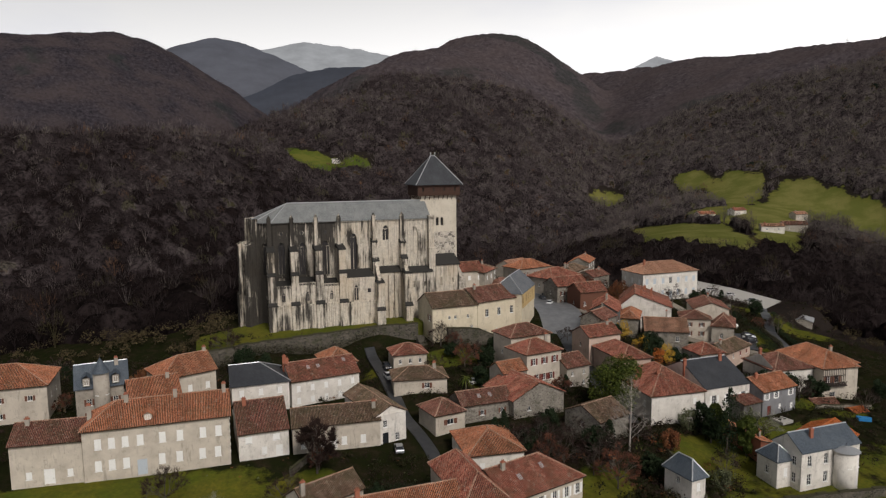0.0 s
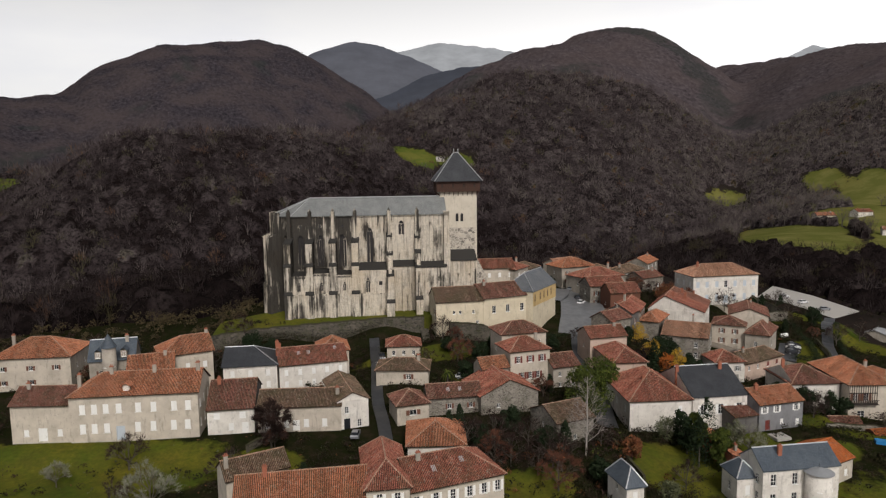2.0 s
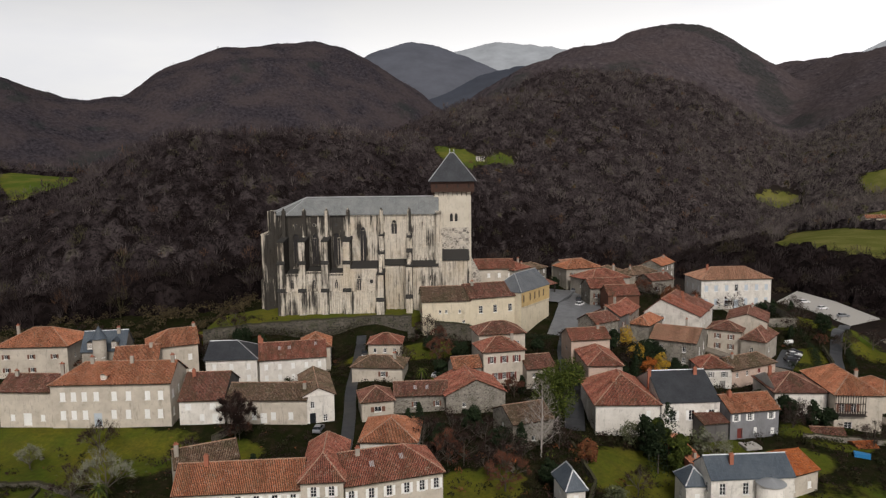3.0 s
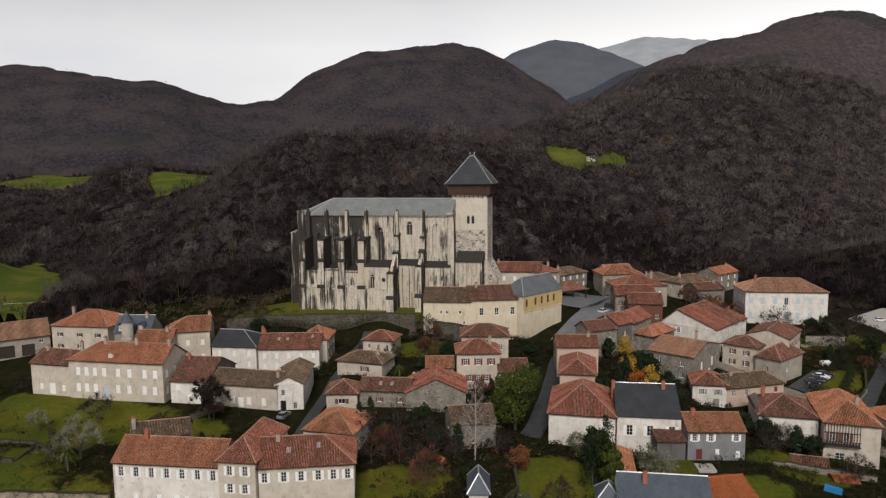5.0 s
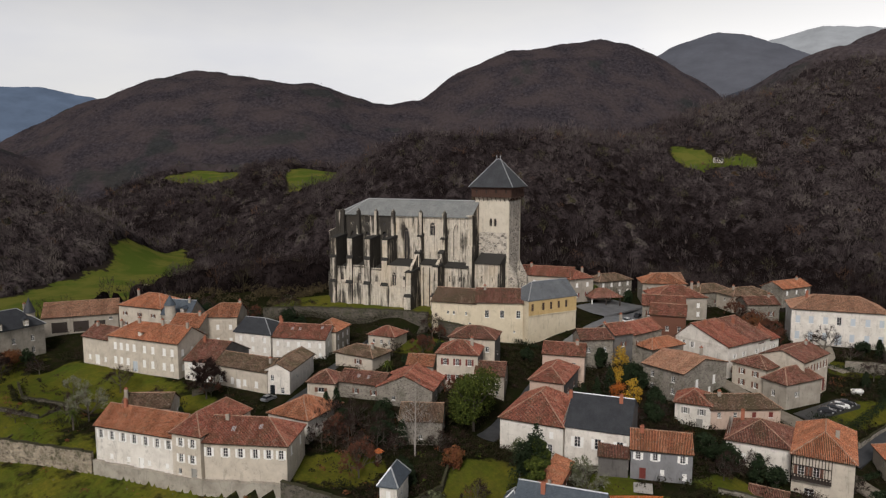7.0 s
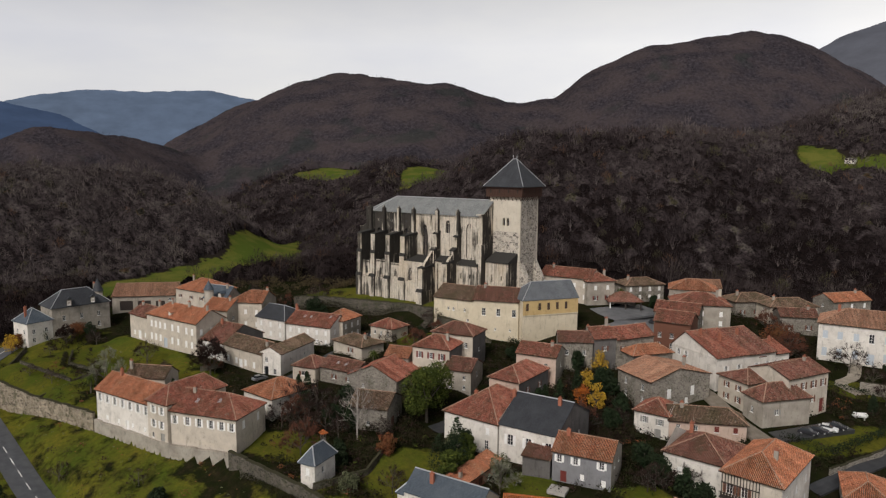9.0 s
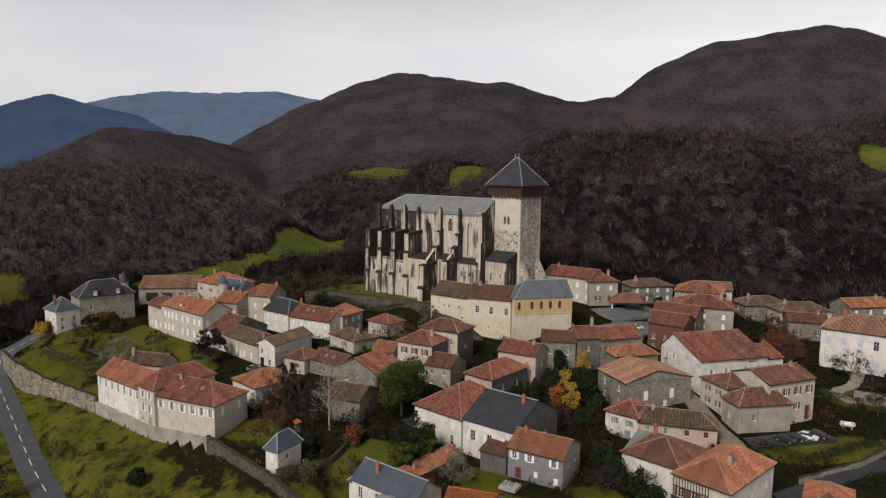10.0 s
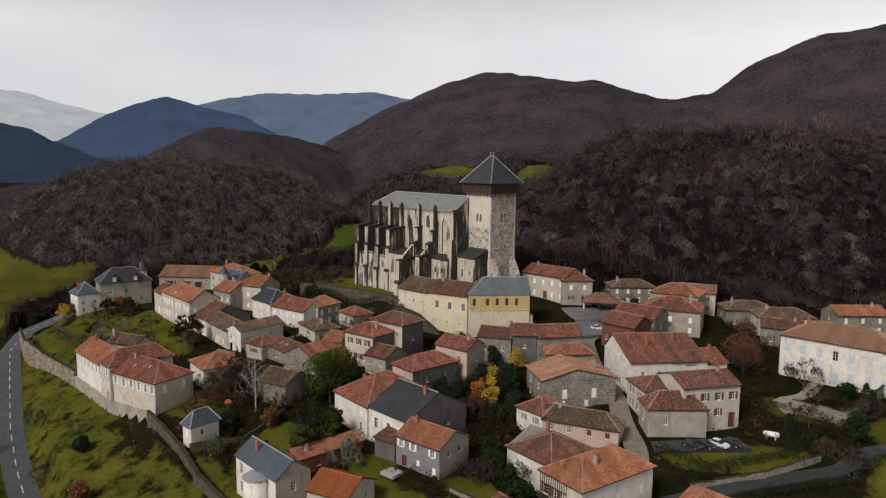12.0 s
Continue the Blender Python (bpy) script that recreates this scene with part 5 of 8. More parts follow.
    dict(p0=(77.4, 222.4), p1=(86.4, 220.0), depth=10, eave=-5.4, base=-12.0, rise=1.9, kind="hip", wall="ivory", roof="tile_brown", front=((1.0, 1.5, 0.9, (0.3, 0.7), "brown"), (4.0, 1.4, 0.9, (0.3, 0.7), "brown")), right=((4.0, 1.3, 0.9, (0.5,), "brown"),), label="village house with brown shutters"),
    dict(p0=(86.2, 218.8), p1=(92.4, 216.2), depth=13, eave=-7.0, base=-14.4, rise=2.8, kind="hip", wall="greige", roof="tile_brown", right=((3.6, 1.3, 0.9, (0.3,), "grey"),), front=((3.4, 1.5, 0.9, (0.45,), "bare"),), label="grey rendered house with a hipped brown roof"),
    dict(p0=(94.0, 224.4), p1=(96.6, 238.6), depth=11, eave=-3.1, base=-13.0, rise=2.0, kind="gable", wall="ivory", roof="tile_brown",
         front=((6.6, 1.8, 1.1, 4, "brown"), (3.0, 1.7, 1.0, (0.13, 0.38, 0.62, ), "brown")), doors=(("front", 0.87, 1.4, 3.4, "red_wood"),), label="three-storey cream house with dark window openings"),
    # the manor above the lawn
    dict(p0=(79.2, 271.6), p1=(104.2, 281.2), depth=14, eave=1.4, base=-9.4, rise=3.6, kind="hip", wall="white", roof="tile_pale",
         front=((1.2, 2.4, 1.3, (0.07, 0.21, 0.36, 0.64, 0.79, 0.93), "blue"), (6.4, 2.2, 1.3, (0.07, 0.21, 0.36, 0.64, 0.79, 0.93), "blue"), (6.2, 2.6, 1.3, (0.5,), "bare")), left=rows2(3, "closed", 2.0, 1.2, (1.2, 6.4)),
         right=rows2(3, "closed", 2.0, 1.2, (1.2, 6.4)), doors=(("front", 0.5, 1.6, 3.0, "blue_wood"),), label="stately white manor with blue shutters and a hipped tile roof"),
    # bishop's palace
    dict(p0=(-3.2, 193.2), p1=(9.9, 198.4), depth=12, eave=5.0, base=-5.2, rise=3.2, kind="gable", wall="cream", roof="tile_mossy",
         front=((6.4, 1.0, 0.7, (0.37, 0.5, 0.78), "bare"), (2.6, 1.6, 0.7, (0.4,), "bare"), (3.4, 0.8, 0.8, (0.86,), "bare")), left=((6.0, 1.8, 1.4, (0.8,), "brown"),), label="cream palace wing with small windows and a brown tile roof"),
    dict(p0=(9.9, 198.2), p1=(21.6, 206.2), depth=12, eave=5.5, base=-7.4, rise=3.2, kind="gable", wall="cream", roof="tile_brown",
         front=((8.2, 2.2, 1.2, (0.24, 0.56, 0.9), "bare"), (3.7, 0.7, 0.55, (0.2, 0.5, 0.82), "bare")), label="cream palace block with tall cross windows"),
    # buildings on the cathedral square
    dict(p0=(-3.0, 240.0), p1=(14.6, 246.4), depth=11, eave=7.6, base=-0.6, rise=2.6, kind="gable", wall="ivory", roof="tile_red", front=rows2(5, "closed", 1.5, 1.0, (1.0, 5.0)), doors=(("front", 0.55, 1.3, 2.6, "brown_wood"),), label="grey house on the square with a red roof"),
    dict(p0=(14.8, 245.0), p1=(18.6, 254.5), depth=9, eave=7.0, base=-0.6, rise=2.2, kind="hip", wall="greige", roof="tile_red", front=((1.0, 1.5, 1.0, (0.3, 0.75), "red"), (4.6, 1.4, 1.0, (0.3, 0.75), "closed")), label="grey corner house with red doors"),
    dict(p0=(15.5, 265.0), p1=(21.5, 279.0), depth=9, eave=3.6, base=-2.4, rise=2.0, kind="hip", wall="stone", roof="tile_mossy", front=rows2(4, "closed"), label="grey house with a mossy roof"),
    dict(p0=(30.5, 269.0), p1=(43.0, 277.5), depth=11, eave=4.4, base=-2.6, rise=2.8, kind="hip", wall="greige", roof="tile_orange", front=rows2(3, "brown"), label="broad house with a hipped orange roof"),
    dict(p0=(40.8, 256.8), p1=(53.8, 268.2), depth=13, eave=2.2, base=-5.2, rise=3.0, kind="hip", wall="greige", roof="tile_red", front=rows2(3, "closed"), right=rows2(3, "closed"), chim=((0.8, 0.4, 4.2),), label="broad house with a hipped red roof"),
    dict(p0=(41.0, 246.0), p1=(53.0, 251.5), depth=9, eave=1.4, base=-6.0, rise=2.6, kind="gable", wall="stone", roof="tile_red", front=rows2(3, "brown"), label="old house with a red tile roof"),
    dict(p0=(47.5, 237.0), p1=(57.4, 240.6), depth=9, eave=0.8, base=-8.0, rise=2.6, kind="gable", wall="brown_wood", roof="tile_red", front=rows2(3, "bare"), label="timber-framed brown house with a red roof"),
    dict(p0=(45.8, 197.8), p1=(51.8, 204.4), depth=7, eave=0.0, base=-7.6, rise=2.0, kind="gable", wall="stone", roof="tile_brown", front=row1(2, "bare", 4.0), chim=((0.9, 0.6, 3.4),), label="old stone row house with a brown roof"),
    dict(p0=(52.0, 204.8), p1=(54.5, 210.6), depth=8, eave=0.9, base=-7.2, rise=2.2, kind="gable", wall="dark_or_shaded", roof="tile_red", front=row1(1, "brown", 4.6), chim=((0.85, 0.5, 4.4),), label="dark-walled row house with a red roof and a chimney"),
    dict(p0=(54.6, 210.8), p1=(57.3, 223.2), depth=8, eave=0.3, base=-7.2, rise=2.4, kind="gable", wall="stone", roof="tile_red", front=row1(3, "brown", 4.2), label="long stone row house with a red roof"),
    dict(p0=(60.2, 210.6), p1=(64.2, 222.0), depth=6, eave=-2.7, base=-9.0, rise=1.9, kind="hip", wall="stone", roof="tile_orange", front=row1(2, "brown"), label="low stone outbuilding with orange tiles"),
    dict(p0=(43.5, 289.5), p1=(51.0, 303.5), depth=10, eave=-0.6, base=-6.0, rise=2.2, kind="hip", wall="stone", roof="tile_mossy", front=rows2(3, "brown"), label="grey house with a mossy brown roof"),
    dict(p0=(62.0, 284.0), p1=(70.5, 291.5), depth=9, eave=-1.6, base=-6.6, rise=2.0, kind="gable", wall="stone", roof="tile_brown", front=rows2(2, "brown"), label="small house with a brown roof"),
    dict(p0=(55.0, 291.0), p1=(64.0, 305.0), depth=9, eave=-0.6, base=-6.4, rise=2.2, kind="hip", wall="ivory", roof="tile_mossy", front=rows2(3, "closed"), label="house with a hipped mossy roof"),
    dict(p0=(66.0, 312.0), p1=(72.0, 327.0), depth=9, eave=0.4, base=-6.0, rise=2.2, kind="gable", wall="stone", roof="tile_orange", front=rows2(3, "closed"), label="long house with an orange roof"),
    dict(p0=(28.5, 283.0), p1=(37.0, 291.0), depth=9, eave=3.2, base=-3.4, rise=2.2, kind="gable", wall="ivory", roof="tile_pale", front=rows2(2, "brown"), label="house with a pale tile roof"),
    # south-eastern fringe
    dict(p0=(70.5, 131.3), p1=(85.0, 136.4), depth=7.5, eave=-12.2, base=-20.4, rise=2.7, kind="gable", wall="white", roof="slate_blue",
         front=((5.0, 2.2, 1.1, (0.14, 0.42), "bare"), (1.2, 2.2, 1.1, (0.14, 0.42), "bare")), left=((5.0, 1.8, 1.0, 2, "bare"), (1.4, 2.0, 1.0, 2, "bare")), right=((5.0, 1.8, 1.0, (0.5,), "bare"),), wall_r="greige",
         chim=((0.3, 0.3, 3.4),), over=0.3, label="white villa with a long blue-grey slate roof"),
    dict(p0=(66.4, 132.6), p1=(70.4, 133.9), depth=5.5, eave=-14.4, base=-20.4, rise=2.2, kind="hip", wall="white", roof="slate_blue", front=((2.4, 1.8, 0.9, (0.5,), "closed"),), left=((2.4, 1.6, 0.9, (0.5,), "bare"),), over=0.3,
         label="low white side wing with a dark slate hip"),
    dict(p0=(84.6, 142.2), p1=(91.5, 148.0), depth=9.5, eave=-15.2, base=-19.6, rise=2.2, kind="gable", wall="ivory", roof="tile_bright", front=row1(2, "closed"), label="small house with a bright orange tile roof"),
    dict(p0=(45.8, 122.9), p1=(48.9, 124.4), depth=7.0, eave=-13.0, base=-18.6, rise=2.4, kind="hip", wall="white", roof="slate_blue", front=((2.6, 1.5, 0.9, (0.5,), "closed"),), right=((2.6, 1.2, 0.8, (0.4,), "bare"),), label="little corner pavilion with a blue slate roof"),
    dict(p0=(117.6, 199.5), p1=(124.5, 203.0), depth=12, eave=-15.2, base=-20.5, rise=2.2, kind="hip", wall="ivory", roof="tile_orange", front=row1(2, "closed"), label="low house with an orange hipped roof"),
    # chateau at the west end
]
HOUSES.append(dict(p0=(-104.5, 101.0), p1=(-108.0, 120.5), depth=11, eave=-4.9, base=-14.8, rise=5.0, kind="hip", wall="chateau_wall", roof="slate",
                   front=((4.8, 1.8, 1.0, (0.2, 0.5, 0.8), "bare"), (1.0, 1.8, 1.0, (0.2, 0.8), "bare")), left=((4.8, 1.8, 1.0, 2, "bare"),), chim=((0.85, 0.5, 6.2),), label="grey stone chateau with a steep slate roof"))
HOUSES.append(dict(p0=(-101.5, 93.0), p1=(-104.5, 101.0), depth=9, eave=-8.6, base=-16.8, rise=4.0, kind="hip", wall="white", roof="slate_blue",
                   front=rows2(2, "bare"), left=rows2(2, "bare"), label="white wing of the chateau with a slate roof"))
for h in HOUSES:
    plot(h)
# levels of the square, car parks and lawns
TERRACED += [(78.5, 219.2, 0.87, -0.5, 3.5, 1.5, -10.6), (87, 214.6, 0.87, -0.5, 3.5, 1.5, -12.3), (95, 211, 0.87, -0.5, 3.5, 1.5, -13.7), (37, 229, 0, 1, 7, 7, -4.2), (37, 213, 0, 1, 6, 7, -6.4), (37.5, 199, 0, 1, 5, 3, -8.2), (27, 243, 0.96, 0.28, 11, 19, -2.8), (-28, 211, 0.96, 0.28, 34, 7, -2.0), (100.5, 227, 0.36, 0.93, 15, 4, -13.8), (113, 226, 0.2, 0.98, 12, 3, -17.0),
             (128, 306, -0.28, 0.96, 32, 9, -12.7), (100, 258, 0.93, 0.36, 16, 8, -11.0), (-55, 105, 0.95, 0.3, 26, 10, -15.6), (-20, 124, 0.95, 0.3, 12, 5, -14.5)]
build_ground()

# terrace wall under the cathedral, lawn on top
tl = [(-64, 174.5), (-52, 181.0), (-36, 187.0), (-18.5, 194.6), (-7.5, 196.2)]
lawn = Geo()
inner = [(-5, 204), (-20, 212), (-56, 201), (-70, 192)]
lawn.prism(tl + inner, [-9] * 9, [-3.2, -2.2, -1.4, -1.0, -0.6, -0.5, -0.6, -0.6, -2.6])
terrace = thing("terrace", Matrix(), "raised lawn terrace of the cathedral held by a rubble wall", "terrace", kind="structure")
part("lawn", lawn, "ground_cover", terrace)
lm = terrace.children[0].data
for nm in ("turf", "field", "lawn"):
    lm.attributes.new(nm, "FLOAT", "POINT").data.foreach_set("value", [0.25 if nm == "field" else 1.0] * len(lm.vertices))
masonry("wall_terrace", tl, [-2.5, -1.5, -0.8, -0.3, 0.0], -12.0, 1.0, "old_wall", "old rubble retaining wall below the cathedral lawn")
masonry("wall_rampart", RAMPART, [-14.0, -14.4, -16.6, -16.2], -27.0, 0.7, "rampart_stone", "old stone rampart wall along the road")
masonry("wall_rampart_villa", [(-17.1, 97.2), (3.2, 104.6), (10.2, 107.3), (24.8, 117.3)], [-18.1, -18.0, -17.9, -17.9], -28.0, 0.7, "chateau_wall", "stained plaster foot wall under the villa", "chateau_wall")
masonry("wall_rampart_east", RAMPART_EAST, [-16.6, -17.4, -17.6, -18.4, -19.0, -19.6, -20.0, -20.5], -30.0, 0.7, "old_wall", "dark mossy rampart wall above the grass slope")
for h in HOUSES:
    house(**h)
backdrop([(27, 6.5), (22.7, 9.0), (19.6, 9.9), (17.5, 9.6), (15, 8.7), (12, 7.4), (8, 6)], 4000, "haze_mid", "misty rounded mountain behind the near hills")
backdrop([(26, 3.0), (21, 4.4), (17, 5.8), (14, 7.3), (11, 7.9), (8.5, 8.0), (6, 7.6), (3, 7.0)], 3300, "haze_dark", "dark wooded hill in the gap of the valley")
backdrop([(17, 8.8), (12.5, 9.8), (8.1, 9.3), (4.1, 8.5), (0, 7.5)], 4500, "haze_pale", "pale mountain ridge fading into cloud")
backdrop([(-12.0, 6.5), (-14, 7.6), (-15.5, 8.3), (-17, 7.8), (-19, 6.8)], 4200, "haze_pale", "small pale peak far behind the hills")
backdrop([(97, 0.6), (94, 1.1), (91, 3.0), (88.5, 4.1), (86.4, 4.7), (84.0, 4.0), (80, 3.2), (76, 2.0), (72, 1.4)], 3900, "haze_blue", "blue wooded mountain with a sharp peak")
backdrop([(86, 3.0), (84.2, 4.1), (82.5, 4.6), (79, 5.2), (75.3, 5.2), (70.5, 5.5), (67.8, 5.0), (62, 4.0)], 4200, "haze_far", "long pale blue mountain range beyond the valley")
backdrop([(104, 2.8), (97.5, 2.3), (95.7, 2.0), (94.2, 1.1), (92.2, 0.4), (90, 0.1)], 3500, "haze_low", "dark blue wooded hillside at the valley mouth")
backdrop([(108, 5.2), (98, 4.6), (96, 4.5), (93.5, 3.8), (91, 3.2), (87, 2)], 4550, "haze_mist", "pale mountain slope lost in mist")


# ---- the cathedral on its terrace ----
CHURCH = pose(-3.2, 226.2, 0, 0, 0, 16.3)
church = thing("cathedral", CHURCH, "large gothic cathedral of pale black-streaked stone with slate roofs", "church")


def lancet(a0, a1, z0, z1, k=6):
    """Outline of a pointed opening in a wall, from its left foot round to its right foot."""
    w = a1 - a0
    rise = min(w * 0.95, (z1 - z0) * 0.45)
    left = [(a0 + w / 2 * (1 - math.cos(i / k * math.pi / 2)), z1 - rise + rise * math.sin(i / k * math.pi / 2)) for i in range(k + 1)]
    right = [(a0 + a1 - p, z) for p, z in reversed(left[:-1])]
    return [(a0, z0)] + left + right + [(a1, z0)]


def pierced(geo, put, length, z0, z1, holes, depth):
    """A wall face, left to right, with pointed or square openings and their reveals; put maps (along, in, up)."""
    holes = sorted(holes)
    cuts = [0.0] + [c for h in holes for c in (h[0], h[1])] + [length]
    for i in range(0, len(cuts), 2):
        if cuts[i + 1] - cuts[i] > 0.01:
            geo.poly(put(cuts[i], 0, z0), put(cuts[i + 1], 0, z0), put(cuts[i + 1], 0, z1), put(cuts[i], 0, z1))
    for h0, h1, b0, b1, pointed in holes:
        geo.poly(put(h0, 0, z0), put(h1, 0, z0), put(h1, 0, b0), put(h0, 0, b0))
        line = lancet(h0, h1, b0, b1) if pointed else [(h0, b0), (h0, b1), (h1, b1), (h1, b0)]
        top = line[1:-1]
        half = len(top) // 2
        if pointed:
            geo.poly(put(h0, 0, z1), *[put(p, 0, z) for p, z in top[:half + 1]], put(h0 + (h1 - h0) / 2, 0, z1))
            geo.poly(put(h0 + (h1 - h0) / 2, 0, z1), *[put(p, 0, z) for p, z in top[half:]], put(h1, 0, z1))
        else:
            geo.poly(put(h0, 0, b1), put(h1, 0, b1), put(h1, 0, z1), put(h0, 0, z1))
        ring = line + [line[0]]
        for (p, z), (q, y) in zip(ring, ring[1:]):
            geo.poly(put(p, 0, z), put(p, depth, z), put(q, depth, y), put(q, 0, y))


def church_window(put, h0, h1, b0, b1, depth, lights=2, glazed="lead_glass"):
    """A traceried window: stone tracery with the leaded glass behind it."""
    w = h1 - h0
    tr = Geo()
    line = lancet(h0, h1, b0, b1)

    def bar(p, q, t=0.16):
        dx, dz = q[0] - p[0], q[1] - p[1]
        ln = math.hypot(dx, dz) or 1
        nx, nz = -dz / ln * t / 2, dx / ln * t / 2
        o = [(p[0] + nx, p[1] + nz), (p[0] - nx, p[1] - nz), (q[0] - nx, q[1] - nz), (q[0] + nx, q[1] + nz)]
        near, back = [put(x, depth * 0.55, z) for x, z in o], [put(x, depth * 0.8, z) for x, z in o]
        tr.poly(*near)
        for i in range(4):
            tr.poly(near[i], back[i], back[(i + 1) % 4], near[(i + 1) % 4])

    spring = b1 - min(w * 0.95, (b1 - b0) * 0.45)
    for i in range(1, lights):
        bar((h0 + w * i / lights, b0), (h0 + w * i / lights, spring))
    for i in range(lights):
        c0, c1 = h0 + w * i / lights, h0 + w * (i + 1) / lights
        sub = lancet(c0, c1, spring - 0.1, spring + (c1 - c0) * 0.8, 3)[1:-1]
        for p, q in zip(sub, sub[1:]):
            bar(p, q)
    for p, q in zip(line, line[1:]):
        bar(p, q, 0.22)
    ob = part("window", tr, "church_stone", church, "tall pointed church window with stone tracery")
    gl = Geo()
    gl.poly(*[put(x, depth * 0.7, z) for x, z in line])
    part("pane", gl, glazed, ob, "dark leaded glass")
    return ob


SB, NB, WA, EA = -12.0, 2.6, -4.2, -47.0        # south and north walls, west end, where the apse begins
EAVE, RIDGE, MID = 29.2, 34.3, -4.8


def south(a, i, z):
    return (a, SB + i, z)


# nave: south wall with its windows
tall = [(-50.2, -48.2, 14.0, 23.2, True), (-44.3, -42.2, 13.5, 23.2, True), (-37.6, -35.3, 13.2, 23.4, True), (-29.1, -27.1, 13.8, 25.2, True),
        (-19.2, -17.3, 22.8, 27.3, True), (-10.6, -8.2, 15.0, 26.6, True)]
nave = Geo()
holes = [(h[0] + 51.5, h[1] + 51.5, *h[2:]) for h in tall]
pierced(nave, lambda a, i, z: south(a - 51.5, i, z), 51.5 + WA, -3, EAVE, holes, 0.9)
nave.box(-51.5, WA, SB + 1.2, SB + 1.3, 0, EAVE)
nave.box(-51.5, WA, NB - 1.2, NB, -6, EAVE)
nave.box(WA - 1.2, WA, SB, NB, -3, EAVE)
nave.poly((WA, SB, EAVE), (WA, NB, EAVE), (WA, MID, RIDGE))
apse = [(-51.5, SB), (-56.2, SB + 3.2), (-58.2, MID), (-56.2, NB - 3.2), (-51.5, NB)]
part("nave_wall", nave, "church_lichen_shade", church)
for h in tall[:4]:
    church_window(south, *h[:4], 0.9, 3 if h[1] - h[0] > 2.05 else 2)
church_window(south, *tall[4][:4], 0.9, 2)
blind = Geo()
blind.poly(*[south(x, 0.5, z) for x, z in lancet(*tall[5][:4])])
part("blind_arch", blind, "church_stone", church)
ap = Geo()
for (x0, y0), (x1, y1) in zip(apse[1:], apse):
    ln = math.hypot(x1 - x0, y1 - y0)
    tx, ty = (x1 - x0) / ln, (y1 - y0) / ln

    def bay(a, i, z, x0=x0, y0=y0, tx=tx, ty=ty):
        return (x0 + tx * a - ty * i, y0 + ty * a + tx * i, z)

    mid = ln / 2
    pierced(ap, bay, ln, -6, EAVE, [(mid - 1.0, mid + 1.0, 13.6, 23.2, True)], 0.8)
    church_window(bay, mid - 1.0, mid + 1.0, 13.6, 23.2, 0.8, 2)
part("apse_wall", ap, "church_lichen_shade", church)
# oculi high in the eastern bays
for a in (-49.2, -43.3, -36.4):
    oc = Geo()
    ring = [(a + 0.55 * math.cos(k * 0.5236), 25.9 + 0.55 * math.sin(k * 0.5236)) for k in range(12)]
    oc.poly(*[south(x, -0.02, z) for x, z in ring])
    ob = part("oculus", oc, "lead_glass", church, "small round window high in the wall")
    rim = Geo()
    for (x, z), (p, q) in zip(ring, ring[1:] + ring[:1]):
        rim.tube(south(x, 0, z), south(p, 0, q), 0.13, k=4)
    part("rim", rim, "church_stone", ob)

# roofs
rf = Geo()
o = 0.55
se, sw, ne, nw = (-52.0, SB - o, EAVE), (WA + 0.1, SB - o, EAVE), (-52.0, NB + o, EAVE), (WA + 0.1, NB + o, EAVE)
r0, r1 = (-46.8, MID, RIDGE), (WA + 0.1, MID, RIDGE)
e1, e2, e3 = (-56.8, SB + 2.9, EAVE), (-58.9, MID, EAVE), (-56.8, NB - 2.9, EAVE)
rf.slab([(se, sw, r1, r0), (nw, ne, r0, r1), (e1, se, r0), (e2, e1, r0), (e3, e2, r0), (ne, e3, r0)], 0.25)
part("nave_roof", rf, "slate_pale", church, "weathered grey slate roof with a hipped east end")
rc = Geo()
rc.tube((r0[0], r0[1], r0[2] + 0.06), (r1[0], r1[1], r1[2] + 0.06), 0.17)
for q in (se, e1, e2, e3, ne):
    rc.tube((r0[0], r0[1], r0[2] + 0.06), (q[0], q[1], q[2] + 0.06), 0.12)
part("ridge_cap", rc, "zinc", church)
fin = Geo().tube((-46.6, MID, RIDGE), (-46.6, MID, RIDGE + 1.5), 0.07)
part("finial", fin, "dark_metal", church)
cor = Geo()
cor.box(-51.6, WA, SB - 0.35, SB, EAVE - 0.5, EAVE - 0.02)
cor.box(-51.6, WA, SB - 0.22, SB, 12.9, 13.3)
part("cornice", cor, "church_lichen_shade", church)


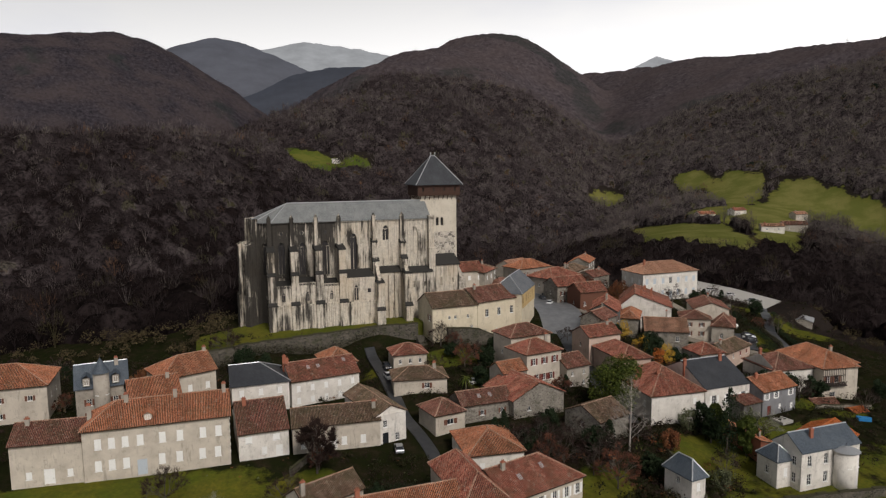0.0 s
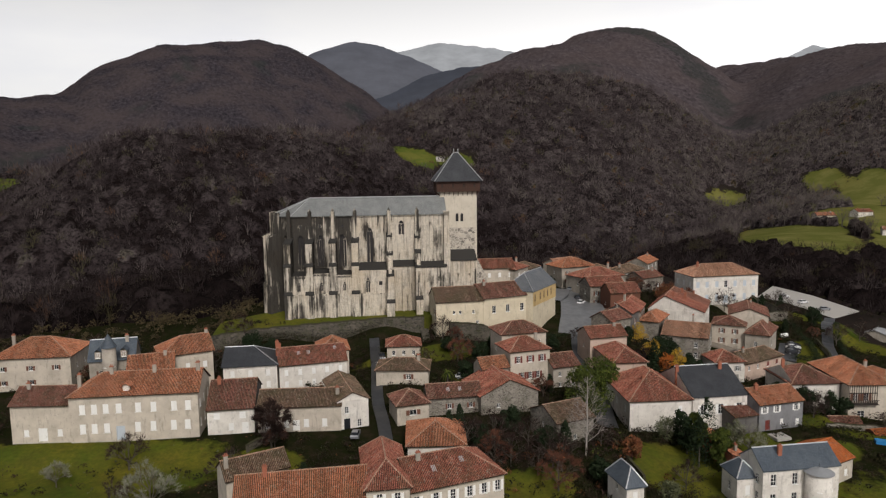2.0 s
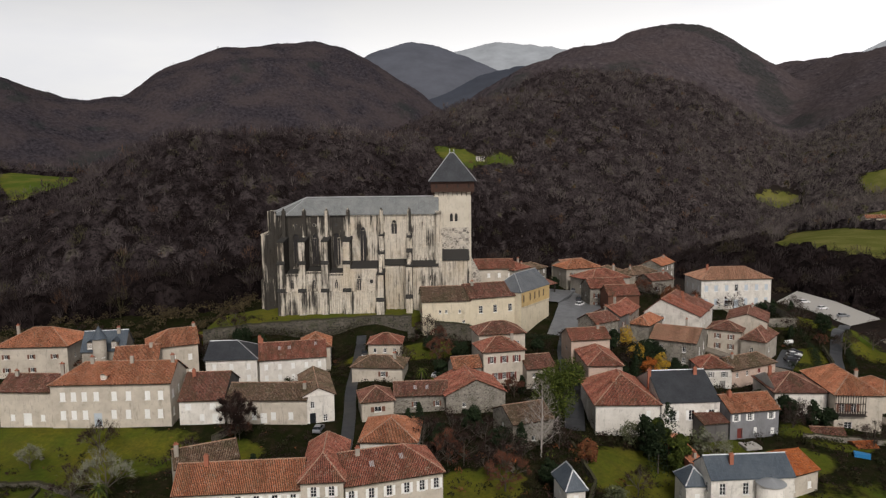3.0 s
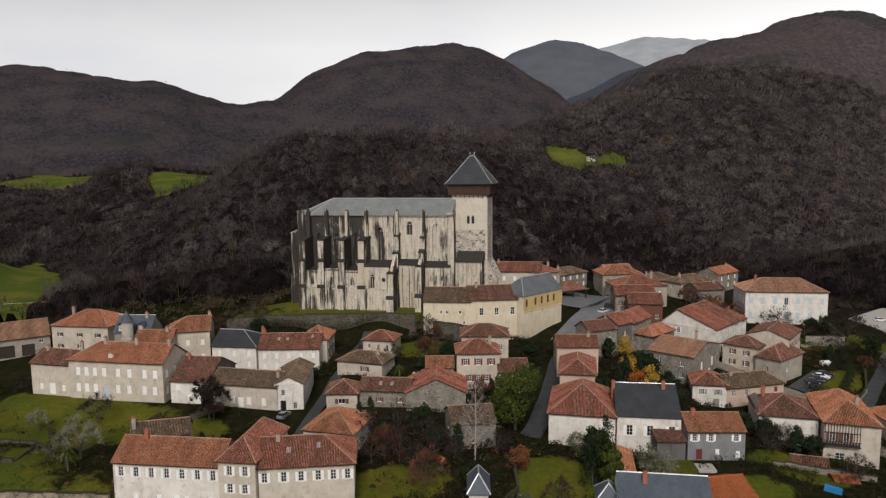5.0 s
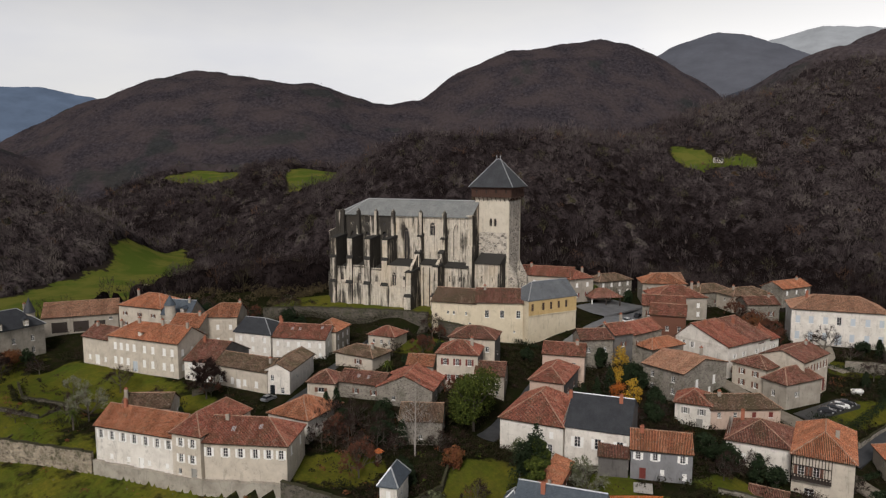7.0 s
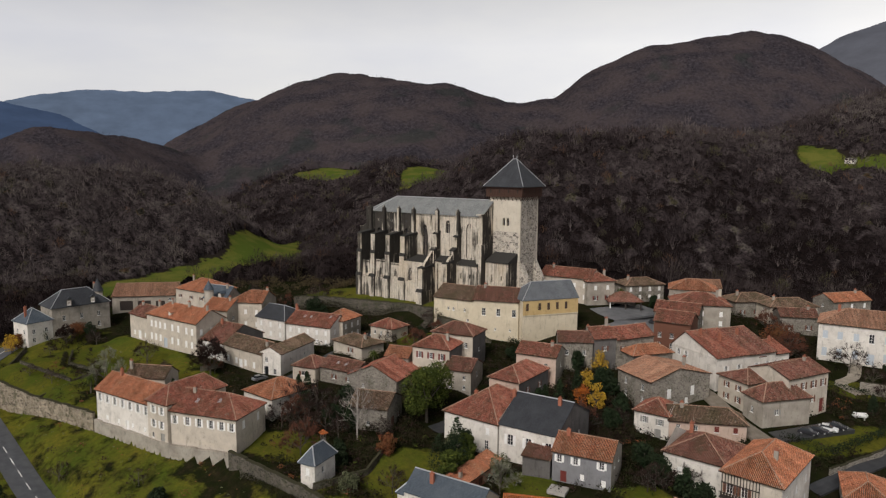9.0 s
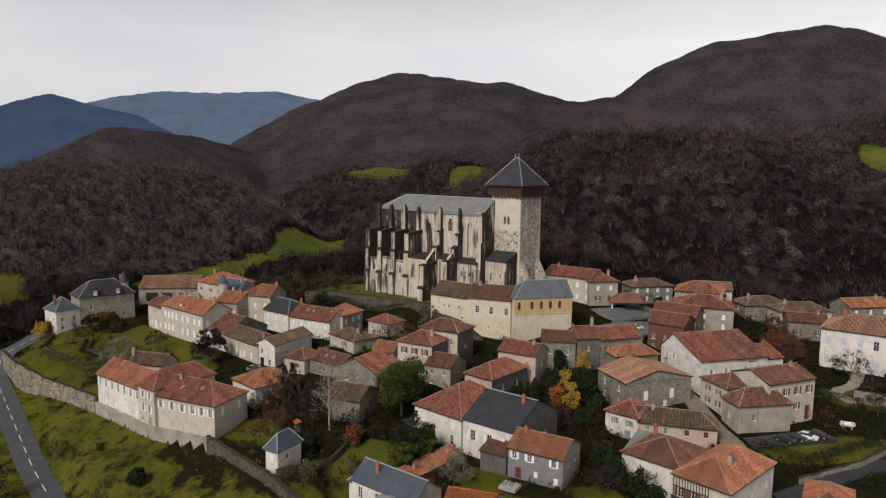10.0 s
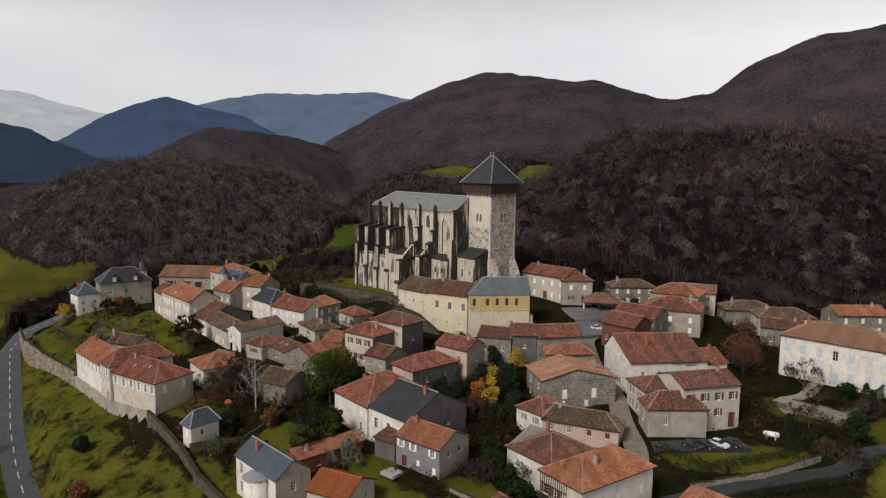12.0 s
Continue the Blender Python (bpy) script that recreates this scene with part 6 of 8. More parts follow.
def buttress(a, b_out, levels, width=2.1):
    """A stepped buttress against the south wall; levels: (height, how far out, width)."""
    g_ = Geo()
    z = -3.0
    for top, out, w in levels:
        g_.box(a - w / 2, a + w / 2, out, SB + 0.05, z, top)
        z = top
    part("buttress", g_, "church_stone", church, "stepped stone buttress with black lichen runs")
    for (top, out, w), nxt in zip(levels, levels[1:] + [(0, SB, 1.0)]):
        cap = Geo().prism([(a - w / 2 - 0.15, out - 0.15), (a + w / 2 + 0.15, out - 0.15), (a + w / 2 + 0.15, nxt[1]), (a - w / 2 - 0.15, nxt[1])],
                  [top - 0.1] * 4, [top + 0.15, top + 0.15, top + 1.0, top + 1.0])
        part("weathering", cap, "black_roof", church)
    pin = Geo()
    pw = 0.55
    pin.box(a - pw, a + pw, SB - 1.5, SB - 0.4, 21, EAVE + 0.9)
    n = len(pin.v)
    pin.v += [(a - pw - .1, SB - 1.6, EAVE + .9), (a + pw + .1, SB - 1.6, EAVE + .9), (a + pw + .1, SB - .3, EAVE + .9), (a - pw - .1, SB - .3, EAVE + .9), (a, SB - .95, EAVE + 2.3)]
    pin.f += [(n, n + 1, n + 4), (n + 1, n + 2, n + 4), (n + 2, n + 3, n + 4), (n + 3, n, n + 4)]
    part("pinnacle", pin, "church_lichen_shade", church)


for a in (-52.6, -46.2, -39.2, -32.5):
    buttress(a, -19.6, [(6, -20.1, 2.3), (14.5, -19.6, 2.1), (21.4, -19.2, 2.0)])
buttress(-22.1, -21.6, [(3.5, -23.2, 2.3), (11.5, -22.6, 2.1), (17, -16.0, 1.8), (22.5, -14.2, 1.5)])
buttress(-13.4, -20.6, [(4, -21.5, 2.0), (13.6, -20.5, 1.9), (17.5, -16.5, 1.7), (22.0, -14.6, 1.5)])
wb = Geo()
wb.box(-5.2, -3.2, SB - 2.0, SB + 0.1, -3, 20)
wb.box(-5.0, -3.4, SB - 1.2, SB + 0.1, 20, 29.6)
wb.box(-5.2, -3.2, SB - 2.2, SB + 0.1, 29.6, 30.0)
part("buttress", wb, "church_stone", church)
# radial buttresses of the apse
for ang, base in ((-140, 0), (-168, 0), (165, 0), (138, 0)):
    m = Matrix.Translation((-51.0, MID, 0)) @ Matrix.Rotation(radians(ang), 4, "Z")
    g_ = Geo()
    g_.box(6.5, 10.6, -1.05, 1.05, -6, 22.6)
    g_.box(6.5, 11.2, -1.15, 1.15, -6, 8)
    g_.box(6.5, 8.4, -0.6, 0.6, 22.6, 30.2)
    g_.prism([(8.4, -1.15), (10.8, -1.15), (10.8, 1.15), (8.4, 1.15)], 22.5, [23.7, 22.8, 22.8, 23.7])
    part("buttress", Geo().merge(g_, m), "church_stone", church)

# chapels between the buttresses, with their dark terraces
for a0, a1, top, win in ((-51.6, -47.3, 10.6, True), (-45.1, -40.3, 11.3, True), (-38.1, -33.6, 10.7, True), (-31.4, -23.2, 13.0, True)):
    ch = Geo()
    front = -18.9 if top < 12 else -19.6
    ln = a1 - a0
    hs = [(ln / 2 - 0.55, ln / 2 + 0.55, 6.9, 9.6, True)] if top < 12 else [(1.9, 3.3, 6.3, 10.8, True), (5.9, 6.9, 8.4, 9.6, False)]

    def wall(a, i, z, a0=a0, front=front):
        return (a0 + a, front + i, z)

    pierced(ch, wall, ln, -3, top, hs, 0.5)
    ch.box(a0 - 0.3, a1 + 0.3, front - 0.45, front, -3, 5.7)
    ch.box(a0 - 0.3, a1 + 0.3, front - 0.55, front, 5.7, 6.05)
    ch.box(a0, a1, SB - 0.05, front + 0.6, 9.0, top - 0.3)
    part("chapel_wall", ch, "church_stone", church, "pale side chapel wall between buttresses")
    for h in hs:
        if h[4]:
            church_window(wall, *h[:4], 0.5, 2)
        else:
            q = Geo().poly(*[wall(x, 0.3, z) for x, z in ((h[0], h[2]), (h[1], h[2]), (h[1], h[3]), (h[0], h[3]))])
            part("oculus", q, "lead_glass", church)
    lid = Geo().prism([(a0, front + 0.2), (a1, front + 0.2), (a1, SB), (a0, SB)], top - 0.3, [top + 0.02, top + 0.02, top + 1.5, top + 1.5])
    part("chapel_roof", lid, "black_roof", church, "dark lichen-black chapel roof")
    if top < 12:
        bal = Geo()
        bal.box(a0 + 0.1, a1 - 0.1, front + 0.02, front + 0.28, top + 0.75, top + 0.95)
        bal.box(a0 + 0.1, a1 - 0.1, front + 0.02, front + 0.28, top, top + 0.12)
        k = int(ln / 0.42)
        for i in range(k + 1):
            x = a0 + 0.15 + (ln - 0.3) * i / k
            bal.box(x - 0.07, x + 0.07, front + 0.06, front + 0.24, top, top + 0.8)
        part("balustrade", bal, "church_stone", church)

# lower range west of the chapels
lo = Geo()
lo.box(-21.2, -14.4, -15.2, SB, -3, 13.4)
part("aisle_wall", lo, "church_stone", church)
for a in (-20.2, -18.0, -16.2):
    st = Geo().box(a - 0.35, a + 0.35, -15.9, -15.2, -3, 12.5)
    part("pier", st, "church_lichen_shade", church)
part("aisle_roof", Geo().prism([(-21.3, -15.6), (-14.3, -15.6), (-14.3, SB), (-21.3, SB)], 13.3, [13.5, 13.5, 14.9, 14.9]), "black_roof", church)
ai = Geo()
pierced(ai, lambda a, i, z: (-12.4 + a, -15.0 + i, z), 8.0, -3, 13.0, [(1.6, 2.4, 8.2, 10.2, True), (5.2, 5.9, 8.4, 10.0, True)], 0.5)
ai.box(-12.4, -4.4, -14.4, SB, -3, 12.9)
part("aisle_wall", ai, "church_stone", church)
part("aisle_roof", Geo().prism([(-12.5, -15.4), (-4.3, -15.4), (-4.3, SB), (-12.5, SB)], 12.8, [13.0, 13.0, 14.4, 14.4]), "black_roof", church)
fly = Geo()
for a in (-22.1, -13.4):
    fly.prism([(a - 0.5, -20.6), (a + 0.5, -20.6), (a + 0.5, SB), (a - 0.5, SB)], [9.0, 9.0, 16.5, 16.5], [12.6, 12.6, 20.5, 20.5])
part("flying_buttress", fly, "church_lichen_shade", church)

# tower: rendered stage above, rubble below, timber hoarding, slate pyramid
TC, TH = (0.4, 0.6), 5.9
tw = Geo()


def tower_face(ang, holes_):
    def put(a, i, z):
        x, y = a - TH, -TH + i
        c, s = math.cos(ang), math.sin(ang)
        return (TC[0] + x * c - y * s, TC[1] + x * s + y * c, z)
    return put, holes_


faces = [(0, [(5.0, 5.95, 26.0, 28.7, True), (6.55, 7.5, 26.0, 28.7, True)]),
         (math.pi / 2, [(5.0, 5.9, 26.0, 29.0, True), (6.4, 7.3, 26.0, 29.0, True), (5.0, 6.6, 5.5, 11.0, True)]),
         (math.pi, [(5.0, 6.9, 26.0, 29.0, True)]), (-math.pi / 2, [(5.0, 6.9, 26.0, 29.0, True)])]
upper, lower = Geo(), Geo()
for ang, hs in faces:
    put, hs = tower_face(ang, hs)
    west = ang == math.pi / 2
    pierced(lower if west else upper, put, 2 * TH, 24.0, 35.7, [h for h in hs if h[2] > 20], 1.0)
    pierced(lower, put, 2 * TH, -4.0, 24.0, [h for h in hs if h[2] < 20], 0.8)
    for h in hs:
        dk = Geo().poly(*[put(x, 0.8, z) for x, z in lancet(*h[:4])])
        part("louvre" if h[2] > 20 else "west_portal", dk, "lead_glass" if h[2] > 20 else "tower_render", church)
    if ang == 0:
        col = Geo().tube(put(6.25, 0.3, 26.0), put(6.25, 0.3, 28.2), 0.16)
        part("column", col, "church_stone", church)
part("tower_wall", lower, "church_rubble", church, "rough rubble stone tower wall")
part("tower_wall", upper, "tower_render", church, "pale rendered upper stage of the tower")
for sx in (-1, 1):
    for sy in (-1, 1):
        cx, cy = TC[0] + sx * TH, TC[1] + sy * TH
        qn = Geo()
        for i in range(46):
            w = 0.75 if i % 2 else 0.5
            h = 0.5 if i % 2 else 0.75
            z = -3 + i * 0.84
            qn.box(min(cx + sx * 0.06, cx - sx * w), max(cx + sx * 0.06, cx - sx * w), min(cy + sy * 0.06, cy - sy * h), max(cy + sy * 0.06, cy - sy * h), z, z + 0.8)
        tagged(part("quoin", qn, "tower_render", church), kind="stuff")
HH = 6.9
ho = Geo()
ho.box(TC[0] - HH, TC[0] + HH, TC[1] - HH, TC[1] + HH, 35.6, 35.95)
for i in range(48):
    q = -HH + (i + 0.5) * 2 * HH / 48
    d = 0.05 if i % 2 else 0.0
    top = 37.3 if (i % 12) in (5, 6) else 39.3
    w = HH / 48 * 0.94
    for c, s in ((1, 0), (-1, 0), (0, 1), (0, -1)):
        for z0, z1 in ((35.9, top),) if top > 38 else ((35.9, 36.9), (38.1, 39.3)):
            pts = [(q - w, -HH - d), (q + w, -HH - d), (q + w, -HH + 0.1), (q - w, -HH + 0.1)]
            ho.prism([(TC[0] + x * c - y * s, TC[1] + x * s + y * c) for x, y in pts], z0, z1)
ho.box(TC[0] - HH - .08, TC[0] + HH + .08, TC[1] - HH - .08, TC[1] + HH + .08, 39.1, 39.3)
part("hoarding", ho, "wood", church, "brown timber hoarding of upright boards round the tower top")
dk = Geo().box(TC[0] - HH + .5, TC[0] + HH - .5, TC[1] - HH + .5, TC[1] + HH - .5, 35.9, 39.0)
part("hoarding_core", dk, "timber", church)
for i in range(9):
    q = -TH + i * 2 * TH / 8
    for c, s in ((1, 0), (-1, 0), (0, 1), (0, -1)):
        x, y = q, -TH
        br = Geo().tube((TC[0] + x * c - y * s, TC[1] + x * s + y * c, 34.4), (TC[0] + x * c + HH * s, TC[1] + x * s - HH * c, 35.7), 0.13, k=4)
        part("bracket", br, "wood", church)
RW = 7.7
corners = [(TC[0] - RW, TC[1] - RW, 39.1), (TC[0] + RW, TC[1] - RW, 39.1), (TC[0] + RW, TC[1] + RW, 39.1), (TC[0] - RW, TC[1] + RW, 39.1)]
k0, k1 = (TC[0] - 0.7, TC[1], 48.2), (TC[0] + 0.7, TC[1], 48.2)
py = Geo().slab([(corners[0], corners[1], k1, k0), (corners[1], corners[2], k1), (corners[2], corners[3], k0, k1), (corners[3], corners[0], k0)], 0.2)
part("tower_roof", py, "slate", church, "steep dark slate pyramid roof")
hp = Geo()
for c, k in zip(corners, (k0, k1, k1, k0)):
    hp.tube(c, k, 0.12)
hp.tube(k0, k1, 0.14)
for k in (k0, k1):
    hp.tube(k, (k[0], k[1], 49.4), 0.09)
    hp.cone((k[0], k[1]), 0.2, 49.0, 49.5, 6)
part("roof_finial", hp, "zinc", church)
# porch and low roof against the foot of the tower
lt = Geo()
pierced(lt, lambda a, i, z: (-3.3 + a, -11.2 + i, z), 8.6, -4, 14.3, [(2.2, 3.0, 7.6, 10.2, True), (6.0, 6.7, 8.4, 10.0, True)], 0.5)
lt.box(-3.3, 5.3, -10.6, -5.3, -4, 14.2)
part("porch_wall", lt, "church_stone", church)
part("porch_roof", Geo().prism([(-3.4, -11.6), (5.5, -11.6), (5.5, -5.3), (-3.4, -5.3)], 14.1, [14.4, 14.4, 17.0, 17.0]), "black_roof", church, "black lichen-covered lean-to roof")
for a, b, top in ((6.3, -4.2, 14.0), (6.3, 5.4, 14.0)):
    g_ = Geo()
    g_.prism([(a, b - 1.0), (a + 3.2, b - 1.0), (a + 3.2, b + 1.0), (a, b + 1.0)], -4, [top, top - 6, top - 6, top])
    part("buttress", g_, "church_rubble", church)


# ---- roads, square, car parks ----
road, mid_line = ribbon("road", ROAD, 6.4, "asphalt_road", "asphalt valley road with a dashed white centre line", "road", 0.12)
for i in range(0, len(mid_line) - 1, 2):
    (x0, y0), (x1, y1) = mid_line[i], mid_line[i + 1]
    d = Vector((x1 - x0, y1 - y0)).normalized()
    w = 0.09
    dash = Geo()
    z0, z1 = lie_at(x0, y0) + 0.2, lie_at(x1, y1) + 0.2
    dash.slab([[(x0 + d.y * w, y0 - d.x * w, z0), (x1 + d.y * w, y1 - d.x * w, z1), (x1 - d.y * w, y1 + d.x * w, z1), (x0 - d.y * w, y0 + d.x * w, z0)]], 0.1)
    part("road_mark", dash, "mark_paint", road)
ribbon("street", [(-21, 190), (-15, 172), (-10.5, 157), (-5.5, 145), (-1.5, 134), (0.5, 124)], 2.8, "asphalt_dark", "narrow dark lane between the houses", "road", 0.12)
ribbon("street", [(37, 212), (37.5, 198), (41, 180), (43, 168), (44, 158)], 4.6, "asphalt_dark", "narrow asphalt lane between the houses", "road", 0.12)
ribbon("street", [(35, 268), (37.5, 252), (38, 238), (38.5, 224), (38, 209)], 14.0, "asphalt", "grey asphalt square beside the cathedral", "square", 0.12)
ribbon("street", [(40, 243), (46, 232), (57, 228), (70, 223.5), (76, 220.8), (81.4, 217.2), (88.1, 213.9), (95.6, 210.6), (103, 205), (118, 192)], 4.6, "street_stone", "grey-brown paved village street", "road", 0.35)
PAVED = []


def paved(poly, material, label, category):
    """A level paved yard, laid just over the ground."""
    (x0, y0), (x1, y1) = [min(p[i] for p in poly) for i in (0, 1)], [max(p[i] for p in poly) for i in (0, 1)]
    gx, gy = np.meshgrid(np.linspace(x0, x1, 30), np.linspace(y0, y1, 30))
    z = np.quantile(lie(gx, gy)[inside(poly, gx, gy)], 1.0) + 0.05
    PAVED.append((poly, float(z)))
    ob = new("car_park", Geo().prism(poly, [z - 3] * len(poly), [z] * len(poly)).mesh("car_park", material))
    tagged(ob, label, category, kind="structure")


def standing(x, y):
    """Height of the paving or ground at a place."""
    for poly, z in PAVED:
        if inside(poly, np.array([x]), np.array([y]))[0]:
            return z
    return lie_at(x, y) + 0.14


paved([(94.4, 215.2), (99, 212.5), (105.6, 233), (100.2, 234.5)], "asphalt_dark", "asphalt parking yard beside the houses", "car park")
ribbon("street", [(27, 266), (27, 252), (24.5, 241)], 13.0, "asphalt", "wet grey asphalt square beside the cathedral", "square", 0.14)
paved([(112, 313), (125, 341), (135, 318), (142, 287), (128.5, 272), (121, 297)], "concrete", "broad grey car park above the woods", "car park")
ribbon("street", [(127, 272), (120, 254), (116, 238), (113.5, 223), (109, 206)], 3.4, "asphalt_dark", "asphalt lane below the hedges", "road", 0.14)
ribbon("path", [(88.5, 275), (92, 266), (91, 257), (99, 253)], 3.2, "gravel", "pale gravel path to the manor door", "path", 0.12)
ribbon("path", [(-75, 168), (-62, 190), (-60, 197)], 2.2, "gravel", "pale path beside the cathedral terrace", "path", 0.12)
ribbon("path", [(-352, 268), (-330, 285), (-310, 320)], 2.5, "gravel", "pale farm track between meadows", "path", 0.15)

# ---- palace chapel ----
chapel = house((23.6, 206.0), (29.6, 223.4), 10.0, 6.5, -7.4, 4.4, "hip_l", "cream", "slate_grey", label="cream palace chapel with an ochre gallery and a slate roof", name="chapel",
               doors=(("front", 0.86, 1.2, 2.4, "brown_wood"),), over=0.3)
band = Geo()
bl = math.hypot(6.0, 17.4)
slots = [(bl * q - 0.45, bl * q + 0.45, 10.5, 12.7) for q in (0.08, 0.3, 0.46, 0.62, 0.78)]
facade(band, lambda a, i, z: (a, i - 0.16, z), bl, 9.2, 13.8, slots, 0.13)
gal = part("gallery", band, "ochre", chapel, "ochre rendered upper gallery with arched windows")
for x0, x1, z0, z1 in slots:
    part("pane", Geo().poly((x0, -0.02, z0), (x1, -0.02, z0), (x1, -0.02, z1), (x0, -0.02, z1)), "lead_glass", gal)
    part("mullion", Geo().box((x0 + x1) / 2 - 0.05, (x0 + x1) / 2 + 0.05, -0.06, -0.024, z0, z1), "brown_wood", gal)
st_ = Geo().box(-0.1, bl + 0.1, -0.24, 0.05, 9.0, 9.2)
part("string_course", st_, "cream", chapel)

# retaining foot of the palace with its dark arch
masonry("wall_palace", [(1.0, 191.6), (6.2, 193.4), (10.5, 195.2), (14.2, 196.6), (17.4, 199.2)], [-0.6, -0.9, -1.7, -3.6, -6.4], -14, 1.2, "old_wall", "dark mossy buttress wall below the palace")
steps = thing("stone_stair", pose(-5.6, 190.5, -5.2, 0, 0, 20), "old stone stair beside the palace wall", "stairs", kind="structure")
for i in range(12):
    part("step", Geo().box(-1.1, 1.1, i * 0.32, i * 0.32 + 0.34, -1, 0.18 * (i + 1)), "old_wall", steps)

# ---- round turrets ----
def turret(x, y, base, r, eave, top, wall_m, roof_m, label, parent_label="turret"):
    root = thing("turret", pose(x, y, base), label, "turret")
    part("wall", Geo().cone((0, 0), r, -2, eave - base, 16, r), wall_m, root, smooth=True)
    part("roof", Geo().cone((0, 0), r + 0.35, eave - base, top - base, 16, 0.05), roof_m, root, "conical slate roof")
    part("finial", Geo().tube((0, 0, top - base - 0.1), (0, 0, top - base + 0.8), 0.05, k=5), "dark_metal", root)
    for a in (-100, -20):
        c, s = math.cos(radians(a)), math.sin(radians(a))
        m = pose(c * (r - 0.05), s * (r - 0.05), (eave - base) * 0.6, 0, 0, a + 90)
        win = part("window", window_meshes(0.7, 1.2, "bare")[0], "", root)
        win.matrix_basis = m
        part("pane", window_meshes(0.7, 1.2, "bare")[1], "", win)


turret(-74.6, 146.4, -10.5, 1.6, 1.4, 4.6, "greige", "slate_blue", "round grey stair turret with a slate cone")
turret(-111.5, 117.5, -14.8, 1.6, -1.5, 3.4, "greige", "slate", "slim chateau turret with a slate cone")
turret(80.6, 133.6, -20.4, 2.3, -12.7, -11.9, "white", "zinc", "white round bay of the villa")

# dormers of the slate house
for x, y in ((-78.2, 147.0), (-73.0, 149.6)):
    dm = thing("dormer", pose(x, y, -2.0, 0, 0, 25), "small slate-roofed dormer window with grey cheeks", "dormer")
    part("wall", Geo().box(-0.7, 0.7, 0, 2.4, 0, 1.8), "greige", dm)
    part("roof", Geo().slab([((-1, -0.3, 1.7), (0, -0.3, 2.6), (0, 2.8, 2.6), (-1, 2.8, 1.7))[::-1], ((1, -0.3, 1.7), (1, 2.8, 1.7), (0, 2.8, 2.6), (0, -0.3, 2.6))[::-1]], 0.08), "slate_blue", dm)
    win = part("window", window_meshes(0.9, 1.2, "bare")[0], "", dm)
    win.matrix_basis = pose(0, -0.15, 0.3)
    part("pane", window_meshes(0.9, 1.2, "bare")[1], "", win)
for x, y, a in ((-104.0, 106.5, -100), (-105.4, 114.5, -100)):
    dm = thing("dormer", pose(x, y, -4.6, 0, 0, a + 180), "slate-roofed dormer window of the chateau", "dormer")
    part("wall", Geo().box(-0.7, 0.7, 0, 2.4, 0, 1.9), "chateau_wall", dm)
    part("roof", Geo().slab([((-1, -0.3, 1.8), (0, -0.3, 2.9), (0, 2.8, 2.9), (-1, 2.8, 1.8))[::-1], ((1, -0.3, 1.8), (1, 2.8, 1.8), (0, 2.8, 2.9), (0, -0.3, 2.9))[::-1]], 0.08), "slate", dm)
    win = part("window", window_meshes(0.9, 1.2, "bare")[0], "", dm)
    win.matrix_basis = pose(0, -0.15, 0.3)
    part("pane", window_meshes(0.9, 1.2, "bare")[1], "", win)
dm = thing("dormer", pose(-56.6, 127.5, -2.4, 0, 0, 17.6), "small tiled dormer on the orange roof", "dormer")
part("wall", Geo().box(-0.7, 0.7, 0, 2.2, 0, 1.2), "ivory", dm)
part("roof", Geo().slab([((-1.1, -0.4, 1.1), (0, -0.4, 1.75), (0, 2.8, 1.75), (-1.1, 2.8, 1.1))[::-1], ((1.1, -0.4, 1.1), (1.1, 2.8, 1.1), (0, 2.8, 1.75), (0, -0.4, 1.75))[::-1]], 0.12), "tile_orange", dm)
win = part("window", window_meshes(0.8, 0.8, "bare")[0], "", dm)
win.matrix_basis = pose(0, -0.14, 0.2)

# ---- half-timbering of the big house by the street ----
tm_root = thing("timber_frame", Matrix.Translation((102.4, 182.2, -20.4)) @ Matrix.Rotation(math.atan2(2.0, 10.6), 4, "Z"), "dark oak timber framing on the house front", "timber frame")
tf = []
for i in range(13):
    x = 0.1 + i * 0.56
    tf.append((x, x + 0.16, 5.0, 9.6))
for z in (4.9, 7.4, 9.5):
    tf.append((0.0, 7.0, z, z + 0.2))
for x0, x1, z0, z1 in tf:
    part("beam", Geo().box(x0, x1, -0.08, 0.02, z0, z1), "timber", tm_root)
for i in range(12):
    part("baluster", Geo().box(0.2 + i * 0.56, 0.5 + i * 0.56, -0.9, -0.82, 4.9, 5.8), "timber", tm_root)
part("balcony", Geo().box(0, 7.0, -0.95, 0, 4.7, 4.9), "timber", tm_root)
part("balcony_rail", Geo().box(0, 7.0, -0.95, -0.85, 5.8, 5.95), "timber", tm_root)

# ---- market hall on posts ----
hall = thing("market_hall", pose(21.0, 249.2, -2.4, 0, 0, 52), "open market hall with a hipped tile roof on posts", "market hall")
pl, ln_ = roof_planes(11, 8, 2.4, "hip", 0.5)
part("roof", Geo().slab([[(x, y, z + 3.4) for x, y, z in p] for p in pl], 0.2), "tile_brown", hall)
for x in (0.3, 5.5, 10.7):
    for y in (0.3, 7.7):
        part("post", Geo().box(x - 0.18, x + 0.18, y - 0.18, y + 0.18, -1, 3.4), "white_wood" if x == 0.3 else "timber", hall)
part("back_wall", Geo().box(0.3, 10.7, 7.4, 7.7, -1, 3.4), "greige", hall)

# ---- small buildings far off ----
def cabin(x, y, turn, L, D, H, rise, wall_m, roof_m, label, z=None):
    house((x, y), (x + L * math.cos(radians(turn)), y + L * math.sin(radians(turn))), D, (lie_at(x, y) if z is None else z) + H, lie_at(x, y) if z is None else z, rise, "gable", wall_m, roof_m, row1(2, "bare") if H > 2.6 else (), label=label)


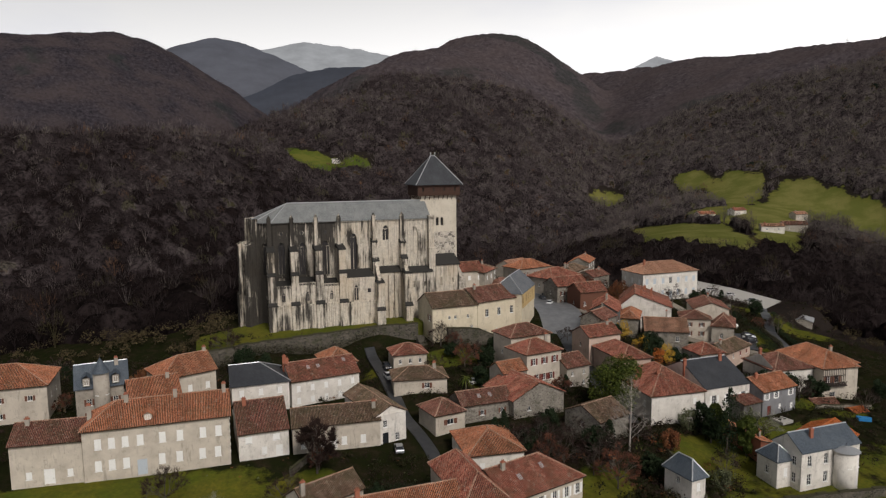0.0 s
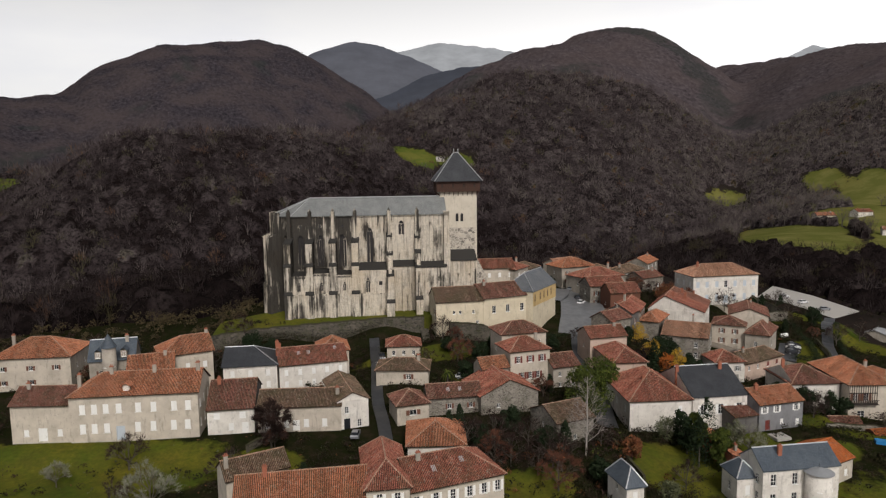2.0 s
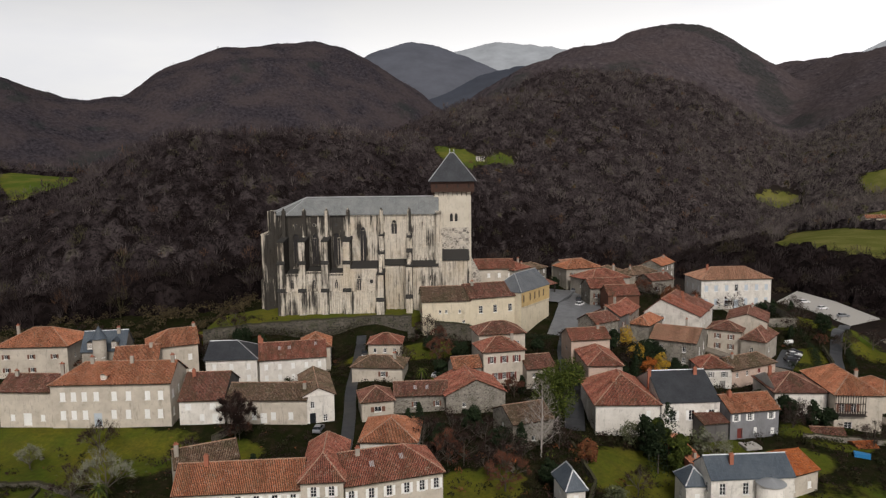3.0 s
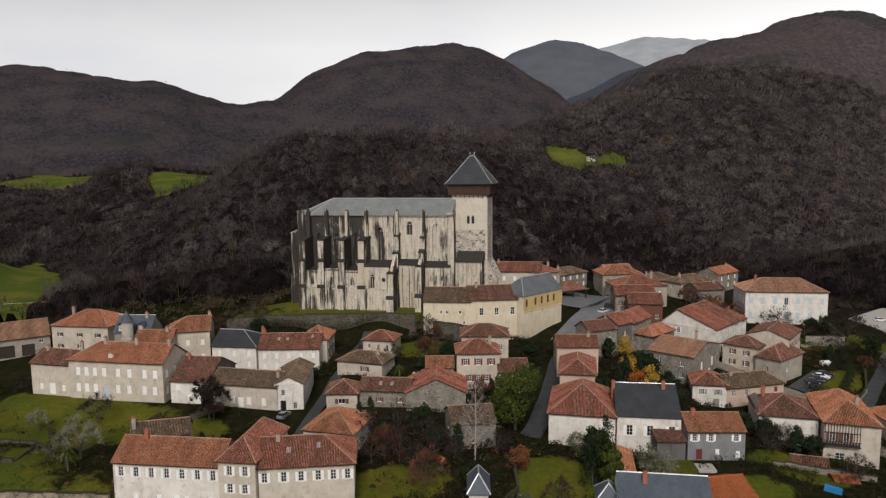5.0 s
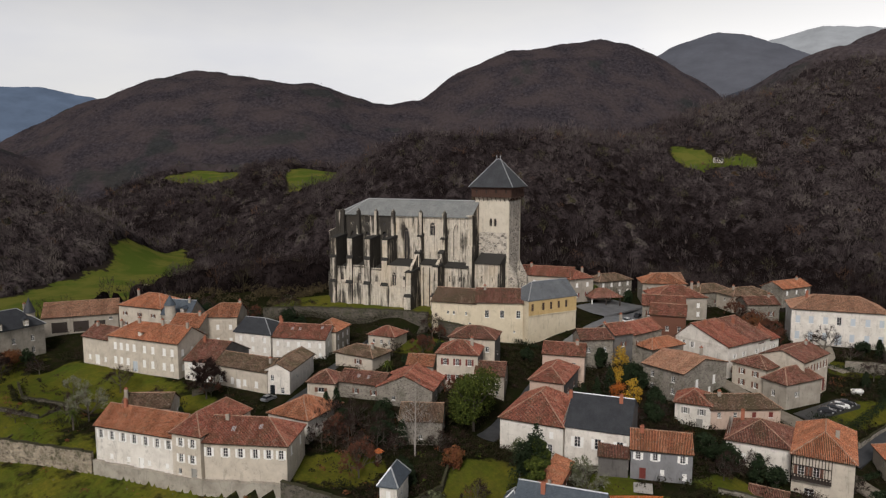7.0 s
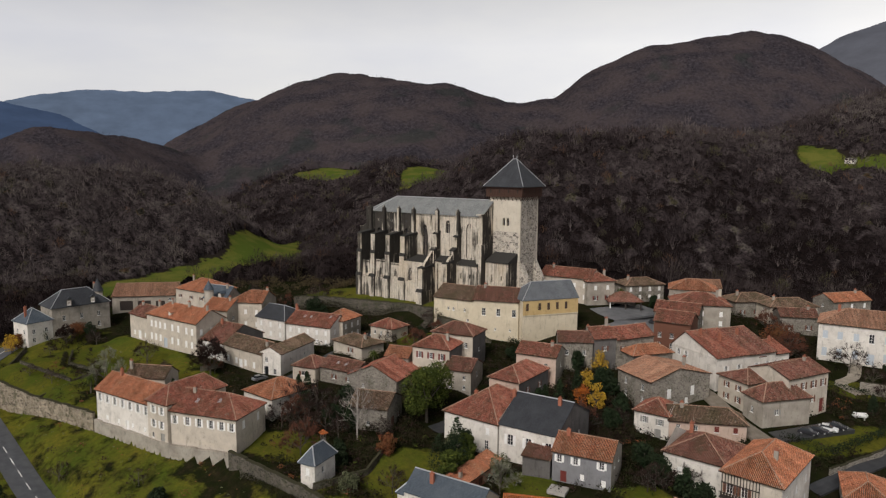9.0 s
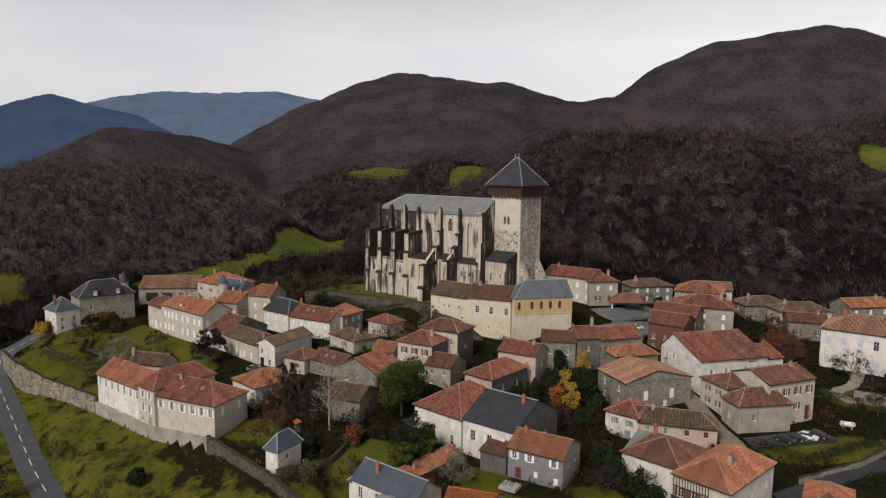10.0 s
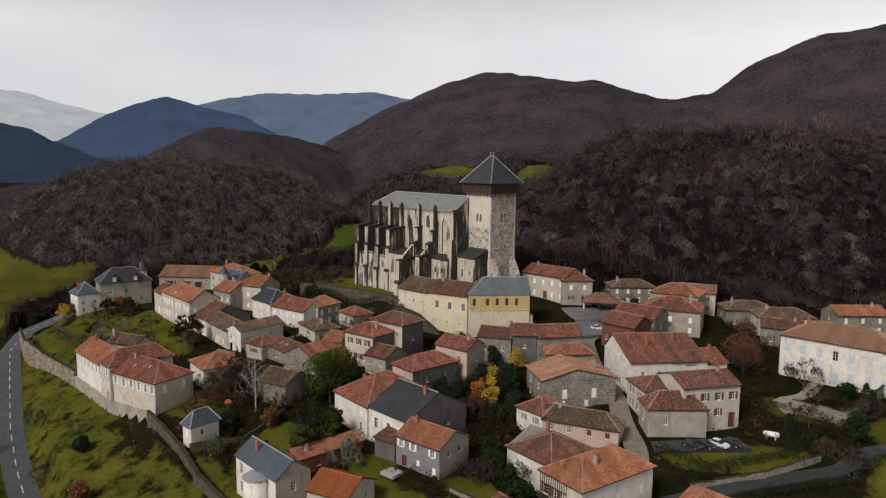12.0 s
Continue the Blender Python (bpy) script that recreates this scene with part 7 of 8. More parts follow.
cabin(-119, 757, 8, 9, 5, 3.6, 1.2, "white", "concrete", "small white field cabin on the meadow")
for x, y, t_, L, D, H, r, w_, rf_ in ((222, 598, 10, 15, 9, 4.5, 2.2, "ivory", "tile_orange"),
                                      (249, 591, 25, 14, 8, 4.5, 2.0, "white", "tile_red"),
                                      (237, 514, -12, 16, 8, 4, 1.8, "white", "tile_pale"),
                                      (259, 526, -8, 18, 10, 4.5, 2.4, "greige", "tile_brown"),
                                      (295, 578, 15, 12, 8, 5, 2.2, "ivory", "tile_pale")):
    cabin(x, y, t_, L, D, H, r, w_, rf_, "far hamlet house with a gabled roof")
cabin(-830, 528, 20, 22, 9, 3.5, 1.5, "grey_wood", "slate_grey", "long grey metal farm shed")
cabin(142, 262, 60, 20, 7, 3, 1.2, "greige", "zinc", "low shed beside the car park")
cabin(96.5, 175.0, 8, 7, 4, 2.4, 1.0, "greige", "tile_brown", "little garden shed with brown tiles", z=-20.6)
cabin(104.5, 170.5, 20, 4.5, 3.5, 1.6, 0.7, "brown_wood", "tile_bright", "tiny woodshed with bright orange tiles", z=-20.5)

# ---- garden walls ----
def garden_wall(line, h, label="low dark garden wall", mat="old_wall", t_=0.45):
    masonry("wall_garden", line, [lie_at(*p) + h for p in line], None, t_, mat, label)


garden_wall([(-80, 103), (-66, 99.5), (-52, 104.5), (-38, 101.5)], 1.0)
garden_wall([(-44.5, 88.5), (-50.5, 103)], 0.9)
garden_wall([(-78, 88), (-64, 92), (-48, 97)], 0.9)
garden_wall([(-30, 128), (-27, 134)], 1.4)
garden_wall([(-72, 76.5), (-88, 84), (-98, 92)], 1.6)
garden_wall([(1.0, 160), (16, 163)], 1.2)
garden_wall([(98, 254), (108.5, 258), (101, 284)], 3.2, "tall old wall of the manor garden", "stone")
garden_wall([(109, 213), (113, 228), (113.5, 244)], 1.4, "rough stone garden wall", "stone")
garden_wall([(44.5, 146), (50, 136), (49, 124)], 1.3)
garden_wall([(93, 168), (100, 173), (112, 176)], 1.2, mat="stone")

# ---- vehicles ----
def build_car(paint):
    car = thing("car", Matrix(), "small parked car", "car", "parked cars")
    body = Geo()
    prof = [(-2.05, 0.3), (-2.1, 0.75), (-1.95, 0.95), (-1.2, 1.0), (1.05, 0.98), (1.95, 0.8), (2.08, 0.6), (2.05, 0.3)]
    for s in (-1, 1):
        body.poly(*[(x, s * 0.84, z) for x, z in (prof if s < 0 else prof[::-1])])
    for (x0, z0), (x1, z1) in zip(prof, prof[1:] + prof[:1]):
        body.poly((x0, -0.84, z0), (x0, 0.84, z0), (x1, 0.84, z1), (x1, -0.84, z1))
    part("body", body, paint, car)
    cab = [(-1.75, 0.95), (-1.35, 1.42), (0.15, 1.44), (0.95, 0.97)]
    win_ = Geo()
    for s in (-1, 1):
        win_.poly(*[(x, s * (0.82 if z < 1.2 else 0.66), z) for x, z in (cab if s < 0 else cab[::-1])])
    for (x0, z0), (x1, z1) in zip(cab, cab[1:]):
        w0, w1 = (0.82 if z0 < 1.2 else 0.66), (0.82 if z1 < 1.2 else 0.66)
        win_.poly((x0, -w0, z0), (x0, w0, z0), (x1, w1, z1), (x1, -w1, z1))
    part("window", win_, "glass", car, "dark car windows")
    part("roof", Geo().box(-1.3, 0.12, -0.64, 0.64, 1.42, 1.48), paint, car)
    for x in (-1.3, 1.3):
        for y in (-0.8, 0.8):
            wh = part("wheel", Geo().tube((x, y - 0.1, 0.32), (x, y + 0.1, 0.32), 0.32, k=12), "dark_metal", car)
            part("rim", Geo().tube((x, y - 0.11, 0.32), (x, y + 0.11, 0.32), 0.19, k=8), "zinc", wh)
    for y in (-0.6, 0.6):
        part("headlight", Geo().box(1.98, 2.08, y - 0.16, y + 0.16, 0.6, 0.74), "mark_paint", car)
    return car


plain("car_white", (0.75, 0.75, 0.75), 0.3, vary=0.05, spec=0.5)
plain("car_dark", (0.03, 0.03, 0.035), 0.25, vary=0.05, spec=0.5)
plain("car_grey", (0.3, 0.31, 0.33), 0.3, 0.4, vary=0.05, spec=0.5)
plain("tarp_blue", (0.03, 0.2, 0.45), 0.5)
plain("tank_white", (0.8, 0.8, 0.78), 0.5, vary=0.1)
first = {}
for paint, x, y, turn in (("car_dark", 101.4, 224.4, 15), ("car_white", 102.2, 227.2, 15), ("car_dark", 103.0, 230.2, 15), ("car_dark", 100.4, 221.4, 15),
                          ("car_white", 37.8, 243.0, 70), ("car_dark", 36.5, 252.5, 100), ("car_dark", 38.6, 262.0, 80), ("car_grey", 34.0, 266.0, 70), ("car_dark", -15.2, 178.0, -70), ("car_white", -14.2, 172.0, -70),
                          ("car_white", 8.5, 141.0, 15), ("car_white", 126, 300, 30), ("car_grey", 130, 287, 20), ("car_white", 122, 312, 15), ("car_white", 8.2, 171.5, 5), ("car_grey", -9.6, 137.6, 100)):
    m = pose(x, y, standing(x, y), 0, 0, turn)
    if paint not in first:
        first[paint] = build_car(paint)
        first[paint].matrix_basis = m
        tagged(first[paint], {"car_white": "small white car parked on asphalt", "car_dark": "small dark car parked on asphalt", "car_grey": "silver-grey car parked on asphalt"}[paint])
    else:
        copy_thing(first[paint], m)
tank = thing("gas_tank", pose(103.3, 241.4, lie_at(103.3, 241.4) + 0.9, 0, 0, 35), "white domed gas tank on the garden grass", "tank")
tb = Geo().tube((-1.3, 0, 0), (1.3, 0, 0), 0.62, k=14)
tb.tube((-1.3, 0, 0), (-1.65, 0, 0), 0.6, 0.3, 14).tube((1.3, 0, 0), (1.65, 0, 0), 0.6, 0.3, 14)
part("shell", tb, "tank_white", tank, smooth=False)
for x in (-0.9, 0.9):
    part("foot", Geo().box(x - 0.15, x + 0.15, -0.5, 0.5, -1.2, -0.4), "concrete", tank)
bx = thing("bird_table", pose(33.8, 134.3, lie_at(33.8, 134.3)), "little garden dovecote with a red tiled roof", "dovecote")
part("post", Geo().box(-0.5, 0.5, -0.5, 0.5, -0.5, 2.2), "stone", bx)
part("roof", Geo().slab([((-0.9, -0.9, 2.1), (0.9, -0.9, 2.1), (0, 0, 2.9)), ((0.9, -0.9, 2.1), (0.9, 0.9, 2.1), (0, 0, 2.9)), ((0.9, 0.9, 2.1), (-0.9, 0.9, 2.1), (0, 0, 2.9)), ((-0.9, 0.9, 2.1), (-0.9, -0.9, 2.1), (0, 0, 2.9))], 0.1), "tile_bright", bx)
tp = thing("tarpaulin", pose(104, 166, lie_at(104, 166)), "crumpled bright blue tarpaulin over a woodpile", "tarpaulin")
part("sheet", Geo().prism([(-1.6, -0.8), (1.5, -0.9), (1.7, 0.8), (-1.4, 0.9)], -0.3, [0.7, 1.0, 0.6, 0.9]), "tarp_blue", tp)
pt = thing("patio", pose(80.6, 161.4, -16.6, 0, 0, 26), "pale stone patio slab before the grey house", "patio", kind="structure")
part("slab", Geo().box(-1.8, 1.8, -2.6, 0.6, -0.5, 0.12), "concrete", pt)


# ---- trees ----
def leaf_cloud(rng, centres, radii, n, size, squash=0.85):
    """Small leaf quads spread over lumps of a crown."""
    idx = rng.integers(0, len(centres), n)
    d = rng.normal(size=(n, 3))
    d /= np.linalg.norm(d, axis=1, keepdims=True)
    p = centres[idx] + d * (radii[idx] * rng.uniform(0.55, 1.05, n) ** 0.6)[:, None] * np.array([1, 1, squash])
    t = rng.normal(size=(n, 3))
    t /= np.linalg.norm(t, axis=1, keepdims=True)
    b = np.cross(d + 0.4 * rng.normal(size=(n, 3)), t)
    b /= np.linalg.norm(b, axis=1, keepdims=True)
    s = size * rng.uniform(0.6, 1.3, n)[:, None]
    co = np.stack([p - t * s, p + b * s * 0.6, p + t * s, p - b * s * 0.6], 1).reshape(-1, 3)
    return co, np.arange(4 * n).reshape(-1, 4)


def limbs(geo, rng, p, d, length, r, depth, tips, spread=0.55, up=0.15):
    q = p + d * length
    geo.tube(p, q, r, r * 0.66, 5 if r > 0.08 else 3)
    if depth == 0:
        tips.append((q, d))
        return
    for _ in range(3 if depth > 1 else 4):
        v = Vector(rng.normal(size=3)) * spread + d
        v.z += up
        limbs(geo, rng, q - d * length * float(rng.uniform(0, 0.35)), v.normalized(), length * float(rng.uniform(0.6, 0.85)), r * 0.58, depth - 1, tips, spread, up)


def twig_fan(rng, tips, length, width, per):
    co, n = [], 0
    for q, d in tips:
        for _ in range(per):
            v = (Vector(rng.normal(size=3)) * 0.6 + d * 0.9)
            v.z += 0.25
            v.normalize()
            a = v.orthogonal().normalized() * width * float(rng.uniform(0.5, 1.2))
            e = q + v * length * float(rng.uniform(0.5, 1.2))
            b = q - v * length * 0.15
            co += [tuple(b - a), tuple(b + a), tuple(e)]
    co = np.array(co)
    return co, np.arange(len(co)).reshape(-1, 3)


def tree(x, y, h, kind, seed, width=None, z=None):
    """One tree of the town: trunk, limbs and crown."""
    rng = np.random.default_rng(seed)
    z = lie_at(x, y) if z is None else z
    looks = {
        "green": ("broad evergreen magnolia tree with glossy leaves", "leaf_green"), "dark": ("dark evergreen tree beside the houses", "leaf_dark"),
        "olive": ("pale grey-green olive tree in a garden", "leaf_olive"), "yellow": ("small tree with golden autumn leaves", "leaf_yellow"),
        "orange": ("small tree with orange autumn leaves", "leaf_orange"), "rust": ("round tree with rust-brown winter leaves", "leaf_rust"),
        "bare": ("bare brown winter tree with fine twigs", "twig_brown"), "pale": ("bare pale-barked winter tree", "twig_grey"), "birch": ("tall bare white-barked birch tree", "twig_grey"), "grey": ("wide bare garden tree with grey-green lichen twigs", "twig_lichen"), "round": ("dense round bare tree with dark purple twigs", "twig_brown"), "russet": ("round bare tree with fine russet-brown twigs", "twig_rust"), "cypress": ("slim dark green cypress", "leaf_dark"), "palm": ("small palm tree in a garden", "leaf_green"),
    }
    label, mat = looks[kind]
    root = thing("palm_tree" if kind == "palm" else "tree", pose(x, y, z), label, "tree")
    bark = "birch_bark" if kind in ("pale", "birch") else "bark"
    w = width or h * 0.6
    trunk = Geo()
    if kind == "palm":
        trunk.tube((0, 0, -0.5), (0.1, 0, h * 0.7), 0.2, 0.16, 8)
        part("trunk", trunk, bark, root)
        fr = Geo()
        for i in range(22):
            a, up = i * 2.4, 0.9 - 1.5 * (i / 22)
            prev = Vector((0.1, 0, h * 0.7))
            for k in range(1, 5):
                t_ = k / 4
                nxt = Vector((0.1 + math.cos(a) * w / 2 * t_, math.sin(a) * w / 2 * t_, h * 0.7 + w / 2 * (up * t_ - 0.9 * t_ * t_)))
                s = Vector((-math.sin(a), math.cos(a), 0)) * 0.28 * (1.1 - t_ * 0.8)
                fr.poly(prev - s, prev + s, nxt + s * 0.7, nxt - s * 0.7)
                prev = nxt
        part("crown", fr, mat, root)
        return root
    if kind == "cypress":
        trunk.tube((0, 0, -0.5), (0, 0, h * 0.4), 0.18, 0.12, 6)
        part("trunk", trunk, bark, root)
        zs = np.linspace(0.1, 0.97, 12)
        cs = np.stack([rng.normal(0, 0.1, 12), rng.normal(0, 0.1, 12), zs * h], 1)
        rs = w / 2 * np.sin(np.clip((1.03 - zs) * 2.2, 0, math.pi / 2))
        co, f = leaf_cloud(rng, cs, rs + 0.15, 1100, 0.22, 1.3)
        part("crown", raw_mesh("crown", co, f, mat), mat, root)
        return root
    if kind == "birch":
        tips = []
        part("trunk", trunk.tube((0, 0, -0.6), (0.2, 0, h * 0.5), h * 0.012, h * 0.008, 7).tube((0.2, 0, h * 0.5), (0.1, 0.1, h), h * 0.008, 0.02, 6), bark, root)
        br_ = Geo()
        for i in range(30):
            zz = h * (0.16 + 0.8 * i / 30)
            a = i * 2.4
            d = Vector((math.cos(a), math.sin(a), 0.9)).normalized()
            limbs(br_, rng, Vector((0.15, 0, zz)), d, (h - zz) * 0.2 + 0.5, 0.05 * (1.1 - zz / h) + 0.012, 2, tips, 0.4, 0.12)
        part("crown_wood", br_, bark, root)
        co, f = twig_fan(rng, tips, 0.9, 0.018, 2)
        part("crown", raw_mesh("crown", co, f, mat), mat, root)
        return root
    if kind in ("bare", "pale", "round", "grey", "russet"):
        tips = []
        trunk.tube((0, 0, -0.6), (0, 0, h * 0.22), h * 0.022, h * 0.019, 7)
        part("trunk", trunk, bark, root)
        br_ = Geo()
        sp = 0.62 if kind == "bare" else 0.5
        sp *= w / (h * 0.6)
        for i in range(5):
            a = i * 1.2566 + rng.uniform(0, 0.6)
            d = Vector((math.cos(a) * sp, math.sin(a) * sp, 0.75)).normalized()
            limbs(br_, rng, Vector((0, 0, h * float(rng.uniform(0.16, 0.24)))), d, h * 0.27, h * (0.011 if kind == "bare" else 0.013), 3, tips, 0.42, 0.1)
        d = Vector((0.05, 0, 1)).normalized()
        limbs(br_, rng, Vector((0, 0, h * 0.2)), d, h * 0.32, h * 0.016, 3, tips, 0.4, 0.1)
        part("crown_wood", br_, bark, root)
        co, f = twig_fan(rng, tips, h * 0.12, h * (0.0016 if kind == "pale" else 0.0036 if kind == "russet" else 0.0026), 11 if kind == "bare" else 22 if kind == "russet" else 80 if kind == "round" else 12 if kind == "grey" else 4)
        part("crown", raw_mesh("crown", co, f, mat), mat, root)
        return root
    tips = []
    trunk.tube((0, 0, -0.6), (0, 0, h * 0.4), h * 0.025, h * 0.018, 7)
    for i in range(5):
        a = i * 1.2566 + 0.4
        trunk.tube((0, 0, h * 0.3), (math.cos(a) * w * 0.3, math.sin(a) * w * 0.3, h * 0.65), h * 0.012, h * 0.006, 5)
    part("trunk", trunk, bark, root)
    k = 26
    d = rng.normal(size=(k, 3))
    d /= np.linalg.norm(d, axis=1, keepdims=True)
    cs = d * np.array([w / 2 * 0.74, w / 2 * 0.74, h * 0.4]) * rng.uniform(0.5, 1.0, k)[:, None] + np.array([0, 0, h * 0.5])
    rs = rng.uniform(0.13, 0.23, k) * w
    n = {"green": 9000, "dark": 2300, "olive": 1300, "yellow": 1100, "orange": 900, "rust": 1900}[kind]
    co, f = leaf_cloud(rng, cs, rs, n, 0.2 if kind in ("yellow", "orange", "olive") else 0.26)
    part("crown", raw_mesh("crown", co, f, mat), mat, root)
    return root


TREES = [
    (40.2, 158.6, 16.0, "green", 14.0), (38.8, 140.2, 16.5, "birch", 6.0), (63.6, 149.0, 13.5, "cypress", 5.5), (62.0, 152.6, 9.0, "green", 5.0), (59.2, 154.5, 8.5, "dark", 5.0), (66.0, 145.6, 10.0, "green", 5.0), (61.8, 146, 10.5, "cypress", 5.0), (60.0, 150.5, 8.5, "dark", 5.0),
    (75.0, 263.5, 9.0, "russet", 9.5), (70.0, 270.0, 9.0, "russet", 10.0), (64.5, 277.5, 7.5, "bare", 7.5), (58.5, 281.5, 7.0, "russet", 7.0),
    (33.6, 128.8, 8.0, "russet", 8.0), (-25.0, 129.2, 10.5, "round", 8.5), (-36.2, 104.2, 9.5, "grey", 11.0), (-41.0, 101.0, 7.0, "bare", 5.0), (-50.5, 118.5, 8.0, "bare", 7.0), (-33.5, 99.5, 6.5, "palm", 4.5),
    (63.6, 192.2, 8.5, "yellow", 5.0), (60.5, 190.5, 7.0, "orange", 5.0), (57.0, 196.5, 6.5, "yellow", 6.0), (5.2, 165.4, 6.0, "palm", 4.0), (9.4, 170.0, 6.5, "dark", 5.0), (13.0, 163.5, 5.0, "bare", 4.5),
    (10.4, 139.8, 7.0, "cypress", 2.6), (12.6, 141.2, 8.0, "cypress", 2.6), (14.5, 137.0, 8.0, "bare", 6.0), (9.6, 156.6, 4.0, "green", 5.0), (89.8, 268.0, 9.0, "bare", 9.5), (69.0, 268.5, 9.0, "rust", 11.0), (74.0, 264.0, 7.0, "bare", 7.0),
    (-20.0, 158.5, 5.5, "palm", 4.0), (54.5, 184.0, 7.5, "cypress", 2.6), (56.8, 186.5, 8.5, "cypress", 2.8), (52.5, 183.0, 6.5, "dark", 3.6), (59.5, 182.5, 7.5, "dark", 4.5), (62.5, 186.0, 6.0, "dark", 4.0), (66.0, 186.5, 6.5, "bare", 6.5), (70.0, 190.0, 6.0, "dark", 5.0),
    (50.5, 200.0, 8.0, "dark", 4.0), (47.5, 204.0, 7.0, "rust", 6.0), (54.0, 205.0, 6.5, "yellow", 6.0), (62.0, 199.0, 7.5, "dark", 5.0), (66.5, 197.0, 6.0, "dark", 4.5),
    (72.9, 152.6, 7.0, "grey", 8.5), (56.4, 160.8 - 6, 6.0, "olive", 5.5), (70.6, 155.0, 7.0, "olive", 5.0), (27.0, 141.0, 7.0, "bare", 6.0), (24.0, 134.5, 7.5, "bare", 6.5), (29.5, 132.0, 6.0, "bare", 5.5), (20.0, 140.0, 8.0, "bare", 6.0), (22.5, 146.5, 6.5, "dark", 5.0),
    (97.0, 178.5, 7.0, "dark", 4.2), (92.0, 174.0, 5.0, "bare", 5.0), (108.0, 172.0, 6.5, "bare", 6.0), (112.0, 190.0, 5, "bare", 5), (118.0, 182.0, 7.0, "dark", 5.0),
    (-52.0, 176.0, 7.0, "dark", 6.0), (-58.0, 181.0, 8.0, "bare", 7.0), (-47.0, 176.5, 5.5, "dark", 5.0), (-66.0, 171.0, 7.0, "bare", 7.0), (-74.0, 164.0, 8.0, "rust", 7.0), (-82.0, 163.0, 5.0, "yellow", 4.0),
    (15.5, 262.0, 6.5, "palm", 4.5), (26.5, 266.0, 5.5, "dark", 4.0), (24.0, 100.5, 4.0, "dark", 5.0), (43.0, 96.5, 4.0, "rust", 4.5), (14.0, 99.5, 4.0, "bare", 4.5), (-6.5, 87.0, 5.0, "bare", 3.5), (22.0, 91.5, 6.0, "bare", 3.5), (46.5, 101.5, 5.0, "rust", 5.0),
    (-150.0, 72.0, 9.0, "dark", 8.0), (-160.0, 68.0, 7.0, "dark", 4.0), (5.0, 74.5, 10.0, "cypress", 4.0), (-104.5, 98.0, 5.0, "palm", 3.5), (-102.0, 108.5, 6.0, "rust", 7.0), (-97.0, 104.0, 5.5, "bare", 5.0),
    (-98.5, 104.0, 6.5, "round", 5.5), (-99.0, 112.0, 6.0, "dark", 4.5), (-101.0, 88.0, 7.0, "yellow", 7.0), (-106.0, 90.0, 6.0, "rust", 6.0),
    (-62.0, 88.5, 4.0, "bare", 4.0), (-50.0, 92.5, 4.5, "bare", 4.5), (-84.0, 97.0, 4.0, "bare", 4.0), (-90.0, 112.0, 6.0, "bare", 6.5), (-60.0, 110.0, 5.5, "grey", 5.0), (120, 244, 8, "bare", 7), (115, 252, 7, "dark", 6), (110, 262, 7, "bare", 7), (131, 255, 8, "bare", 8), (104, 294, 9, "bare", 8), (112, 286, 8, "bare", 8),
    (-8.0, 186.5, 4.0, "bare", 4.0), (2.0, 184.0, 4.5, "dark", 4.5), (9.0, 187.0, 5.0, "bare", 4.5), (14.0, 191.5, 4.5, "dark", 4.0), (-34.0, 180.5, 4.0, "bare", 4.0), (30.0, 196.0, 4.0, "dark", 4.0), (37.0, 203.5, 4.5, "bare", 4.0), (54.0, 129.0, 4.5, "olive", 5.5), (58.0, 137.0, 6.0, "bare", 5.0), (48.0, 142.0, 5.5, "rust", 5.0),
]
for i, (x, y, h, kind, w) in enumerate(TREES):
    tree(x, y, h, kind, 100 + i, w)


def blocked(x, y, margin):
    b = np.zeros(np.shape(x), bool)
    for cx, cy, ux, uy, hl, hd, _ in TERRACED[:len(HOUSES)]:
        a, c = (x - cx) * ux + (y - cy) * uy, -(x - cx) * uy + (y - cy) * ux
        b |= (np.abs(a) < hl + margin) & (np.abs(c) < hd + margin)
    for line, width in STREETS:
        b |= along(line, x, y)[0] < width / 2 + margin + 0.6
    for poly, _ in PAVED:
        b |= inside(poly, x, y) | (along(poly + poly[:1], x, y)[0] < margin + 0.6)
    return b


def clump(rng, px, py, size, n, leaf):
    """Leaf quads of many shrubs at once."""
    pz = lie(px, py)
    k = len(px)
    cs = np.stack([px, py, pz + size * 0.42], 1)
    idx = np.repeat(np.arange(k), n)
    d = rng.normal(size=(k * n, 3))
    d /= np.linalg.norm(d, axis=1, keepdims=True)
    d[:, 2] = np.abs(d[:, 2]) - 0.25
    lump = 1 + 0.25 * np.sin(d[:, 0] * 5 + idx) * np.sin(d[:, 1] * 5 + idx * 1.7)
    p = cs[idx] + d * (size[idx] * 0.6 * lump * rng.uniform(0.6, 1.05, k * n))[:, None]
    t = rng.normal(size=(k * n, 3))
    t /= np.linalg.norm(t, axis=1, keepdims=True)
    b = np.cross(d, t) + 0.2 * rng.normal(size=(k * n, 3))
    s = leaf * rng.uniform(0.6, 1.4, k * n)[:, None]
    co = np.stack([p - t * s, p + b * s * 0.7, p + t * s, p - b * s * 0.7], 1).reshape(-1, 3)
    return co, np.arange(4 * k * n).reshape(-1, 4)


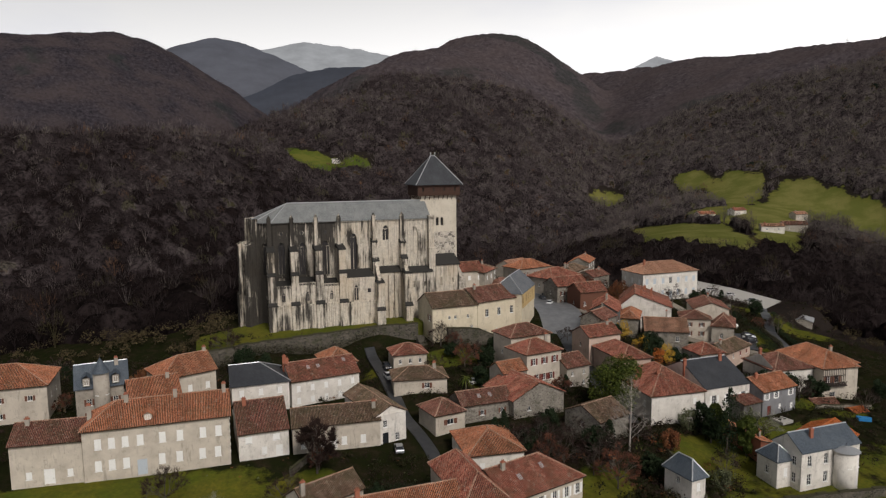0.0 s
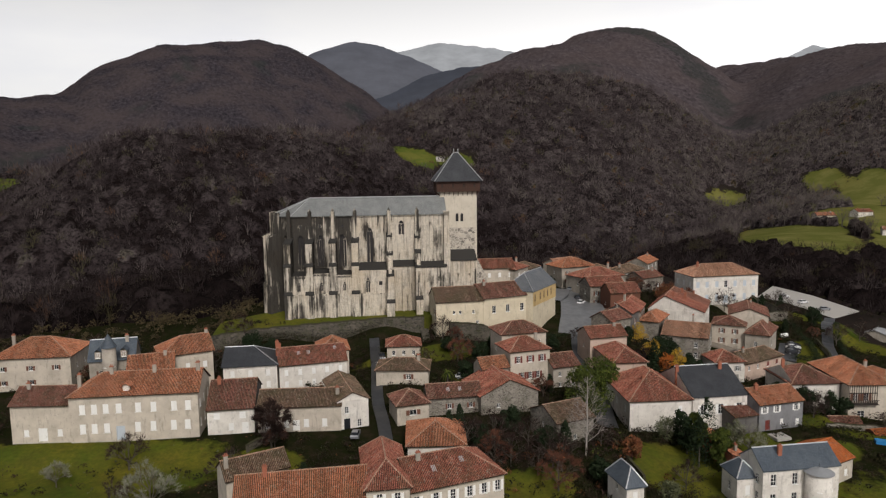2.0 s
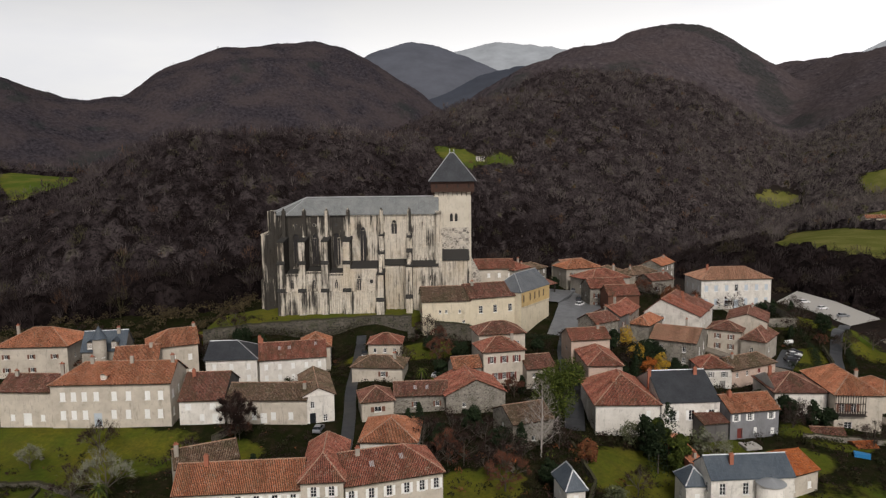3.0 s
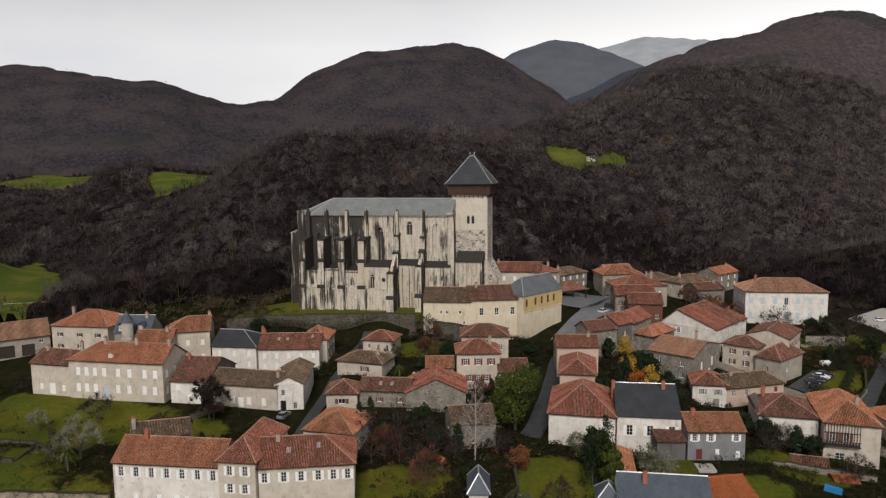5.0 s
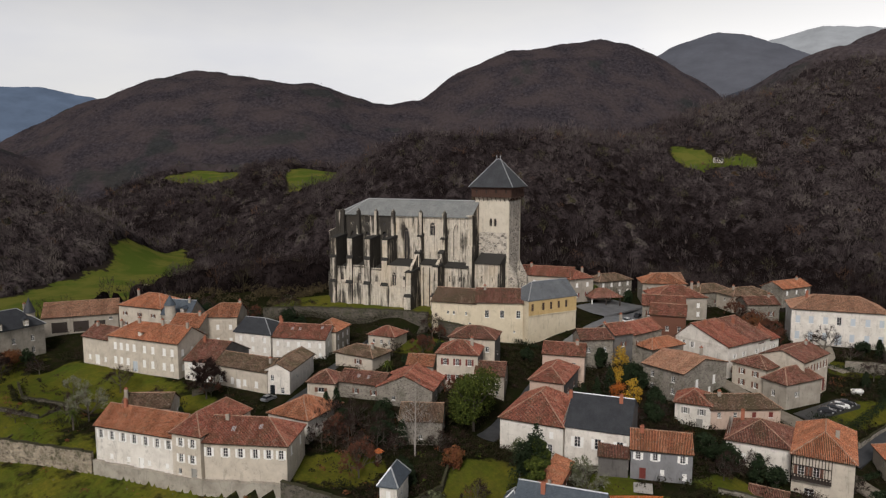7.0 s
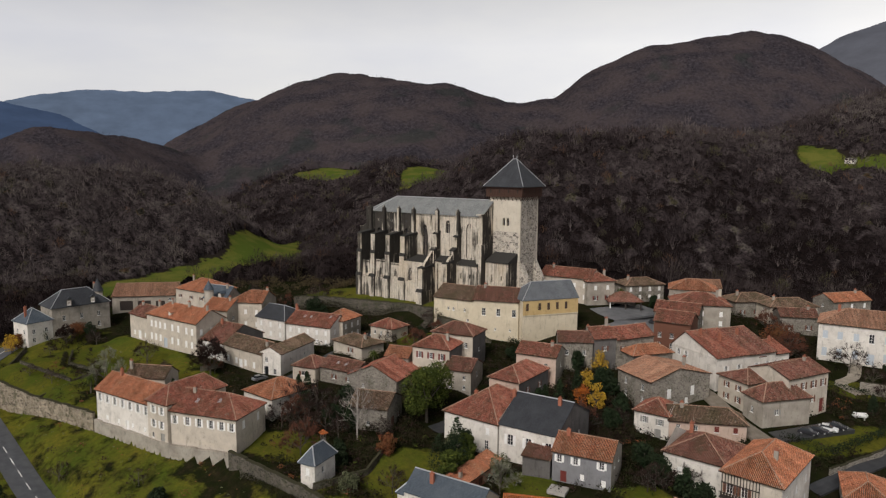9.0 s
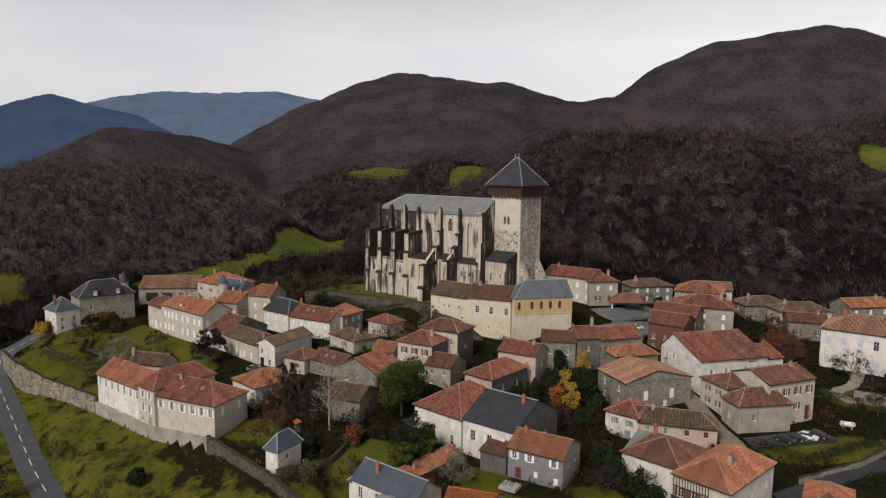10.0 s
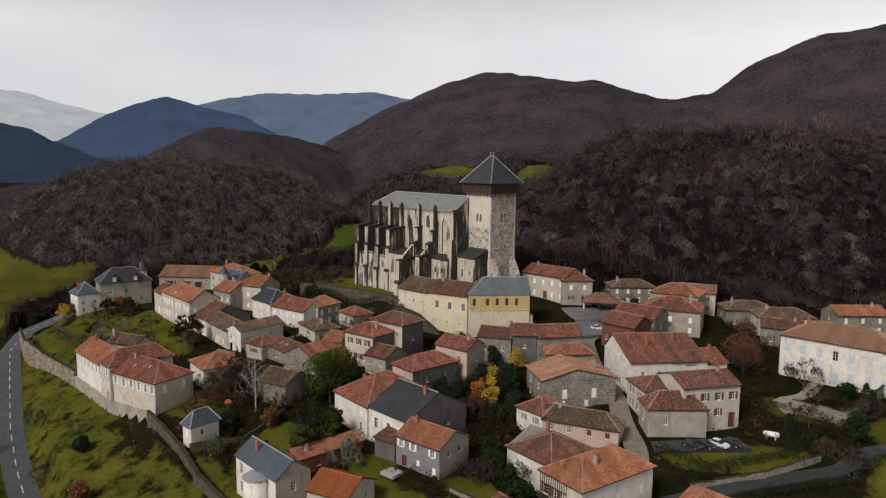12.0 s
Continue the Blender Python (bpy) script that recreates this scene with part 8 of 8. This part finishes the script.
def shrubs(label, material, boxes, size, seed, leaf=0.17, per=44, fill=1.0):
    rng = np.random.default_rng(seed)
    xs, ys = [], []
    for x0, x1, y0, y1, n in boxes:
        n = int(n * fill)
        xs.append(rng.uniform(x0, x1, n))
        ys.append(rng.uniform(y0, y1, n))
    x, y = np.concatenate(xs), np.concatenate(ys)
    keep = ~blocked(x, y, 0.4) & (along(ROAD, x, y)[0] > 5) & ((lawn_cover(x, y) < 0.55) | (rng.random(len(x)) < 0.12) | (y < 118))
    x, y = x[keep], y[keep]
    co, f = clump(rng, x, y, rng.uniform(size[0], size[1], len(x)), per, leaf)
    tagged(new("shrubs", raw_mesh("shrubs", co, f, material)), label, "shrubs", kind="stuff")


def garden_trees(boxes, seed):
    """Bare fruit trees and dark evergreens scattered through the gardens."""
    rng = np.random.default_rng(seed)
    for x0, x1, y0, y1, n in boxes:
        for i in range(n):
            x, y = float(rng.uniform(x0, x1)), float(rng.uniform(y0, y1))
            kind = str(rng.choice(["bare", "bare", "russet", "dark", "dark", "cypress"]))
            h = float(rng.uniform(4.0, 7.5))
            q = np.array([x]), np.array([y])
            if not blocked(*q, 1.6)[0] and lawn_cover(*q)[0] < 0.7:
                tree(x, y, h, kind, seed * 1000 + i, h * (0.42 if kind == "cypress" else 0.85))


# ---- shrubs and hedges ----
garden_trees([(14, 48, 124, 150, 18), (46, 72, 180, 204, 16), (-8, 18, 166, 192, 8), (84, 102, 166, 182, 10), (-76, -24, 160, 182, 12), (104, 124, 214, 262, 12),
              (74, 112, 256, 296, 12), (28, 52, 150, 168, 6), (-34, 14, 114, 132, 8), (-112, -84, 150, 176, 10)], 7)
GARDENS = [(13, 62, 122, 162, 430), (46, 78, 178, 205, 330), (-80, -30, 95, 122, 24), (60, 115, 140, 182, 200), (86, 114, 210, 262, 190), (-8, 20, 160, 194, 130), (-75, -8, 160, 190, 260), (-30, 15, 112, 135, 110), (20, 50, 160, 205, 180),
           (30, 60, 186, 230, 90), (75, 120, 255, 300, 80), (-130, -80, 80, 160, 60), (20, 60, 268, 310, 70), (105, 150, 200, 320, 200), (-110, -70, 150, 180, 120), (-75, -60, 134, 142, 10), (-101, -94, 98, 114, 22), (-100, -88, 122, 140, 30), (60, 74, 186, 203, 90), (84, 98, 205, 215, 30), (50, 60, 228, 250, 30), (60, 80, 262, 290, 90), (100, 125, 250, 300, 90), (78, 94, 176, 198, 60)]
shrubs("dark green and brown garden shrubs between the houses", "hedge_mix", GARDENS, (0.9, 3.0), 5, 0.22, 30, 1.35)
shrubs("bare brown winter bushes in the gardens", "twig_brown", GARDENS, (1.0, 3.2), 6, 0.15, 32, 1.35)
shrubs("rust-brown bushes along the walls and slopes", "leaf_rust", [(-70, 120, 84, 118, 30), (18, 60, 122, 150, 34), (50, 80, 185, 205, 24), (-75, -20, 160, 180, 30), (88, 112, 205, 250, 24)], (0.8, 2.2), 7, 0.2, 32)
shrubs("green laurel bushes in the gardens", "leaf_green", [(40, 75, 126, 158, 26), (-60, -30, 92, 105, 8), (85, 112, 165, 180, 14), (85, 110, 240, 285, 14), (-75, -45, 165, 185, 16)], (1.0, 2.4), 8, 0.2, 32)
shrubs("tall olive-brown thicket at the edge of the woods", "thicket", [(-150, -84, 152, 205, 110), (-96, -64, 184, 214, 60), (-20, 30, 262, 300, 40), (110, 160, 300, 340, 40), (150, 172, 220, 300, 40)], (2.2, 5.0), 12, 0.3, 60)
shrubs("low bramble and young trees on the western slope", "twig_brown", [(-205, -120, 125, 205, 150)], (1.6, 3.4), 14, 0.22, 44)
shrubs("brown bramble clumps on the grass slope", "twig_brown", [(-62, 20, 66, 98, 40), (20, 130, 84, 118, 40)], (1.4, 3.4), 13, 0.14, 60)
shrubs("tufts of rough grass and bramble on the slope", "leaf_olive", [(-60, 130, 70, 135, 420)], (0.25, 0.7), 9, 0.1, 14)
shrubs("tufts of dead brown bracken on the slope", "leaf_rust", [(-60, 130, 70, 135, 260)], (0.25, 0.6), 10, 0.09, 14)


def hedge(line, h, w, material, label, seed):
    rng = np.random.default_rng(seed)
    xs, ys = [], []
    for a, b in zip(line, line[1:]):
        n = max(2, int(math.hypot(b[0] - a[0], b[1] - a[1]) / 0.7))
        t = np.linspace(0, 1, n)
        xs.append(a[0] + (b[0] - a[0]) * t + rng.normal(0, 0.15, n))
        ys.append(a[1] + (b[1] - a[1]) * t + rng.normal(0, 0.15, n))
    x, y = np.concatenate(xs), np.concatenate(ys)
    co, f = clump(rng, x, y, np.full(len(x), h) * rng.uniform(0.85, 1.1, len(x)), 70, 0.15)
    tagged(new("hedge", raw_mesh("hedge", co, f, material)), label, "hedge", kind="stuff")


hedge([(99, 214), (107, 219), (109.8, 238), (108, 250)], 2.6, 1.5, "leaf_dark", "tall clipped dark hedge along the parking yard", 21)
hedge([(91, 251), (99, 254.5), (107, 259), (108, 268)], 2.2, 1.2, "leaf_dark", "dark hedge in front of the manor garden wall", 29)
hedge([(64, 187), (70, 193), (74, 201)], 3.0, 1.2, "leaf_dark", "overgrown dark hedge between the gardens", 30)
hedge([(86, 160), (93, 166), (101, 170)], 1.8, 1.2, "hedge_mix", "ragged hedge along the garden terrace", 31)
hedge([(117.5, 222), (120, 238), (123.5, 256)], 2.0, 1.5, "leaf_dark", "long dark hedge along the lane", 22)
hedge([(-62, 173.5), (-51, 179.8), (-36, 185.8), (-20, 192.6)], 3.6, 1.2, "hedge_mix", "ragged ivy and shrubs along the terrace wall", 28)
hedge([(-80, 101), (-66, 97.8), (-53, 102.6)], 1.3, 1, "hedge_mix", "clipped garden hedge on the terraced gardens", 23)
hedge([(-40, 98.5), (-30, 103), (-24, 106)], 2.2, 1, "hedge_mix", "thick dark garden hedge", 24)
hedge([(-26, 116), (-8, 123), (3, 126)], 2.6, 1, "leaf_dark", "tall dark hedge behind the villa", 25)
hedge([(30, 117), (46, 121), (60, 123.4)], 1.6, 1, "hedge_mix", "ragged ivy over the rampart wall", 32)
hedge([(20, 205), (28, 203), (33, 205)], 2.0, 1, "leaf_dark", "dark hedge below the palace", 26)
hedge([(110, 196), (117, 210), (124, 214)], 1.6, 1, "leaf_dark", "clipped dark hedge beside the road", 27)


# ---- woods ----
CLEAR = [(-140, 40), (-170, 95), (-205, 130), (-192, 186), (-120, 200), (-80, 200), (-66, 214), (-22, 244), (4, 262), (12, 288), (38, 316), (76, 340), (120, 345), (152, 300), (165, 240), (190, 160), (320, 20), (320, -300), (-500, -300), (-330, 20)]


def tree_shape(rng, n_twig, length, width, trunk=True):
    """One wild tree of unit crown radius about 1: twigs as slim triangles, limbs and trunk; height 1.7."""
    d = rng.normal(size=(n_twig, 3))
    d /= np.linalg.norm(d, axis=1, keepdims=True)
    d[:, 2] = np.abs(d[:, 2]) * 1.2 - 0.35
    r = rng.uniform(0.35, 1.0, n_twig) ** 0.5
    b = d * r[:, None] * np.array([0.85, 0.85, 0.85]) + np.array([0, 0, 0.95])
    v = d * 0.8 + rng.normal(0, 0.4, (n_twig, 3)) + np.array([0, 0, 0.8])
    v /= np.linalg.norm(v, axis=1, keepdims=True)
    a = np.cross(v, rng.normal(size=(n_twig, 3)))
    a /= np.linalg.norm(a, axis=1, keepdims=True)
    ln = length * rng.uniform(0.6, 1.3, n_twig)[:, None]
    w = width * rng.uniform(0.6, 1.3, n_twig)[:, None]
    co = np.stack([b - v * ln * 0.3 - a * w, b - v * ln * 0.3 + a * w, b + v * ln], 1).reshape(-1, 3)
    if trunk:
        extra = []
        for k in range(7):
            ang = k * 0.9
            e = np.array([math.cos(ang) * 0.55, math.sin(ang) * 0.55, 1.1 + 0.5 * rng.random()]) if k else np.array([0.02, 0, 1.3])
            side = np.array([-math.sin(ang), math.cos(ang), 0]) * (0.03 if k else 0.05)
            s = np.array([0, 0, 0.35 if k else -0.15])
            extra += [s - side, s + side, e]
            if not k:
                extra += [s - side[[1, 0, 2]], s + side[[1, 0, 2]], e]
        co = np.concatenate([co, np.array(extra)])
    return co


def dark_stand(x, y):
    """Shade of the steep slope north of the town, put into the tint: how far a place lies in it."""
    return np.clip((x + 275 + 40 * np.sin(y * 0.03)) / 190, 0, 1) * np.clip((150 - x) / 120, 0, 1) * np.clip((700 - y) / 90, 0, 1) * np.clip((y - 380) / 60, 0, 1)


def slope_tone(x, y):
    """Tint by place: paler on the western knoll, high up and to the east; shade at the foot of the slopes is put into
    it.
    """
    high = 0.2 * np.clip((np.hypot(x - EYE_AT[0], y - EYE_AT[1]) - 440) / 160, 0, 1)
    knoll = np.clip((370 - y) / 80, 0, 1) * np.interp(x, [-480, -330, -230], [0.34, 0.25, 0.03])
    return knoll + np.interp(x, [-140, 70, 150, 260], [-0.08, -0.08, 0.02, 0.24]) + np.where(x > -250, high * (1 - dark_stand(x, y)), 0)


def plant(label, seed, step, keep, shapes, radius, area, material="winter_woods", trunks=False):
    """Fill an area of the plan with trees, all in one mesh."""
    rng = np.random.default_rng(seed)
    x0, x1, y0, y1 = area
    gx, gy = np.meshgrid(np.arange(x0, x1, step), np.arange(y0, y1, step), indexing="ij")
    x = gx.ravel() + rng.uniform(-0.5, 0.5, gx.size) * step
    y = gy.ravel() + rng.uniform(-0.5, 0.5, gy.size) * step
    k = keep(x, y)
    x, y = x[k], y[k]
    k = ~inside(CLEAR, x, y) & (meadow(x, y) < 0.3)
    x, y = x[k], y[k]
    z = lie(x, y)
    n = len(x)
    r = radius * rng.choice([0.65, 0.9, 1.0, 1.15, 1.45], n) * rng.uniform(0.85, 1.15, n)
    turn = rng.uniform(0, 6.283, n)
    # stands: patches of one kind
    patch = np.sin(x * 0.021 + 1.0) * np.sin(y * 0.017 + 2.0) + 0.6 * np.sin(x * 0.047 + y * 0.039)
    tint = np.clip(rng.normal(0.32, 0.17, n) + 0.17 * patch, 0, 0.72)
    odd = rng.random(n)
    # brighter light on the eastern woods put into the tint
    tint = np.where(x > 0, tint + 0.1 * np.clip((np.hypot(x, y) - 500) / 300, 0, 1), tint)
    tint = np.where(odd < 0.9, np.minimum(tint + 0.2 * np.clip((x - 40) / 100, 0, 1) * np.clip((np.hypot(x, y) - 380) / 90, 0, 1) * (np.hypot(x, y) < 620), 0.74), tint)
    # shade of the north slope put into the tint
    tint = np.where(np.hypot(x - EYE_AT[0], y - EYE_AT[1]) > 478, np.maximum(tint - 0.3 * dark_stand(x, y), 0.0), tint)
    tint = np.where(odd > 0.95, 0.82, tint)
    tint = np.where((odd > 0.93) & (odd < 0.95), 0.93, tint)
    tint = np.where((odd < 0.035), 1.0, tint)
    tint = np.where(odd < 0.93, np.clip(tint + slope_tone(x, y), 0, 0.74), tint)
    cos_, tin_ = [], []
    kind = rng.integers(0, len(shapes), n)
    for s in range(len(shapes)):
        m = np.nonzero(kind == s)[0]
        if not len(m):
            continue
        c, sn = np.cos(turn[m])[:, None], np.sin(turn[m])[:, None]
        q = shapes[s]
        X = (q[:, 0] * c - q[:, 1] * sn) * r[m][:, None] + x[m][:, None]
        Y = (q[:, 0] * sn + q[:, 1] * c) * r[m][:, None] + y[m][:, None]
        tall = r[m] * rng.uniform(1.0, 1.35, len(m))
        Z = q[:, 2][None, :] * tall[:, None] + z[m][:, None]
        cos_.append(np.stack([X, Y, Z], -1).reshape(-1, 3))
        wood = np.arange(len(q)) >= len(q) - (24 if trunks else 0)
        bark = np.where(rng.random(len(m)) < 0.22, 0.72, np.maximum(tint[m], 0.3))
        tin_.append(np.where(wood[None, :], bark[:, None], tint[m][:, None]).ravel())
    co = np.concatenate(cos_)
    me = raw_mesh("woods", co, np.arange(len(co)).reshape(-1, 3), material, np.concatenate(tin_))
    tagged(new("woods", me), label, "woods", kind="stuff")
    return n


rng_ = np.random.default_rng(11)
EYE_AT = (110.0, 50.0)


def ring_sector(r0, r1):
    def keep(x, y):
        d = np.hypot(x - EYE_AT[0], y - EYE_AT[1])
        az = np.degrees(np.arctan2(-(x - EYE_AT[0]), y - EYE_AT[1]))
        return (d >= r0) & (d < r1) & (az > -48) & (az < 108)
    return keep


near_shapes = [tree_shape(rng_, 66, 0.3, 0.017) for _ in range(6)]
belt_shapes = [tree_shape(rng_, 44, 0.34, 0.023) for _ in range(6)]
mid_shapes = [tree_shape(rng_, 28, 0.42, 0.036, False) for _ in range(6)]
far_shapes = [tree_shape(rng_, 6, 0.55, 0.07, False) for _ in range(8)]
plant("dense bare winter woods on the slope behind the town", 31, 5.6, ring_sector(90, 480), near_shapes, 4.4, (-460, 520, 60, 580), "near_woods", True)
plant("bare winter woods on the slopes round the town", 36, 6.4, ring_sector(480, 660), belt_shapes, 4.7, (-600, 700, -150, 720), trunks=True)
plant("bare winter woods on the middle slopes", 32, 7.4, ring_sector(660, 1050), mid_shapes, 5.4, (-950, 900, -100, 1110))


def crowns(label, seed, step, cell, keep, area, material, rise, shade=0.0):
    """The dense inner twigs of near woods: one sheet that swells into a rounded crown for each tree."""
    rng = np.random.default_rng(seed)
    x0, x1, y0, y1 = area
    nx, ny = int((x1 - x0) / step), int((y1 - y0) / step)
    gx, gy = np.meshgrid(x0 + step * np.arange(nx), y0 + step * np.arange(ny), indexing="ij")
    x = gx.ravel() + rng.uniform(-0.35, 0.35, gx.size) * step
    y = gy.ravel() + rng.uniform(-0.35, 0.35, gx.size) * step
    ok = keep(x, y) & ~inside(CLEAR, x, y) & (meadow(x, y) < 0.3)
    mx, my = int((x1 - x0) / cell) + 3, int((y1 - y0) / cell) + 3
    jx, jy = rng.uniform(0.1, 0.9, (mx, my)), rng.uniform(0.1, 0.9, (mx, my))
    size = rng.uniform(0.65, 1.15, (mx, my))
    tone = np.clip(rng.normal(0.24, 0.17, (mx, my)), 0, 0.55)
    tone = np.where(rng.random((mx, my)) > 0.985, 0.82, tone)
    ci, cj = ((x - x0) / cell).astype(int) + 1, ((y - y0) / cell).astype(int) + 1
    ci, cj = np.clip(ci, 1, mx - 2), np.clip(cj, 1, my - 2)
    # gaps between crowns keep a near-black tint for their shade
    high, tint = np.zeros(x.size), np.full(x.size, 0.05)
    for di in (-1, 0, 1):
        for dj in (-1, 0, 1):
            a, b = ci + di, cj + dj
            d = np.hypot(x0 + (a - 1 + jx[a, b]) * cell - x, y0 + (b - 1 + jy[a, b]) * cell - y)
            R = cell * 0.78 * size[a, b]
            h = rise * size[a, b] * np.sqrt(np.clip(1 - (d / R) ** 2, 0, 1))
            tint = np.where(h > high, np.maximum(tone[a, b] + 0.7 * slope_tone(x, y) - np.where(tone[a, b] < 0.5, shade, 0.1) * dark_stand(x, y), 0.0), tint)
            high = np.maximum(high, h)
    edge = ok.reshape(nx, ny).copy()
    for ax in (0, 1):
        edge &= np.roll(edge, 1, ax) & np.roll(edge, -1, ax)
    z = lie(x, y) + np.where(edge.ravel(), high + rng.uniform(-0.45, 0.45, x.size), -0.2)
    i, j = np.meshgrid(np.arange(nx - 1), np.arange(ny - 1), indexing="ij")
    a = (i * ny + j).ravel()
    q = np.stack([a, a + ny, a + ny + 1, a + 1], 1)
    q = q[ok[q].all(1)]
    used = np.unique(q)
    back = np.zeros(len(x), int)
    back[used] = np.arange(len(used))
    me = raw_mesh("woods", np.stack([x, y, z], 1)[used], back[q], material, tint[used])
    me.polygons.foreach_set("use_smooth", [True] * len(me.polygons))
    tagged(new("woods", me), label, "woods", kind="stuff")


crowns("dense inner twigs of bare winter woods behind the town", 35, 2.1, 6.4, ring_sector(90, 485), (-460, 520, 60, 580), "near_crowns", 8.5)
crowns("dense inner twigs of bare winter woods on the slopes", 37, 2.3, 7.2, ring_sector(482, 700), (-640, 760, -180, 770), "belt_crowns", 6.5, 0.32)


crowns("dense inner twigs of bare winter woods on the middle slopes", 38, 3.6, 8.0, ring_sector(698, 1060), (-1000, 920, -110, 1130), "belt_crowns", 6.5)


def canopy(label, seed, step, keep, area, material, rise=9.5):
    """The closed crowns of far woods: one rough sheet over the hills, a lump for each crown."""
    rng = np.random.default_rng(seed)
    x0, x1, y0, y1 = area
    gx, gy = np.meshgrid(np.arange(x0, x1, step), np.arange(y0, y1, step), indexing="ij")
    gx[:, ::2] += step * 0.5
    x = gx.ravel() + rng.uniform(-0.3, 0.3, gx.size) * step
    y = gy.ravel() + rng.uniform(-0.3, 0.3, gx.size) * step
    inner = (keep(x, y) & (meadow(x, y) < 0.3)).reshape(gx.shape)
    core = inner.copy()
    for ax in (0, 1):
        core &= np.roll(core, 1, ax) & np.roll(core, -1, ax)
    z = lie(x, y) + np.where(core.ravel(), rise, 0.0) + np.where(core.ravel(), 1.0, 0.1) * rng.uniform(-2.2, 2.2, x.size) + 1.2 * np.sin(x * 0.05) * np.sin(y * 0.043 + 1)
    nx, ny = gx.shape
    i, j = np.meshgrid(np.arange(nx - 1), np.arange(ny - 1), indexing="ij")
    a = (i * ny + j).ravel()
    ok = keep(x, y) & (meadow(x, y) < 0.3)
    q = np.stack([a, a + ny, a + ny + 1, a + 1], 1)
    q = q[ok[q].all(1)]
    used = np.unique(q)
    back = np.zeros(len(x), int)
    back[used] = np.arange(len(used))
    me = raw_mesh("woods", np.stack([x, y, z], 1)[used], back[q], material, rng.uniform(0.0, 0.62, len(used)))
    me.polygons.foreach_set("use_smooth", [True] * len(me.polygons))
    tagged(new("woods", me), label, "woods", kind="stuff")


plant("bare tree tops on the far hills in winter", 33, 14.0, ring_sector(1050, 2500), far_shapes, 4.4, (-2450, 1500, -200, 2560), "hill_twigs")
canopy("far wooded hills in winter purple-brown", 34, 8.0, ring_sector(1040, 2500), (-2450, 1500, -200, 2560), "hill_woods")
